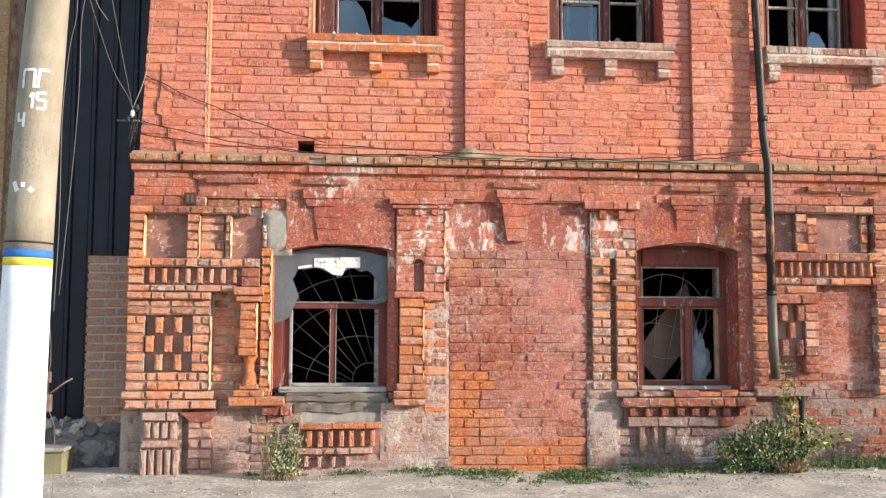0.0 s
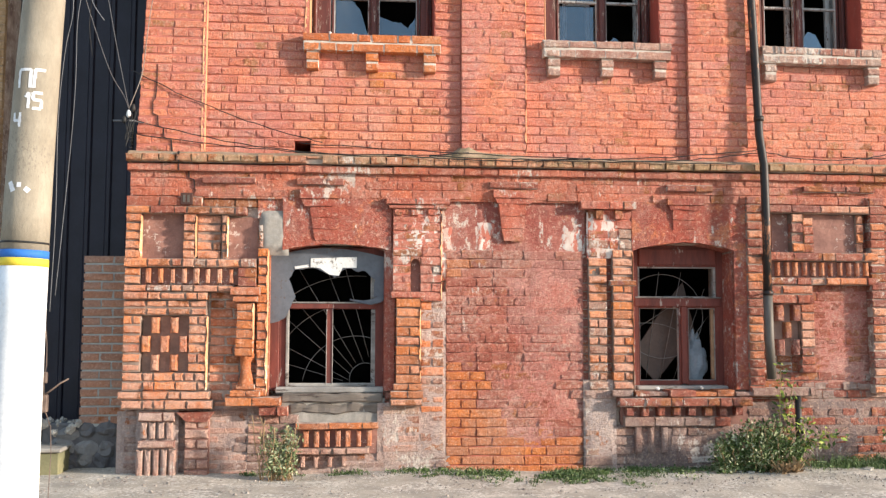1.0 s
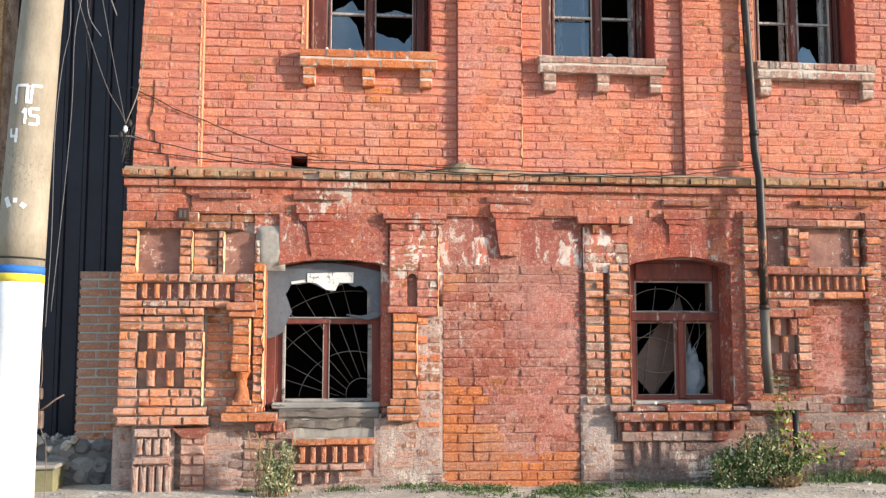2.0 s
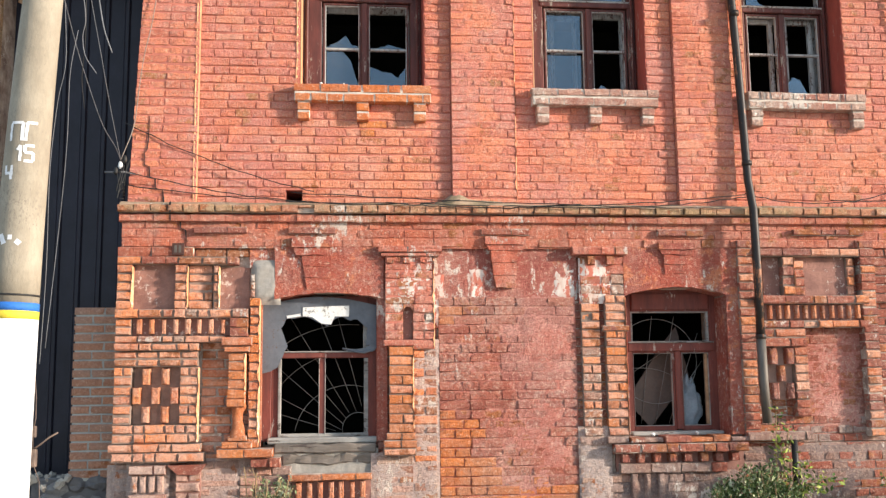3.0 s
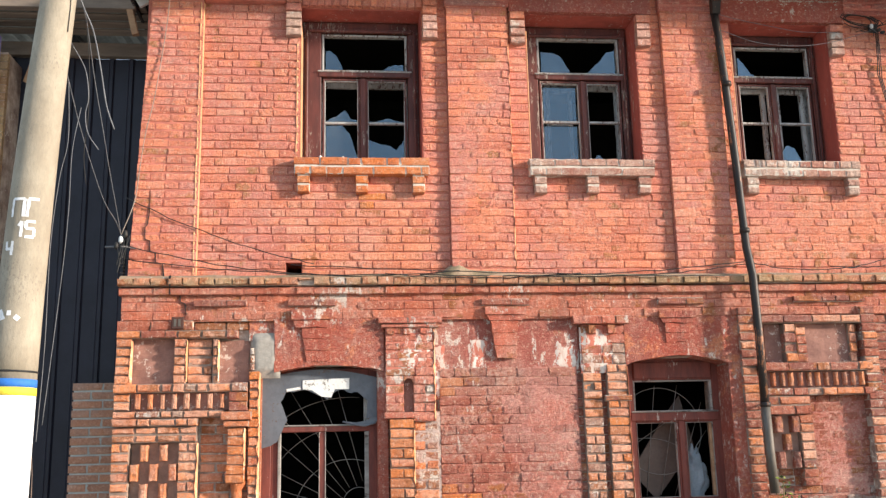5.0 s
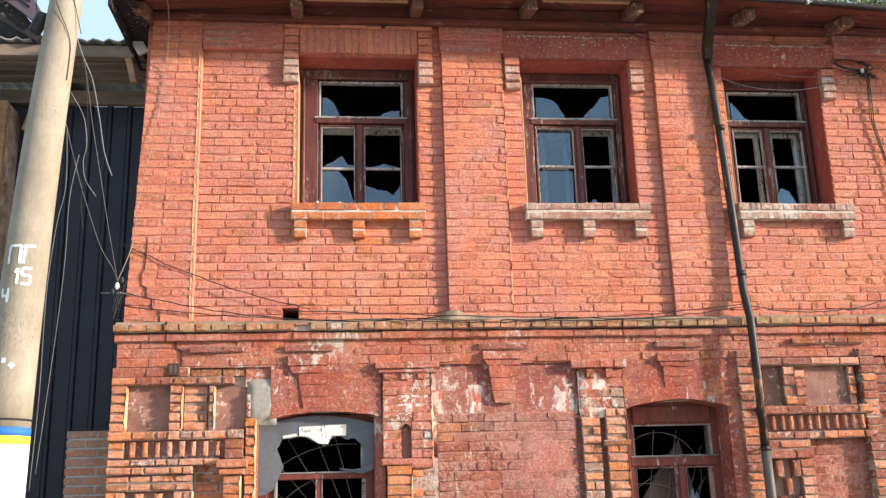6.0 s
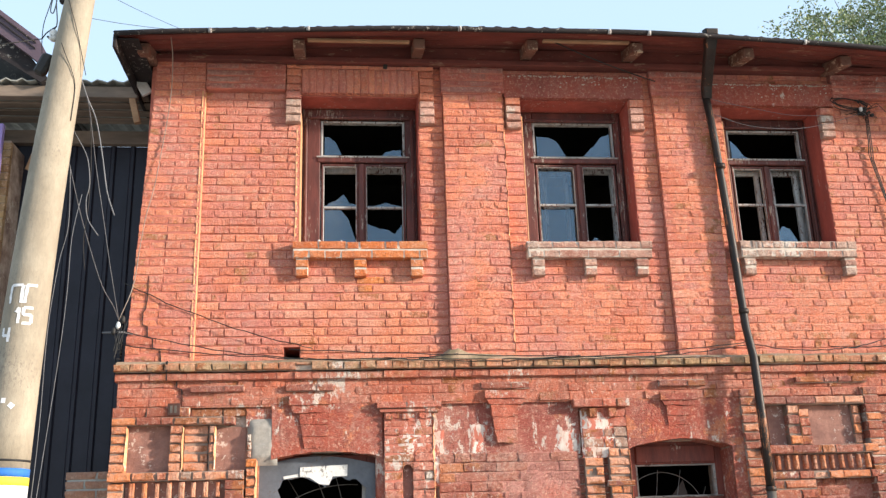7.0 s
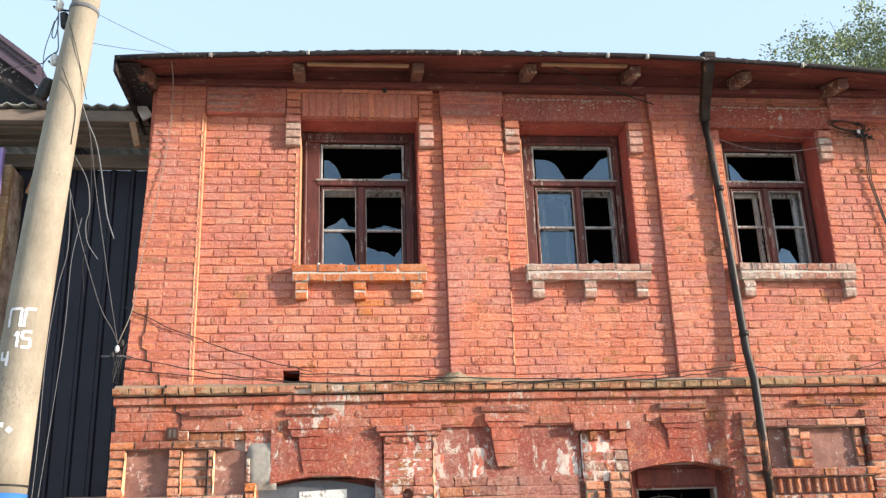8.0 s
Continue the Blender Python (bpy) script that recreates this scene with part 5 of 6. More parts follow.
    v.co = Vector((3.08 + 0.115 * p.x * k * (1 - 0.3 * p.z), 0.36 + 0.05 * p.y * k, 0.90 + 0.24 * p.z * k))
cloth = tagged(part("cloth", bm, M_RAG, smooth=True), "crumpled grey-blue cloth stuffed behind the window", "cloth")
# the second window sits deeper in its reveal
deep = 8.20 / 8.12
g2.scale = (deep, deep, deep)
g2.location = (0.0, -8.0 * (1 - deep), 1.233 * (1 - deep))

# ---- roof of the house: hipped, corrugated sheets, wavy sagging eave
def eave(x):
    return 5.555 - 0.0085 * (x - 1.9) ** 2 - (0.02 * (x - 3.4) if x > 3.4 else 0)


roof = tagged(new("house_roof"), "dark corrugated sheet roof with sagging eave", "roof", kind="structure")
SL = math.tan(radians(24))
sheet_w = 0.98
x = -1.98
while x < 7.3:
    n, ny = 28, 6
    vs, fs = [], []
    lift = rng.uniform(0.0, 0.012)
    for i in range(n + 1):
        px = x + (sheet_w + 0.05) * i / n
        for j in range(ny + 1):
            d = 4.2 * j / ny
            d = min(d, max(px + 2.0, 0.02)) if px < 2.2 else d
            vs.append((px, -0.66 + d, eave(px) - 0.002 + lift + d * SL + 0.011 * math.sin(2 * math.pi * px / 0.145)))
    m = ny + 1
    fs = [(i * m + j, (i + 1) * m + j, (i + 1) * m + j + 1, i * m + j + 1) for i in range(n) for j in range(ny)]
    ob = mesh_ob("roof_sheet", vs, fs, M_ROOF, roof)
    mod = ob.modifiers.new("thick", "SOLIDIFY")
    mod.thickness = 0.008
    x += sheet_w
mesh_ob("hip_sheet", [(-2.0, -0.66, 5.43), (-2.0, 8, 5.43), (1.9, 8, 7.3), (1.9, 3.4, 7.3), (-2.0, -0.66, 5.42), (-2.0, 8, 5.42), (1.9, 8, 7.29), (1.9, 3.4, 7.29)], [(0, 1, 2, 3), (7, 6, 5, 4), (0, 4, 5, 1), (0, 3, 7, 4)], M_ROOF, roof)
mesh_ob("back_slope", [(-2, 8, 5.4), (7.4, 8, 5.4), (7.4, 3.5, 7.38), (1.9, 3.5, 7.38)], [(0, 1, 2, 3)], M_ROOF, roof)
tube("gutter", [(px, -0.655, eave(px) - 0.016 + 0.006 * math.sin(px * 3)) for px in (-1.99 + 0.3 * i for i in range(32))], 0.024, M_ROOF, roof, "thin dark gutter with pale joints")
for px in (-0.36, 0.98, 2.35, 2.72, -1.2, 4.2):
    tube("gutter_joint", [(px, -0.66, eave(px) - 0.016), (px + 0.03, -0.66, eave(px) - 0.016)], 0.0252, M_WHITEWOOD, roof)
# boarding above the rafters, rafter ends, wall plate and frieze board
k = 0
for yy in (-0.60, -0.46, -0.32, -0.18, -0.04):
    vs, fs = [], []
    for i in range(32):
        px = -1.97 + 0.3 * i
        zz = eave(px) - 0.015 + (yy + 0.6) * SL * 0.55
        vs += [(px, yy, zz), (px, yy + 0.128, zz + 0.03), (px, yy, zz + 0.018), (px, yy + 0.128, zz + 0.048)]
    for i in range(31):
        a = i * 4
        fs += [(a, a + 1, a + 5, a + 4), (a, a + 4, a + 6, a + 2)]
    mesh_ob("soffit_board", vs, fs, M_RAFTER, roof)
for px in (-1.80, -0.44, 0.65, 1.70, 2.70, 3.78, 4.74, 5.8, 6.8):
    e = eave(px)
    bm = bmesh.new()
    w = 0.052
    pts = [(-0.42, e - 0.085), (-0.42, e + 0.02), (0.4, e + 0.24), (0.4, e + 0.10)]
    a = [bm.verts.new((px - w, p, q)) for p, q in pts]
    b = [bm.verts.new((px + w, p, q)) for p, q in pts]
    bm.faces.new(a)
    bm.faces.new(b[::-1])
    for i in range(4):
        bm.faces.new((a[i], b[i], b[(i + 1) % 4], a[(i + 1) % 4]))
    bmesh.ops.recalc_face_normals(bm, faces=bm.faces)
    bmesh.ops.bevel(bm, geom=list(bm.edges), offset=0.008, segments=1, affect="EDGES")
    part("rafter", bm, M_RAFTEREND, roof, "rafter end with worn brown paint")
for a, b in ((-0.36, 0.56), (1.80, 2.62)):
    boxed("batten", (a, b, -0.44, -0.40, eave(a) - 0.005, eave(a) + 0.02), M_TIMBER, roof, "bare wooden batten")
boxed("frieze_board", (-1.80, XE, -0.115, 0.0, 5.47, 5.52), M_RAFTER, roof, "red painted frieze board")
boxed("wall_plate", (-1.80, XE, -0.075, 0.0, 5.52, 5.66), M_RAFTER, roof, "red painted timber wall plate")
boxed("side_fascia", (-2.01, -1.98, -0.62, 7.5, 5.30, 5.43), M_ROOF, roof, "dark fascia of the side eave")
boxed("side_soffit", (-1.98, -1.80, -0.60, 7.5, 5.385, 5.40), M_ROOF, roof)

# ---- downpipe
pipe = tagged(new("downpipe"), "dark rusty iron downpipe leaning on the facade", "downpipe")
main_pipe = tube("pipe", [(3.445, -0.095, 5.20), (3.48, -0.095, 4.75), (3.51, -0.095, 4.1), (3.53, -0.095, 3.6), (3.545, -0.115, 2.9), (3.545, -0.195, 2.62), (3.55, -0.20, 2.1), (3.555, -0.19, 1.48)], 0.036, M_PIPE, pipe, "dark iron pipe", 12)
tube("lower_pipe", [(3.553, -0.19, 1.52), (3.56, -0.185, 1.1), (3.575, -0.18, 0.76)], 0.040, M_PIPEGREY, pipe, "grey lower length of pipe", 12)
bm = bmesh.new()
loops = []
for cx, cy, zz, wx, wy in ((3.335, -0.62, 5.605, 0.062, 0.050), (3.338, -0.615, 5.56, 0.058, 0.045), (3.355, -0.52, 5.45, 0.048, 0.040), (3.395, -0.33, 5.34, 0.046, 0.040), (3.435, -0.16, 5.25, 0.044, 0.040), (3.452, -0.10, 5.16, 0.038, 0.038)):
    loops.append([bm.verts.new((cx + sx * wx, cy + sy * wy, zz + 0.25 * sy * wy)) for sx, sy in ((-1, -0.8), (-0.8, -1), (0.8, -1), (1, -0.8), (1, 0.8), (0.8, 1), (-0.8, 1), (-1, 0.8))])
for a, b in zip(loops, loops[1:]):
    for j in range(8):
        bm.faces.new((a[j], a[(j + 1) % 8], b[(j + 1) % 8], b[j]))
bm.faces.new(loops[-1])
bmesh.ops.recalc_face_normals(bm, faces=bm.faces)
pipe_head = part("pipe_head", bm, M_PIPE, pipe, "dark folded sheet hopper and slanting chute")
pipe_head.modifiers.new("thick", "SOLIDIFY").thickness = 0.004
for zz, px in ((4.45, 3.495), (3.05, 3.543), (1.5, 3.555)):
    tube("collar", [(px, -0.118 if zz > 2.7 else -0.19, zz - 0.02), (px, -0.118 if zz > 2.7 else -0.19, zz + 0.02)], 0.045, M_PIPE, main_pipe, sides=12)
    tube("bracket", [(px, -0.15, zz), (px + 0.02, 0.02, zz + 0.01)], 0.008, M_PIPE, main_pipe)

# ---- neighbour: tall dark sheet fence, canopy, pier, low wall, roof edge
fence = tagged(new("sheet_fence"), "tall dark corrugated metal fence between the houses", "fence")
x = -4.6
while x < -1.85:
    w = min(0.95, -1.82 - x)
    prof = []
    px = 0.0
    while px < w:
        prof += [(px, 0.0), (px + 0.13, 0.0), (px + 0.145, -0.02), (px + 0.175, -0.02), (px + 0.19, 0.0)]
        px += 0.19
    prof = [(min(a, w), b) for a, b in prof] + [(w, 0.0)]
    vs = [(x + a, 1.0 + b, zz) for zz in (0.05, 5.06) for a, b in prof]
    n = len(prof)
    ob = mesh_ob("sheet", vs, [(i, i + 1, n + i + 1, n + i) for i in range(n - 1)], M_FENCE, fence)
    ob.modifiers.new("thick", "SOLIDIFY").thickness = 0.004
    x += w
for zz in (0.6, 2.7, 4.9):
    boxed("rail", (-4.6, -1.83, 1.02, 1.06, zz, zz + 0.05), M_FENCE, fence)

canopy = tagged(new("canopy"), "grey corrugated canopy on bare timbers beside the house", "canopy")
vs, n = [], 60
for i in range(n + 1):
    px = -4.9 + 2.93 * i / n
    zz = 5.42 + 0.018 * math.sin(2 * math.pi * px / 0.14)
    vs += [(px, 0.25, zz), (px, 2.2, zz + 0.25), (px, 0.25, zz - 0.012), (px, 2.2, zz + 0.238)]
fs = [(i * 4, i * 4 + 4, i * 4 + 5, i * 4 + 1) for i in range(n)] + [(i * 4 + 2, i * 4 + 3, i * 4 + 7, i * 4 + 6) for i in range(n)] + [(i * 4, i * 4 + 2, i * 4 + 6, i * 4 + 4) for i in range(n)]
mesh_ob("canopy_sheet", vs, fs, M_ASBESTOS, canopy, "grey weathered corrugated sheets")
boxed("front_beam", (-4.9, -1.99, 0.30, 0.36, 5.27, 5.385), M_GREYBOARD, canopy, "grey weathered beam")
boxed("back_beam", (-4.9, -1.85, 0.92, 1.0, 5.06, 5.20), M_GREYBOARD, canopy)
for i in range(4):
    boxed("ceiling_board", (-4.9, -1.92, 0.40 + 0.13 * i, 0.52 + 0.13 * i, 5.33 - 0.02 * i, 5.35 - 0.02 * i), M_GREYBOARD, canopy)
brace = boxed("brace", (-0.035, 0.035, -0.035, 0.035, -0.40, 0.40), M_TIMBER, canopy, "bare timber brace")
brace.matrix_world = pose(-2.92, 0.66, 5.05, 25, 28, 0)
brace = boxed("brace", (-0.03, 0.03, -0.03, 0.03, -0.16, 0.16), M_TIMBER, canopy, "short light timber brace")
brace.matrix_world = pose(-2.02, 0.34, 5.18, 0, -14, 0)
endb = boxed("end_board", (-0.05, 0.05, -0.02, 0.02, -0.15, 0.15), M_PAPER, canopy, "pale end board")
endb.matrix_world = pose(-1.955, 0.22, 5.40, 0, -30, 0)

npier = tagged(new("neighbour_pier"), "yellowish brick pier of the neighbouring house", "pier")
boxed("pier_bed", (-4.2, -3.21, 0.61, 1.0, -0.1, 4.95), M_MORTAR, npier)
zz = 0.0
while zz < 4.9:
    xx = -3.95 if round(zz / C) % 2 else -3.82
    while xx < -3.22:
        e = min(xx + 0.25, -3.20)
        vs, fs = brick_mesh(e - xx, C, 0.05, int(zz * 100) + int(xx * 50))
        ob = mesh_ob("brick", vs, fs, M_TANBRICK, npier)
        ob.location = ((xx + e) / 2, 0.60, zz + C / 2)
        xx = e
    zz += C
boxed("violet_panel", (-4.3, -3.26, 0.50, 0.56, 4.40, 5.08), M_VIOLET, npier, "violet painted panel")

nroof = tagged(new("neighbour_roof"), "dark purple roof edge of the neighbouring house", "roof")
prism("fascia", [(-4.4, 6.98), (-2.90, 5.80), (-2.78, 5.58), (-2.85, 5.52), (-2.96, 5.62), (-4.4, 6.72)], 0.16, 0.22, M_PURPLE, nroof, "purple-brown fascia board")
prism("roof_slab", [(-4.4, 6.72), (-2.96, 5.62), (-2.80, 5.42), (-2.86, 5.38), (-4.4, 6.35)], 0.22, 4.0, M_ROOF, nroof)
for s in (0.0, 0.06):
    prism("seam", [(-4.4, 6.93 - s), (-2.92, 5.76 - s), (-2.92, 5.745 - s), (-4.4, 6.915 - s)], 0.145, 0.16, M_ROOF, nroof)

lw = tagged(new("low_wall"), "low shaded brick wall on a rubble stone base", "wall")
boxed("wall_bed", (-2.345, -1.86, 0.312, 0.62, 0.34, 1.80), M_GREYMORTAR, lw)
for kk in range(19):
    z0 = 0.36 + kk * 0.0765
    xx = -2.36 - (0.1 if kk % 2 else 0.0)
    while xx < -1.88:
        e = min(xx + 0.26, -1.86)
        a = max(xx, -2.36)
        if e - a > 0.04:
            vs, fs = brick_mesh(e - a - 0.008, 0.067, 0.1, kk * 7 + int(xx * 90))
            ob = mesh_ob("brick", vs, fs, M_RAW2, lw)
            ob.location = ((a + e) / 2, 0.302 + rng.uniform(-0.003, 0.003), z0 + C / 2)
        xx = e


def stone(bm, c, r, seed):
    mat = Matrix.LocRotScale(Vector(c), Euler((seed, seed * 2.3, seed * 0.7)), Vector((r, r * 0.85, r * 0.75)))
    vs = bmesh.ops.create_icosphere(bm, subdivisions=2, radius=1.0)["verts"]
    for v in vs:
        v.co *= 1 + 0.75 * noise.noise(v.co * 1.1 + Vector((seed * 3, 0, 0))) + 0.3 * noise.noise(v.co * 3 + Vector((seed, 2, 0)))
        v.co = mat @ v.co


boxed("footing", (-2.66, -1.86, 0.315, 0.66, -0.2, 0.37), M_STONE, lw, "grey mortar footing", 0.01)
def rubble(cx, cz, w, h, turn, seed):
    """A flat-faced rubble stone with an uneven rim, bedded in the footing."""
    k = random.Random(seed)
    n = 9
    rim = [(k.uniform(0.85, 1.12), 2 * math.pi * i / n + turn) for i in range(n)]
    vs = [(cx + w * f * math.cos(a), 0.34, cz + h * f * math.sin(a)) for f, a in rim]
    vs += [(cx + 0.93 * w * f * math.cos(a), 0.312 + k.uniform(-0.008, 0.008), cz + 0.93 * h * f * math.sin(a)) for f, a in rim]
    vs += [(cx + 0.6 * w * f * math.cos(a), 0.290 + k.uniform(-0.014, 0.014), cz + 0.6 * h * f * math.sin(a)) for f, a in rim]
    vs.append((cx, 0.288 + k.uniform(-0.012, 0.012), cz))
    fs = [(i + q, (i + 1) % n + q, (i + 1) % n + q + n, i + q + n) for q in (0, n) for i in range(n)] + [(2 * n + i, 2 * n + (i + 1) % n, 3 * n) for i in range(n)]
    mesh_ob("stone", vs, fs, M_STONEGREY if k.random() < 0.4 else M_STONE, lw)


k = 0
for row, (zc, hh) in enumerate(((0.035, 0.075), (0.165, 0.070), (0.295, 0.068))):
    xx = -2.64 + 0.05 * row
    while xx < -1.90:
        ww = rng.uniform(0.055, 0.105)
        rubble(xx + ww, zc + rng.uniform(-0.03, 0.03), ww * 1.22, hh * rng.uniform(0.95, 1.35), rng.uniform(0, 0.6), k)
        xx += 2 * ww + 0.004
        k += 1
gravel = bmesh.new()
for i in range(60):
    stone(gravel, (rng.uniform(-3.0, -2.3), rng.uniform(0.2, 0.6), rng.uniform(0.30, 0.40)), rng.uniform(0.015, 0.05), rng.uniform(0, 9))
tagged(part("rubble", gravel, M_STONEPALE), "heap of pale broken rubble by the fence", "rubble", kind="stuff")
step = tagged(new("step"), "small mossy concrete step with a pale slab", "step")
boxed("block", (-3.1, -2.42, 0.02, 0.42, -0.1, 0.165), M_MOSS, step, bevel=0.012)
boxed("slab", (-3.12, -2.40, -0.01, 0.44, 0.165, 0.20), M_CEMENT, step, "pale worn slab", 0.01)

# ---- the concrete pole
pole = tagged(new("utility_pole"), "leaning round concrete utility pole, whitewashed below", "utility pole")
PX, PY = lambda z: -2.080 + 0.0056 * max(z, 0.0) ** 2.25, -2.0
PR = lambda z: max(0.146 - 0.0020 * z * z, 0.085)


def pole_seg(name, z0, z1, mat, grow=0.0, label=""):
    n = max(2, int((z1 - z0) / 0.25) + 1)
    zz = [z0 + (z1 - z0) * i / n for i in range(n + 1)]
    return tube(name, [(PX(z), PY, z) for z in zz], 0.1, mat, pole, label, 28, [PR(z) + grow for z in zz])


pole_seg("whitewash_coat", -0.3, 1.575, M_WHITE, 0.002, "white painted foot")
pole_seg("yellow_band", 1.575, 1.625, M_YELLOW, 0.003, "yellow painted band")
pole_seg("blue_band", 1.625, 1.675, M_BLUE, 0.003, "blue painted band")
shaft = pole_seg("shaft", 1.675, 6.6, M_CONC, 0.0, "weathered concrete shaft")
pole_seg("strap", 1.715, 1.727, M_WIRE, 0.004, "thin dark strap")
pole_seg("strap", 5.00, 5.03, M_WIREGREY, 0.006, "metal strap")


def stroke(a0, z0, a1, z1, w):
    """A painted stroke on the shaft between two places, given by the angle round it and the height."""
    n = 5
    vs = []
    dx, dz = (a1 - a0), (z1 - z0)
    L = math.hypot(dx * 0.13, dz)
    ux, uz = -dz / L * w / 2 / 0.13, dx * 0.13 / L * w / 2
    for i in range(n + 1):
        a, z = a0 + dx * i / n, z0 + dz * i / n
        for s in (-1, 1):
            aa, zz = a + s * ux + rng.uniform(-0.02, 0.02), z + s * uz
            r = PR(zz) + 0.0025
            vs.append((PX(zz) + r * math.sin(aa), PY - r * math.cos(aa), zz))
    mesh_ob("stencil_stroke", vs, [(2 * i, 2 * i + 2, 2 * i + 3, 2 * i + 1) for i in range(n)], M_STENCIL, shaft, "white stencilled stroke")


def glyph(ch, a, z, h, w):
    seg = {"P": ((0, 0, 0, 1), (1, 0, 1, 1), (0, 1, 1, 1)), "G": ((0, 0, 0, 1), (0, 1, 1, 1)), "1": ((0.6, 0, 0.6, 1), (0.1, 0.7, 0.6, 1)),
           "5": ((1, 1, 0, 1), (0, 1, 0, 0.55), (0, 0.55, 0.9, 0.55), (0.9, 0.55, 0.9, 0.05), (0.9, 0.02, 0, 0.02)), "4": ((0, 1, 0, 0.45), (0, 0.45, 1, 0.45), (1, 1, 1, 0))}[ch]
    for p, q, r, s in seg:
        stroke(a + p * w, z + q * h, a + r * w, z + s * h, 0.018)


glyph("P", -0.50, 2.675, 0.115, 0.55)
glyph("G", 0.22, 2.675, 0.115, 0.45)
glyph("1", -0.15, 2.545, 0.10, 0.30)
glyph("5", 0.22, 2.545, 0.10, 0.40)
glyph("4", -0.62, 2.43, 0.09, 0.32)
for i in range(3):
    stroke(-0.55 + 0.35 * i, 2.09 - 0.02 * i, -0.35 + 0.35 * i, 2.03 + 0.04 * (i % 2), 0.03)

# fittings at its head
for k, (ax, zz) in enumerate(((-2.042, 5.06), (-2.035, 4.62))):
    fit_ = tagged(new("insulator"), "white insulator on an iron hook at the pole", "insulator", "pole insulators")
    tube("hook", [(PX(zz) - 0.06, PY + 0.03, zz - 0.03), (ax + 0.02, PY, zz - 0.04), (ax - 0.02, PY, zz - 0.03), (ax - 0.04, PY, zz - 0.01)], 0.008, M_WIRE, fit_)
    turned("cap", ax, PY, [(zz - 0.045, 0.016), (zz - 0.03, 0.030), (zz - 0.005, 0.024), (zz + 0.01, 0.030), (zz + 0.035, 0.020), (zz + 0.042, 0.008)], M_PAPER, fit_)
bx = tagged(new("junction_box"), "black cable clamp box strapped to the pole", "junction box", "pole boxes")
boxed("box", (-0.026, 0.026, -0.025, 0.025, -0.065, 0.065), M_WIRE, bx, bevel=0.012)
boxed("lug", (-0.012, 0.08, -0.008, 0.008, 0.02, 0.045), M_WIRE, bx, bevel=0.003)
bx.matrix_world = pose(-1.997, PY, 4.935, 0, -8, 0)
bx2 = copy_thing(bx, pose(-2.078, PY, 4.39, 0, 22, 0))
bx2.scale = (1.55, 1.4, 1.25)

# ---- wires and cables
def wire(name, pts, r, mat, label):
    if len(pts) < 9:
        # ease a coarse line into a curve
        p = [Vector(q) for q in pts]
        p = [p[0] * 2 - p[1]] + p + [p[-1] * 2 - p[-2]]
        pts = [0.5 * (2 * b + (c - a) * f + (2 * a - 5 * b + 4 * c - d) * f * f + (3 * b - a - 3 * c + d) * f ** 3) for a, b, c, d in zip(p, p[1:], p[2:], p[3:]) for f in (0.0, 0.2, 0.4, 0.6, 0.8)] + [p[-2]]
    return tagged(tube(name, pts, r, mat, None, "", 6), label, "cable")


INS = (-1.90, -0.17, 3.00)
hanging = (
    (0.0052, M_WIREGREY, "loose thick grey cable end", ((-1.85, -1.90, 4.33), (-1.81, -1.86, 4.21), (-1.75, -1.82, 4.06), (-1.70, -1.78, 3.81), (-1.66, -1.74, 3.56), (-1.61, -1.70, 3.40))),
    (0.0030, M_WIREGREY, "slack grey wire from the pole to the house", ((-1.84, -1.90, 4.30), (-1.86, -1.64, 4.25), (-1.89, -1.39, 4.14), (-1.91, -1.15, 3.97), (-1.89, -0.91, 3.64), (-1.89, -0.67, 3.40), (-1.88, -0.42, 3.13), INS)),
    (0.0030, M_WIREGREY, "slack grey wire from the pole to the house", ((-1.88, -1.90, 3.70), (-1.89, -1.56, 3.50), (-1.89, -1.21, 3.31), (-1.87, -0.87, 3.11), (-1.86, -0.52, 3.03), INS)),
    (0.0034, M_WIREGREY, "loose grey cable end", ((-1.87, -1.90, 3.94), (-1.79, -1.88, 3.80), (-1.76, -1.87, 3.70), (-1.75, -1.85, 3.56), (-1.77, -1.83, 3.46), (-1.75, -1.82, 3.33), (-1.68, -1.80, 3.22))),
    (0.0026, M_WIRE, "thin dark wire beside the pole", ((-1.80, -1.80, 4.10), (-1.79, -1.72, 3.80), (-1.80, -1.66, 3.50), (-1.83, -1.60, 3.25), (-1.82, -1.55, 3.05))),
    (0.0024, M_WIREGREY, "thin wire running down along the pole", ((-1.87, -1.90, 3.66), (-1.85, -1.90, 3.26), (-1.89, -1.90, 2.99), (-1.92, -1.90, 2.54), (-1.915, -1.90, 1.9), (-1.93, -1.90, 1.30))),
    (0.0022, M_WIREGREY, "thin wire hanging beside the pole", ((-1.78, -1.90, 3.48), (-1.82, -1.90, 3.18), (-1.82, -1.90, 2.77), (-1.84, -1.90, 2.3), (-1.90, -1.90, 1.4))),
)
for rr, mt, label, pts in hanging:
    wire("hanging_wire", pts, rr, mt, label)
earth = tagged(new("earth_wire"), "bare earth wire hanging by the pole with a rusty clamp", "wire")
tube("wire", [(-1.962, -1.90, 1.30), (-1.94, -1.90, 1.10), (-1.937, -1.90, 0.97), (-1.95, -1.90, 0.87), (-1.945, -1.90, 0.70), (-1.90, -1.90, 0.58), (-1.892, -1.90, 0.42), (-1.899, -1.90, 0.18), (-1.905, -1.90, -0.02)], 0.0028, M_COPPER, earth, "", 6)
tube("bent_end", [(-1.94, -1.90, 0.78), (-1.90, -1.90, 0.81), (-1.85, -1.90, 0.85), (-1.80, -1.90, 0.878)], 0.0055, M_COPPER, earth, "bent bare wire end", 6)
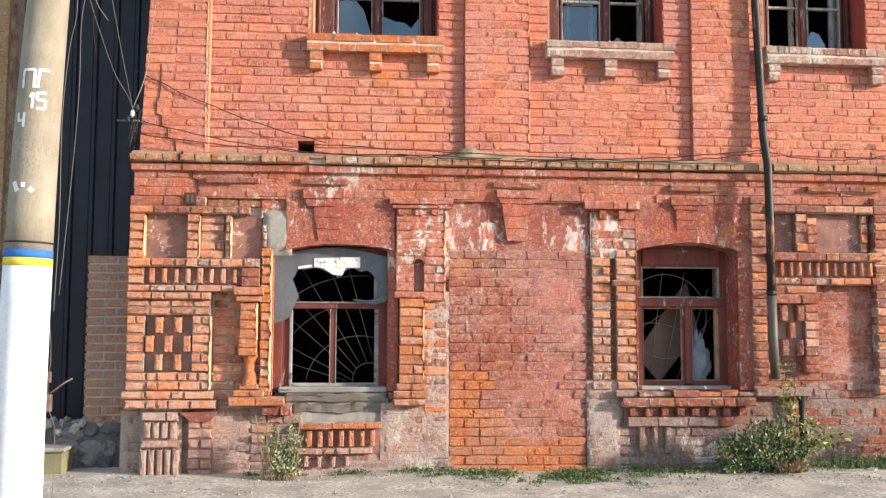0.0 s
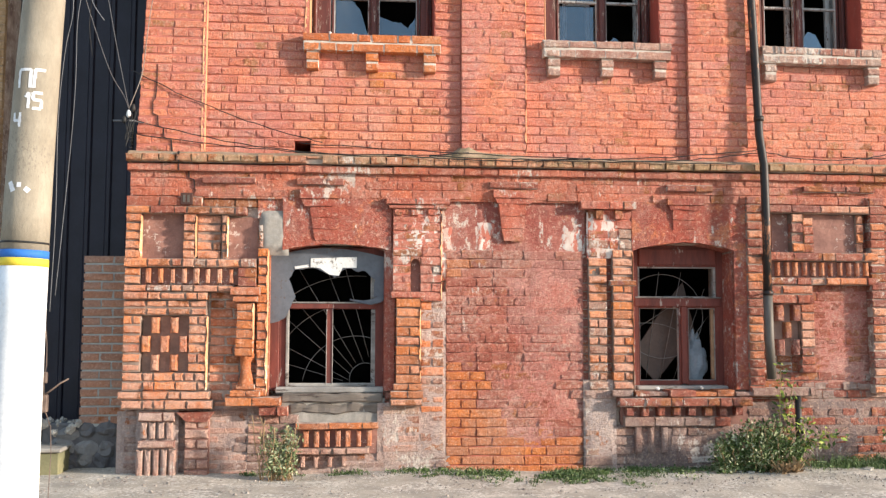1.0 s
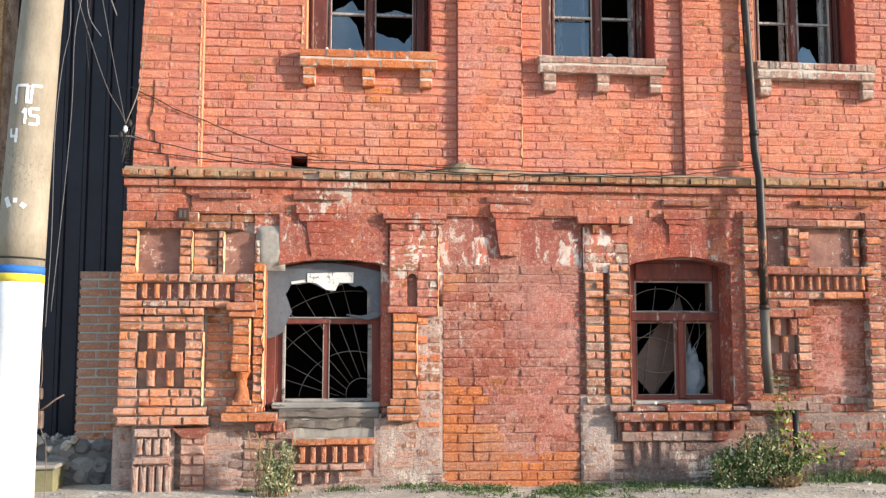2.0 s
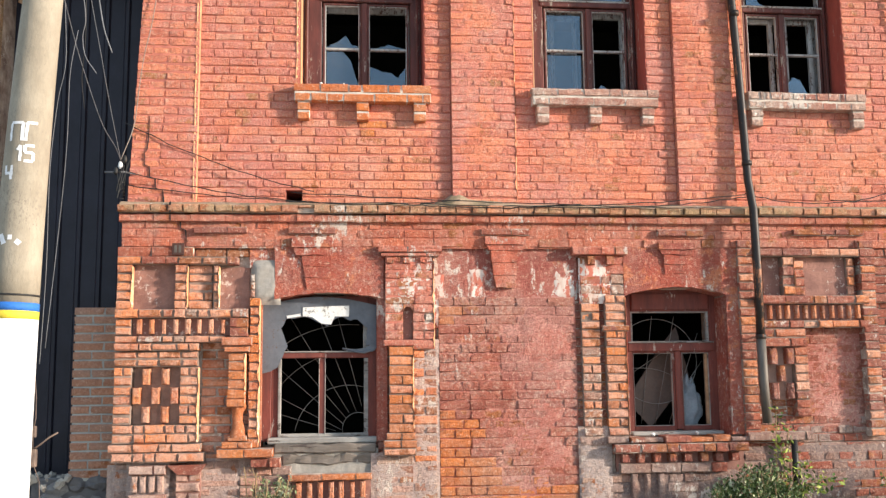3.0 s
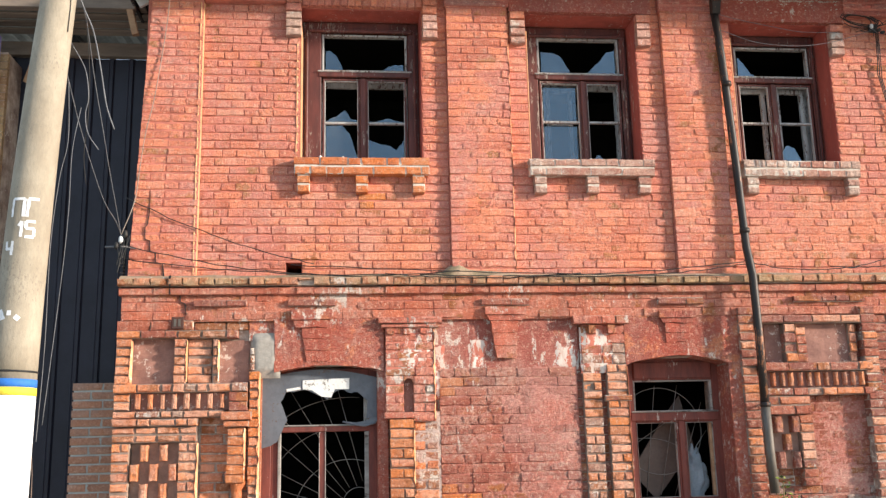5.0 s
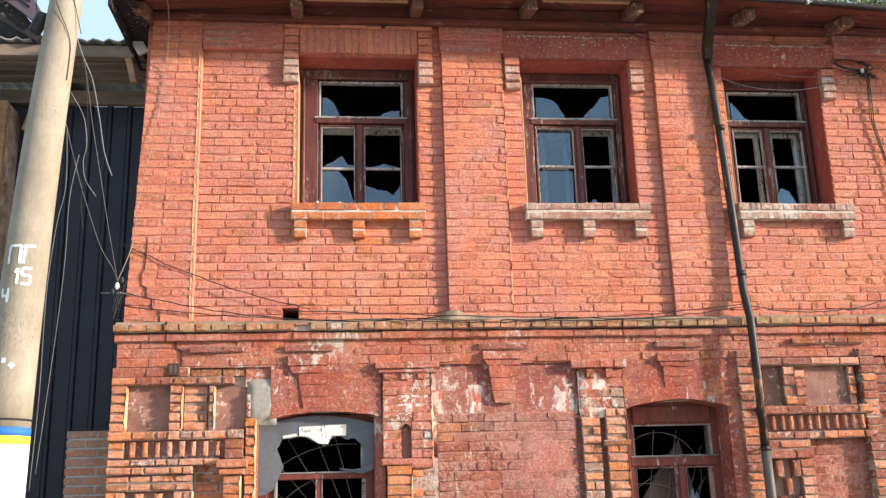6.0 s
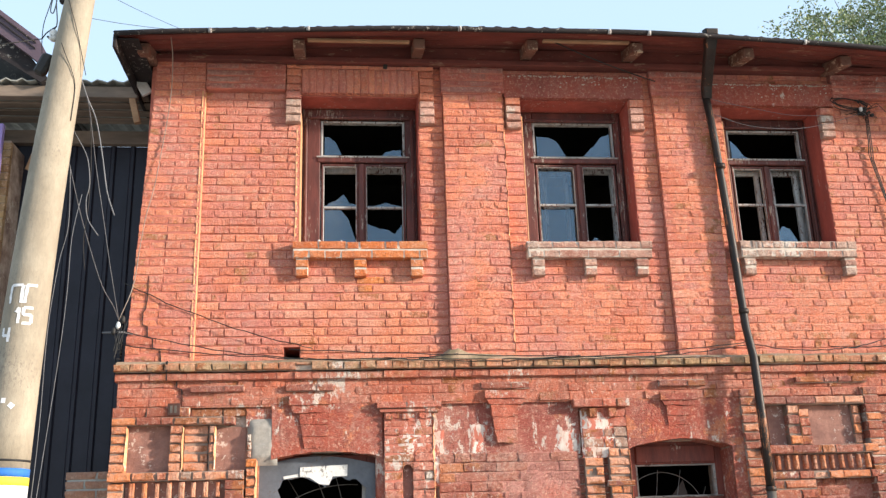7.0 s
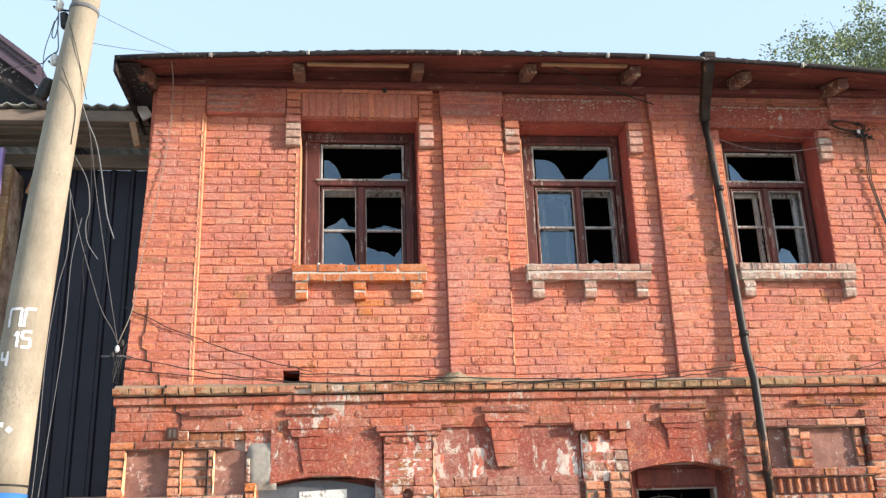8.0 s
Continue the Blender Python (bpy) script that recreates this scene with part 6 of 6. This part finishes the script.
boxed("clamp", (-1.958, -1.922, -1.92, -1.88, 0.67, 0.78), M_COPPER, earth, "rusty clamp", 0.006)
boxed("clamp", (-1.955, -1.93, -1.915, -1.885, 0.85, 0.92), M_COPPER, earth, "rusty clamp", 0.005)
for pts in ([(-1.93, 4.86), (-1.86, 4.642), (-1.825, 4.482), (-1.785, 4.30)], [(-1.94, 4.50), (-1.90, 4.397), (-1.86, 4.298), (-1.84, 4.186), (-1.85, 3.95)]):
    wire("pole_wire", [(a, PY - math.sqrt(max(PR(z) ** 2 - (a - PX(z)) ** 2, 0.0004)) - 0.012, z) for a, z in pts], 0.003, M_WIRE, "thin wire curling round the pole")
wire("overhead_wire", sag((PX(5.05), PY, 5.05), (-1.45, -0.6, 5.50), 0.015), 0.002, M_WIRE, "thin overhead wire to the eave")
wire("overhead_wire", sag((PX(4.75), PY, 4.78), (-1.40, -0.6, 5.49), 0.02), 0.002, M_WIRE, "thin overhead wire to the eave")
wire("overhead_wire", sag((-2.11, PY, 4.59), (-6.5, -2.4, 4.45), 0.25), 0.004, M_WIRE, "thin overhead wire along the street")
wire("overhead_wire", sag((-2.06, PY, 5.10), (-7, -3, 5.2), 0.12), 0.004, M_WIRE, "thin overhead wire along the street")
wire("overhead_wire", [(-2.049, PY, 5.04), (-2.03, PY - 0.02, 4.90), (-2.05, PY, 4.80), (-2.072, PY, 4.81), (-2.066, PY, 4.90), (-2.045, PY, 4.97)], 0.0042, M_WIREGREY, "looped pale wire at the pole head")
wire("overhead_wire", [(-2.045, PY, 4.98), (-2.03, PY - 0.02, 4.85), (-2.02, PY, 4.72), (-2.035, PY, 4.66)], 0.0045, M_WIREGREY, "pale wire between the insulators")
wire("overhead_wire", [(-2.066, PY, 4.93), (-2.085, PY, 4.83), (-2.108, PY, 4.71), (-2.11, PY, 4.59), (-2.10, PY, 4.48)], 0.003, M_WIRE, "thin wire at the pole head")
wire("overhead_wire", [(-2.11, PY, 4.59), (-2.08, PY, 4.64), (-2.02, PY, 4.69)], 0.0045, M_WIRE, "short dark wire at the insulator")
wire("eave_wire", [(-1.54, -0.60, 5.50), (-1.55, -0.35, 5.32), (-1.61, -0.080, 5.0), (-1.69, -0.085, 4.28), (-1.75, -0.10, 3.94), (-1.78, -0.12, 3.64), (-1.81, -0.14, 3.30), INS], 0.0042, M_WIREPALE, "pale wire down the corner of the house")
ins = tagged(new("wall_bracket"), "small iron wall bracket with insulators and wires", "bracket")
tube("arm", [(-2.03, -0.16, 2.90), (-1.86, -0.12, 2.91), (-1.80, -0.04, 2.91)], 0.008, M_WIREGREY, ins)
for k in range(3):
    turned("insulator", -1.94 + 0.035 * k, -0.15, [(2.88 + 0.05 * k, 0.008), (2.90 + 0.05 * k, 0.02), (2.93 + 0.05 * k, 0.016), (2.945 + 0.05 * k, 0.008)], M_PAPER if k % 2 else M_WIRE, ins)
for k in range(6):
    tube("wire_end", [(-1.93 + 0.02 * k, -0.16, 2.9 + 0.02 * k), (-1.90 + 0.03 * math.sin(k * 2), -0.18, 2.78 - 0.02 * k), (-1.87, -0.13, 2.83 - 0.03 * k)], 0.004, M_WIRE, ins, sides=5)
# cables along the ledge
cab = ((-1.90, 2.93, 0.95, 2.70, 0.14, -0.12), (-1.88, 2.80, 0.5, 2.66, 0.05, -0.15), (0.3, 2.665, 2.0, 2.66, 0.04, -0.16), (0.6, 2.66, 3.5, 2.76, 0.06, -0.15), (1.6, 2.64, 3.52, 2.74, 0.05, -0.16), (3.5, 2.77, 4.9, 2.80, 0.10, -0.14), (4.3, 2.72, 5.3, 2.84, 0.06, -0.14), (-0.5, 2.74, 3.3, 2.63, 0.02, -0.165), (-1.9, 3.35, -0.3, 2.77, 0.06, -0.062))
for a, za, b, zb, d, yy in cab:
    wire("ledge_cable", sag((a, yy, za), (b, yy, zb), d, 22, 0.006), 0.0042, M_WIRE, "black cable sagging along the brick ledge")
# cable knot high on the wall
knot = tagged(new("cable_knot"), "black junction with a coil of cables on the wall", "junction box")
boxed("box", (5.01, 5.09, -0.07, -0.005, 5.04, 5.12), M_WIRE, knot, bevel=0.02)
r = random.Random(88)
for k in range(6):
    a, b, cx, cz = r.uniform(0.15, 0.22), r.uniform(0.035, 0.075), 4.90 + r.uniform(-0.03, 0.04), 5.165 + r.uniform(-0.02, 0.02)
    tube("coil", [(cx + a * math.cos(j * 0.45 + k), -0.04 - 0.006 * k, cz - 0.15 * (cx + a * math.cos(j * 0.45 + k) - 4.9) + b * math.sin(j * 0.45 + k)) for j in range(15)], 0.0042, M_WIRE, knot, sides=6)
for k in range(5):
    tube("wire_tail", [(5.05, -0.07, 5.07), (5.05 + r.uniform(-0.15, 0.16), -0.09, 5.07 + r.uniform(-0.08, 0.08)), (5.05 + r.uniform(-0.2, 0.25), -0.06, 5.05 + r.uniform(-0.12, 0.08))], 0.0035, M_WIREGREY if k == 2 else M_WIRE, knot, sides=5)
for k in range(4):
    bm = bmesh.new()
    box(bm, -0.014, 0.014, -0.014, 0.014, -0.022, 0.022, 0.006)
    nut = part("clamp", bm, M_PAPER if k == 0 else M_WIRE, knot, "small wire clamp")
    nut.matrix_world = pose(5.02 + 0.035 * k, -0.075, 5.085 - 0.02 * k, 0, 25 * k, 10)
for k in range(3):
    tube("drop_cable", [(5.065 + 0.012 * k, -0.06, 5.05), (5.07 + 0.015 * k, -0.03, 4.78), (5.05 + 0.02 * k, -0.03, 4.62 - 0.03 * k), (5.11 + 0.012 * k, -0.03, 4.30), (5.17 + 0.01 * k, -0.03, 4.0), (5.2, -0.03, 3.5)], 0.0045, M_WIRE, knot, sides=6)
wire("eave_wire", [(3.46, -0.10, 5.17), (3.63, -0.09, 5.126), (4.0, -0.08, 5.057), (4.30, -0.08, 5.008), (4.66, -0.075, 5.012)], 0.0024, M_WIREGREY, "thin wire slung across the window head")
wire("eave_wire", [(3.49, -0.10, 5.0), (3.835, -0.09, 4.887), (4.23, -0.085, 4.86), (4.52, -0.08, 4.895), (4.81, -0.075, 4.972), (5.05, -0.07, 5.06)], 0.0022, M_WIREGREY, "thin wire slung across the window head")
wire("eave_wire", sag((1.9, -0.42, 5.56), (2.95, -0.11, 5.33), 0.02), 0.006, M_WIRE, "dark cable under the eave")

# small plate on the corner bay, its figures as plain bars
plate = tagged(new("plate"), "small rusty plate with worn marks on the wall", "plate")
boxed("plate_body", (-1.475, -1.375, -0.104, -0.085, 2.215, 2.315), M_RUST, plate, bevel=0.004)
for k in range(2):
    boxed("mark", (-1.455 + 0.035 * k, -1.435 + 0.035 * k, -0.107, -0.103, 2.235, 2.295), M_PIPEGREY, plate, bevel=0)
# vent hole lining and loose bits on the sills
for a, z, yy in ((-0.25, 3.725, -0.04), (-0.05, 3.724, -0.02), (0.10, 3.726, 0.02), (2.2, 3.73, 0.0), (2.05, 3.728, 0.03), (3.0, 0.672, -0.05), (2.6, 0.668, -0.06)):
    bm = bmesh.new()
    stone(bm, (a, yy, z + 0.006), 0.017, a * 3 + z)
    tagged(part("debris", bm, M_PAPER), "small lump of fallen plaster on the sill", "debris", "sill debris")
tagged(tube("rod", [(3.845, -0.10, 0.03), (3.85, -0.09, 0.62)], 0.028, M_PIPE), "short dark iron pipe stump against the wall", "pipe stump")
lamp = tagged(new("lamp_stub"), "tiny dark fitting on the frieze board", "fitting")
boxed("stub", (0.33, 0.37, -0.15, -0.11, 5.40, 5.44), M_WIRE, lamp, bevel=0.008)
# stepped crack through the corner, the ledge and the courses below
def crack(pts, y0, y1, wall, seed):
    r = random.Random(seed)
    q = [(x, z, r.uniform(0.2, 0.7) * w) for x, z, w in pts]
    a = [(x - w, z - w * 0.7) for x, z, w in q]
    b = [(x + w, z + w * 0.7) for x, z, w in q]
    prism("crack", a + b[::-1], y0, y1, M_WIRE, wall, "dark stepped crack")


crack([(-1.70, 3.42, 0.003), (-1.705, 3.20, 0.005), (-1.715, 3.12, 0.005), (-1.735, 3.09, 0.005), (-1.73, 2.99, 0.006), (-1.69, 2.975, 0.006), (-1.685, 2.885, 0.007), (-1.64, 2.87, 0.007), (-1.635, 2.79, 0.008), (-1.575, 2.775, 0.010), (-1.565, 2.67, 0.010)], PIL - 0.0055, PIL + 0.004, wall_up, 1)
crack([(-1.495, 2.655, 0.011), (-1.49, 2.575, 0.013)], -0.152, -0.12, wall_low, 2)
crack([(-1.50, 2.565, 0.010), (-1.495, 2.505, 0.010)], -0.107, -0.09, wall_low, 3)
crack([(-1.42, 2.50, 0.012), (-1.415, 2.445, 0.010), (-1.375, 2.43, 0.009), (-1.37, 2.37, 0.007), (-1.355, 2.33, 0.005)], -0.071, -0.055, wall_low, 4)

# ---- plants
def leaf_cloud(name, spots, size, mat, parent, seed, up=0.3, shape=0.45):
    """Many small leaves, two triangles each with a fold, at the given spots."""
    r = random.Random(seed)
    V, F = [], []
    for p in spots:
        d = Vector((r.uniform(-1, 1), r.uniform(-1, 1), r.uniform(-0.6, 1) + up)).normalized()
        s = d.cross(Vector((r.uniform(-1, 1), r.uniform(-1, 1), r.uniform(-1, 1)))).normalized()
        L = size * r.uniform(0.6, 1.3)
        n = len(V)
        q = Vector(p)
        V += [q, q + d * L * 0.5 + s * L * shape * 0.5, q + d * L, q + d * L * 0.5 - s * L * shape * 0.5 + d.cross(s) * L * 0.08]
        F += [(n, n + 1, n + 2), (n, n + 2, n + 3)]
    return mesh_ob(name, [tuple(v) for v in V], F, mat, parent)


def shrub(name, x, y, w, h, stems, leaves, size, mats, label, seed, lean=0.0):
    r = random.Random(seed)
    ob = tagged(new(name), label, "shrub")
    ob.location = (0, 0, 0)
    spots = []
    for i in range(stems):
        a = r.uniform(0, 2 * math.pi)
        bx, by = x + r.uniform(-0.25, 0.25) * w, y + r.uniform(-0.05, 0.05)
        hh = h * r.uniform(0.5, 1.05)
        out = r.uniform(0.1, 0.55) * w
        pts = []
        for k in range(7):
            f = k / 6
            pts.append((bx + out * math.cos(a) * f ** 1.3 + r.uniform(-0.012, 0.012) + lean * f, by + min(0.10, out * 0.5 * math.sin(a)) * f - 0.04 * f, -0.03 + hh * f))
        tube("stem", pts, 0.004, mats[-1], ob, sides=5)
        for k in range(leaves):
            f = r.uniform(0.12, 1.0)
            j = min(5, int(f * 6))
            p = Vector(pts[j]).lerp(Vector(pts[j + 1]), f * 6 - j)
            spots.append(p + Vector((r.gauss(0, 0.025), r.gauss(0, 0.02), r.gauss(0, 0.015))))
    r.shuffle(spots)
    n = len(mats) - 1
    for i in range(n):
        leaf_cloud("foliage", spots[i::n], size, mats[i], ob, seed + i)
    return ob


shrub("shrub", -0.60, -0.30, 0.34, 0.42, 26, 55, 0.032, (M_LEAFGREY, M_LEAFGREY, M_LEAFPALE, M_DRY), "dusty grey-green weed with dry stalks at the wall", 3)
shrub("dry_weed", -0.72, -0.28, 0.2, 0.50, 7, 8, 0.03, (M_DRY, M_DRY), "dry bare stalks among the weeds", 5)
shrub("shrub", 3.13, -0.35, 0.34, 0.33, 40, 95, 0.037, (M_LEAF, M_LEAFGREY, M_LEAF, M_LEAFPALE, M_DRY), "dense green weed with pale leaf tips at the wall foot", 11)
shrub("shrub", 3.38, -0.36, 0.40, 0.44, 44, 100, 0.037, (M_LEAF, M_LEAFGREY, M_LEAF, M_LEAFPALE, M_DRY), "dense green weed with pale leaf tips at the wall foot", 12)
shrub("shrub", 3.62, -0.32, 0.32, 0.30, 26, 80, 0.037, (M_LEAF, M_LEAFGREY, M_LEAF, M_DRY), "dense green weed at the wall foot", 13)
shrub("dry_weed", 3.56, -0.42, 0.35, 0.14, 26, 6, 0.05, (M_DRY, M_DRY), "tuft of dry straw before the weeds", 15)
vine = tagged(new("sapling"), "young sapling with bright yellow-green leaves by the downpipe", "sapling")
r = random.Random(21)
spots = []
for k, (bx, tx, tz) in enumerate(((3.58, 3.60, 0.86), (3.60, 3.70, 0.70), (3.60, 3.85, 0.42), (3.62, 4.10, 0.30), (3.62, 3.95, 0.22))):
    pts = [Vector((bx, -0.26, 0.0)).lerp(Vector((tx, -0.30, tz)), f / 8) + Vector((0, 0, 0.10 * math.sin(math.pi * f / 8) if k > 1 else 0)) for f in range(9)]
    tube("stem", pts, 0.005, M_DRY, vine, sides=5)
    for p in pts[2:]:
        for i in range(11):
            spots.append(p + Vector((r.gauss(0, 0.03), r.gauss(0, 0.03), r.gauss(0, 0.025))))
leaf_cloud("foliage", spots[::2], 0.055, M_LEAFYELLOW, vine, 31, -0.5)
leaf_cloud("foliage", spots[1::2], 0.05, M_LEAF, vine, 32, -0.4)
shrub("shrub", 4.75, -0.22, 0.3, 0.42, 12, 30, 0.045, (M_LEAF, M_LEAFYELLOW, M_DRY), "green weed at the wall foot", 41)

# low weeds and grass in clumps along the wall
r = random.Random(51)


def ground_z(x, y):
    return 0.03 * noise.noise((x * 0.9, y * 0.9, 0)) + 0.012 * noise.noise((x * 4, y * 4, 3)) - 0.012


V, F, low = [], [], []
for i in range(1150):
    u = r.random()
    if u < 0.50:
        cx, cy = r.gauss(1.65, 0.45), -0.10 - abs(r.gauss(0, 0.27))
    elif u < 0.80:
        cx, cy = r.uniform(2.2, 5.2), -0.06 - abs(r.gauss(0, 0.13))
    elif u < 0.9:
        cx, cy = r.uniform(3.7, 5.2), -0.08 - abs(r.gauss(0, 0.12))
    else:
        cx, cy = r.uniform(-0.9, 0.8), -0.07 - abs(r.gauss(0, 0.05))
    if noise.noise((cx * 2.6, cy * 2.6, 7)) + r.uniform(-0.25, 0.25) < -0.08:
        continue
    spread = r.uniform(0.015, 0.06)
    tall = r.uniform(0.012, 0.045) * (3.0 if cx > 3.75 else 1.0)
    for k in range(r.randint(8, 34)):
        x, y = cx + r.gauss(0, spread), min(-0.03, cy + r.gauss(0, spread * 0.7))
        g = ground_z(x, y)
        if r.random() < 0.5:
            low.append(Vector((x, y, g + r.uniform(0.002, tall * 0.8))))
            continue
        n = len(V)
        b = r.uniform(0.0015, 0.004)
        V += [(x - b, y, g), (x + b, y + r.uniform(-b, b), g), (x + r.uniform(-0.03, 0.03), y + r.uniform(-0.03, 0.03), g + tall * r.uniform(0.4, 1.2))]
        F.append((n, n + 1, n + 2))
tagged(mesh_ob("grass", V, F, M_LEAF), "sparse low green grass along the wall foot", "grass", kind="stuff")
tagged(leaf_cloud("ground_weed", low[::2], 0.022, M_LEAF, None, 55, 0.1, 0.7), "low creeping green weeds on the dusty ground", "weeds", kind="stuff")
tagged(leaf_cloud("ground_weed", low[1::2], 0.020, M_LEAFGREY, None, 56, 0.1, 0.7), "low dusty grey-green weeds on the ground", "weeds", kind="stuff")
# gravel and grit on the ground
V, F = [], []
for i in range(9000):
    x, y = r.uniform(-2.4, 5.4), -0.10 - abs(r.gauss(0, 0.75))
    if noise.noise((x * 1.3, y * 2.2, 4)) + r.uniform(-0.5, 0.5) < 0:
        continue
    s, g = (r.uniform(0.003, 0.009) if r.random() < 0.93 else r.uniform(0.010, 0.020)), ground_z(x, y)
    n = len(V)
    V += [(x + s * math.cos(a) * r.uniform(0.7, 1.4), y + s * math.sin(a), g - 0.001) for a in (0.3, 1.9, 3.3, 4.8)] + [(x + s * 0.3 * math.cos(a), y + s * 0.4 * math.sin(a), g + s * r.uniform(0.5, 0.9)) for a in (0.9, 2.9, 5.0)]
    F += [(n, n + 1, n + 4), (n + 1, n + 2, n + 5, n + 4), (n + 2, n + 3, n + 5), (n + 3, n + 6, n + 5), (n + 3, n, n + 6), (n, n + 4, n + 6), (n + 4, n + 5, n + 6)]
tagged(mesh_ob("gravel", V, F, M_GRIT), "scattered small pale stones and grit on the ground", "gravel", kind="stuff")
for i in range(5):
    bm = bmesh.new()
    a = r.uniform(2.6, 4.6)
    box(bm, -0.07, 0.07, -0.03, 0.03, 0, 0.02, 0.005)
    ob = tagged(part("stone_chip", bm, M_STONEPALE), "flat pale stone lying by the wall", "stone", "loose stones")
    ob.matrix_world = pose(a, -0.32 - 0.1 * i / 5, -0.005, r.uniform(-6, 6), r.uniform(-6, 6), r.uniform(0, 90))

# tree behind the roof
tree = tagged(new("tree"), "tall leafy tree behind the roof", "tree")
tx, ty = 11.3, 8.5
trunk = tube("trunk", [(tx, ty, -0.2), (tx + 0.1, ty, 4), (tx - 0.1, ty + 0.1, 7.6), (tx, ty, 9.6)], 0.2, M_BARK, tree, "", 10, [0.28, 0.22, 0.17, 0.10])
r = random.Random(61)
spots = []
for i in range(46):
    # limb ends spread over an uneven dome
    a, e = r.uniform(0, 2 * math.pi), r.uniform(-0.1, 1.45)
    k = 0.78 + 0.34 * noise.noise((math.cos(a) * 1.7, math.sin(a) * 1.7, e * 2.0)) + r.uniform(-0.12, 0.12)
    p1 = Vector((tx + 2.75 * k * math.cos(a) * math.cos(e), ty + 2.1 * k * math.sin(a) * math.cos(e), 10.2 + 1.85 * k * math.sin(e)))
    p0 = Vector((tx, ty, r.uniform(8.2, 9.5)))
    tube("limb", [p0, p0.lerp(p1, 0.5) + Vector((0, 0, 0.12)), p1], 0.02, M_BARK, trunk, "", 5, [0.035, 0.016, 0.005])
    for q in range(8):
        c = p0.lerp(p1, r.uniform(0.62, 1.06)) + Vector((r.gauss(0, 0.24), r.gauss(0, 0.24), r.gauss(0, 0.18)))
        for j in range(70):
            spots.append(c + Vector((r.gauss(0, 0.12), r.gauss(0, 0.12), r.gauss(0, 0.09))))
leaf_cloud("crown", spots[::3], 0.075, M_TREELEAF, tree, 71, 0.0, 0.5)
leaf_cloud("crown", spots[1::3], 0.075, M_LEAFPALE, tree, 72, 0.0, 0.5)
leaf_cloud("crown", spots[2::3], 0.075, M_LEAFGREY, tree, 73, 0.0, 0.5)

# ---- the bricks themselves
# joint half-width, pillow and roughness by kind
FINISH = {M_FOOT: (0.0060, 0.010, 0.005), M_SILLNEW: (0.0062, 0.006, 0.004), M_SILLPALE: (0.0040, 0.009, 0.006), M_REDPIER: (0.0022, 0.008, 0.007), M_RAW: (0.0066, 0.009, 0.0042), M_PALE: (0.0050, 0.0095, 0.0065), M_UP: (0.0026, 0.0080, 0.0056), M_PINK: (0.0020, 0.006, 0.006), M_PATCH: (0.0020, 0.007, 0.009), M_BAND: (0.0018, 0.006, 0.006), M_HEAD: (0.0045, 0.009, 0.006), M_NEWPAINT: (0.0030, 0.0085, 0.0055), M_NEW: (0.0045, 0.007, 0.004), M_GREY: (0.0042, 0.008, 0.005)}


def finish(mat, i):
    g, c, rough = FINISH.get(mat, (0.0046, 0.0075, 0.006))
    k = random.Random(i * 3 + 1)
    return g * k.uniform(0.55, 1.5), c * k.uniform(0.7, 1.6), rough, (0.9 if mat in (M_RAW, M_PALE, M_FOOT, M_SILLNEW) else 0.35)


def build_bricks(limit=290):
    shared = {}
    joined = {}
    counts = {}
    near = sorted(BRICKS, key=lambda b: abs((b[2] + b[3]) / 2 - 0.2) + 0.3 * abs((b[4] + b[5]) / 2 - (1.3 if b[0] is wall_low else 4.0)))
    for i, (wall, mat, x0, x1, z0, z1, y, depth) in enumerate(near):
        w, h = x1 - x0, z1 - z0
        # courses waver a little; a few lower bricks have spalled or slipped
        wob = 0.007 * noise.noise(((x0 + x1) * 0.45, 0.0, (z0 + z1) * 0.35)) + 0.002 * noise.noise((x0 * 3.1, 4.0, z0 * 3.1))
        z0, z1 = z0 + wob, z1 + wob
        if wall is wall_low:
            y += rng.uniform(-0.005, 0.005) + (rng.uniform(0.004, 0.013) if mat in (M_RAW, M_LOW, M_GREY, M_PALE) and rng.random() < 0.10 else 0.0)
        if counts.get(wall, 0) < limit:
            counts[wall] = counts.get(wall, 0) + 1
            key = (mat.name, round(w / 0.02), round(h / 0.01), round(depth, 2), i % 3)
            if key not in shared:
                me = bpy.data.meshes.new("brick")
                vs, fs = brick_mesh(w, h, depth, i, *finish(mat, i))
                me.from_pydata(vs, [], fs)
                me.materials.append(mat)
                shared[key] = (me, w, h)
            me, mw, mh = shared[key]
            ob = new("brick", me)
            ob.parent = wall
            ob.location = ((x0 + x1) / 2, y, (z0 + z1) / 2)
            ob.scale = (w / mw, 1, h / mh)
            ob.rotation_euler = (0, rng.uniform(-0.005, 0.005), rng.uniform(-0.006, 0.006))
        else:
            vs, fs = brick_mesh(w, h, depth, i, *finish(mat, i))
            V, F = joined.setdefault((wall, mat), ([], []))
            n = len(V)
            cx, cz = (x0 + x1) / 2, (z0 + z1) / 2
            t = rng.uniform(-0.005, 0.005)
            V += [(cx + a + t * c, y + b, cz + c - t * a) for a, b, c in vs]
            F += [tuple(q + n for q in f) for f in fs]
    for (wall, mat), (V, F) in joined.items():
        ob = mesh_ob("brickwork", V, F, mat, wall)
        ob["kind"] = "stuff"


build_bricks()
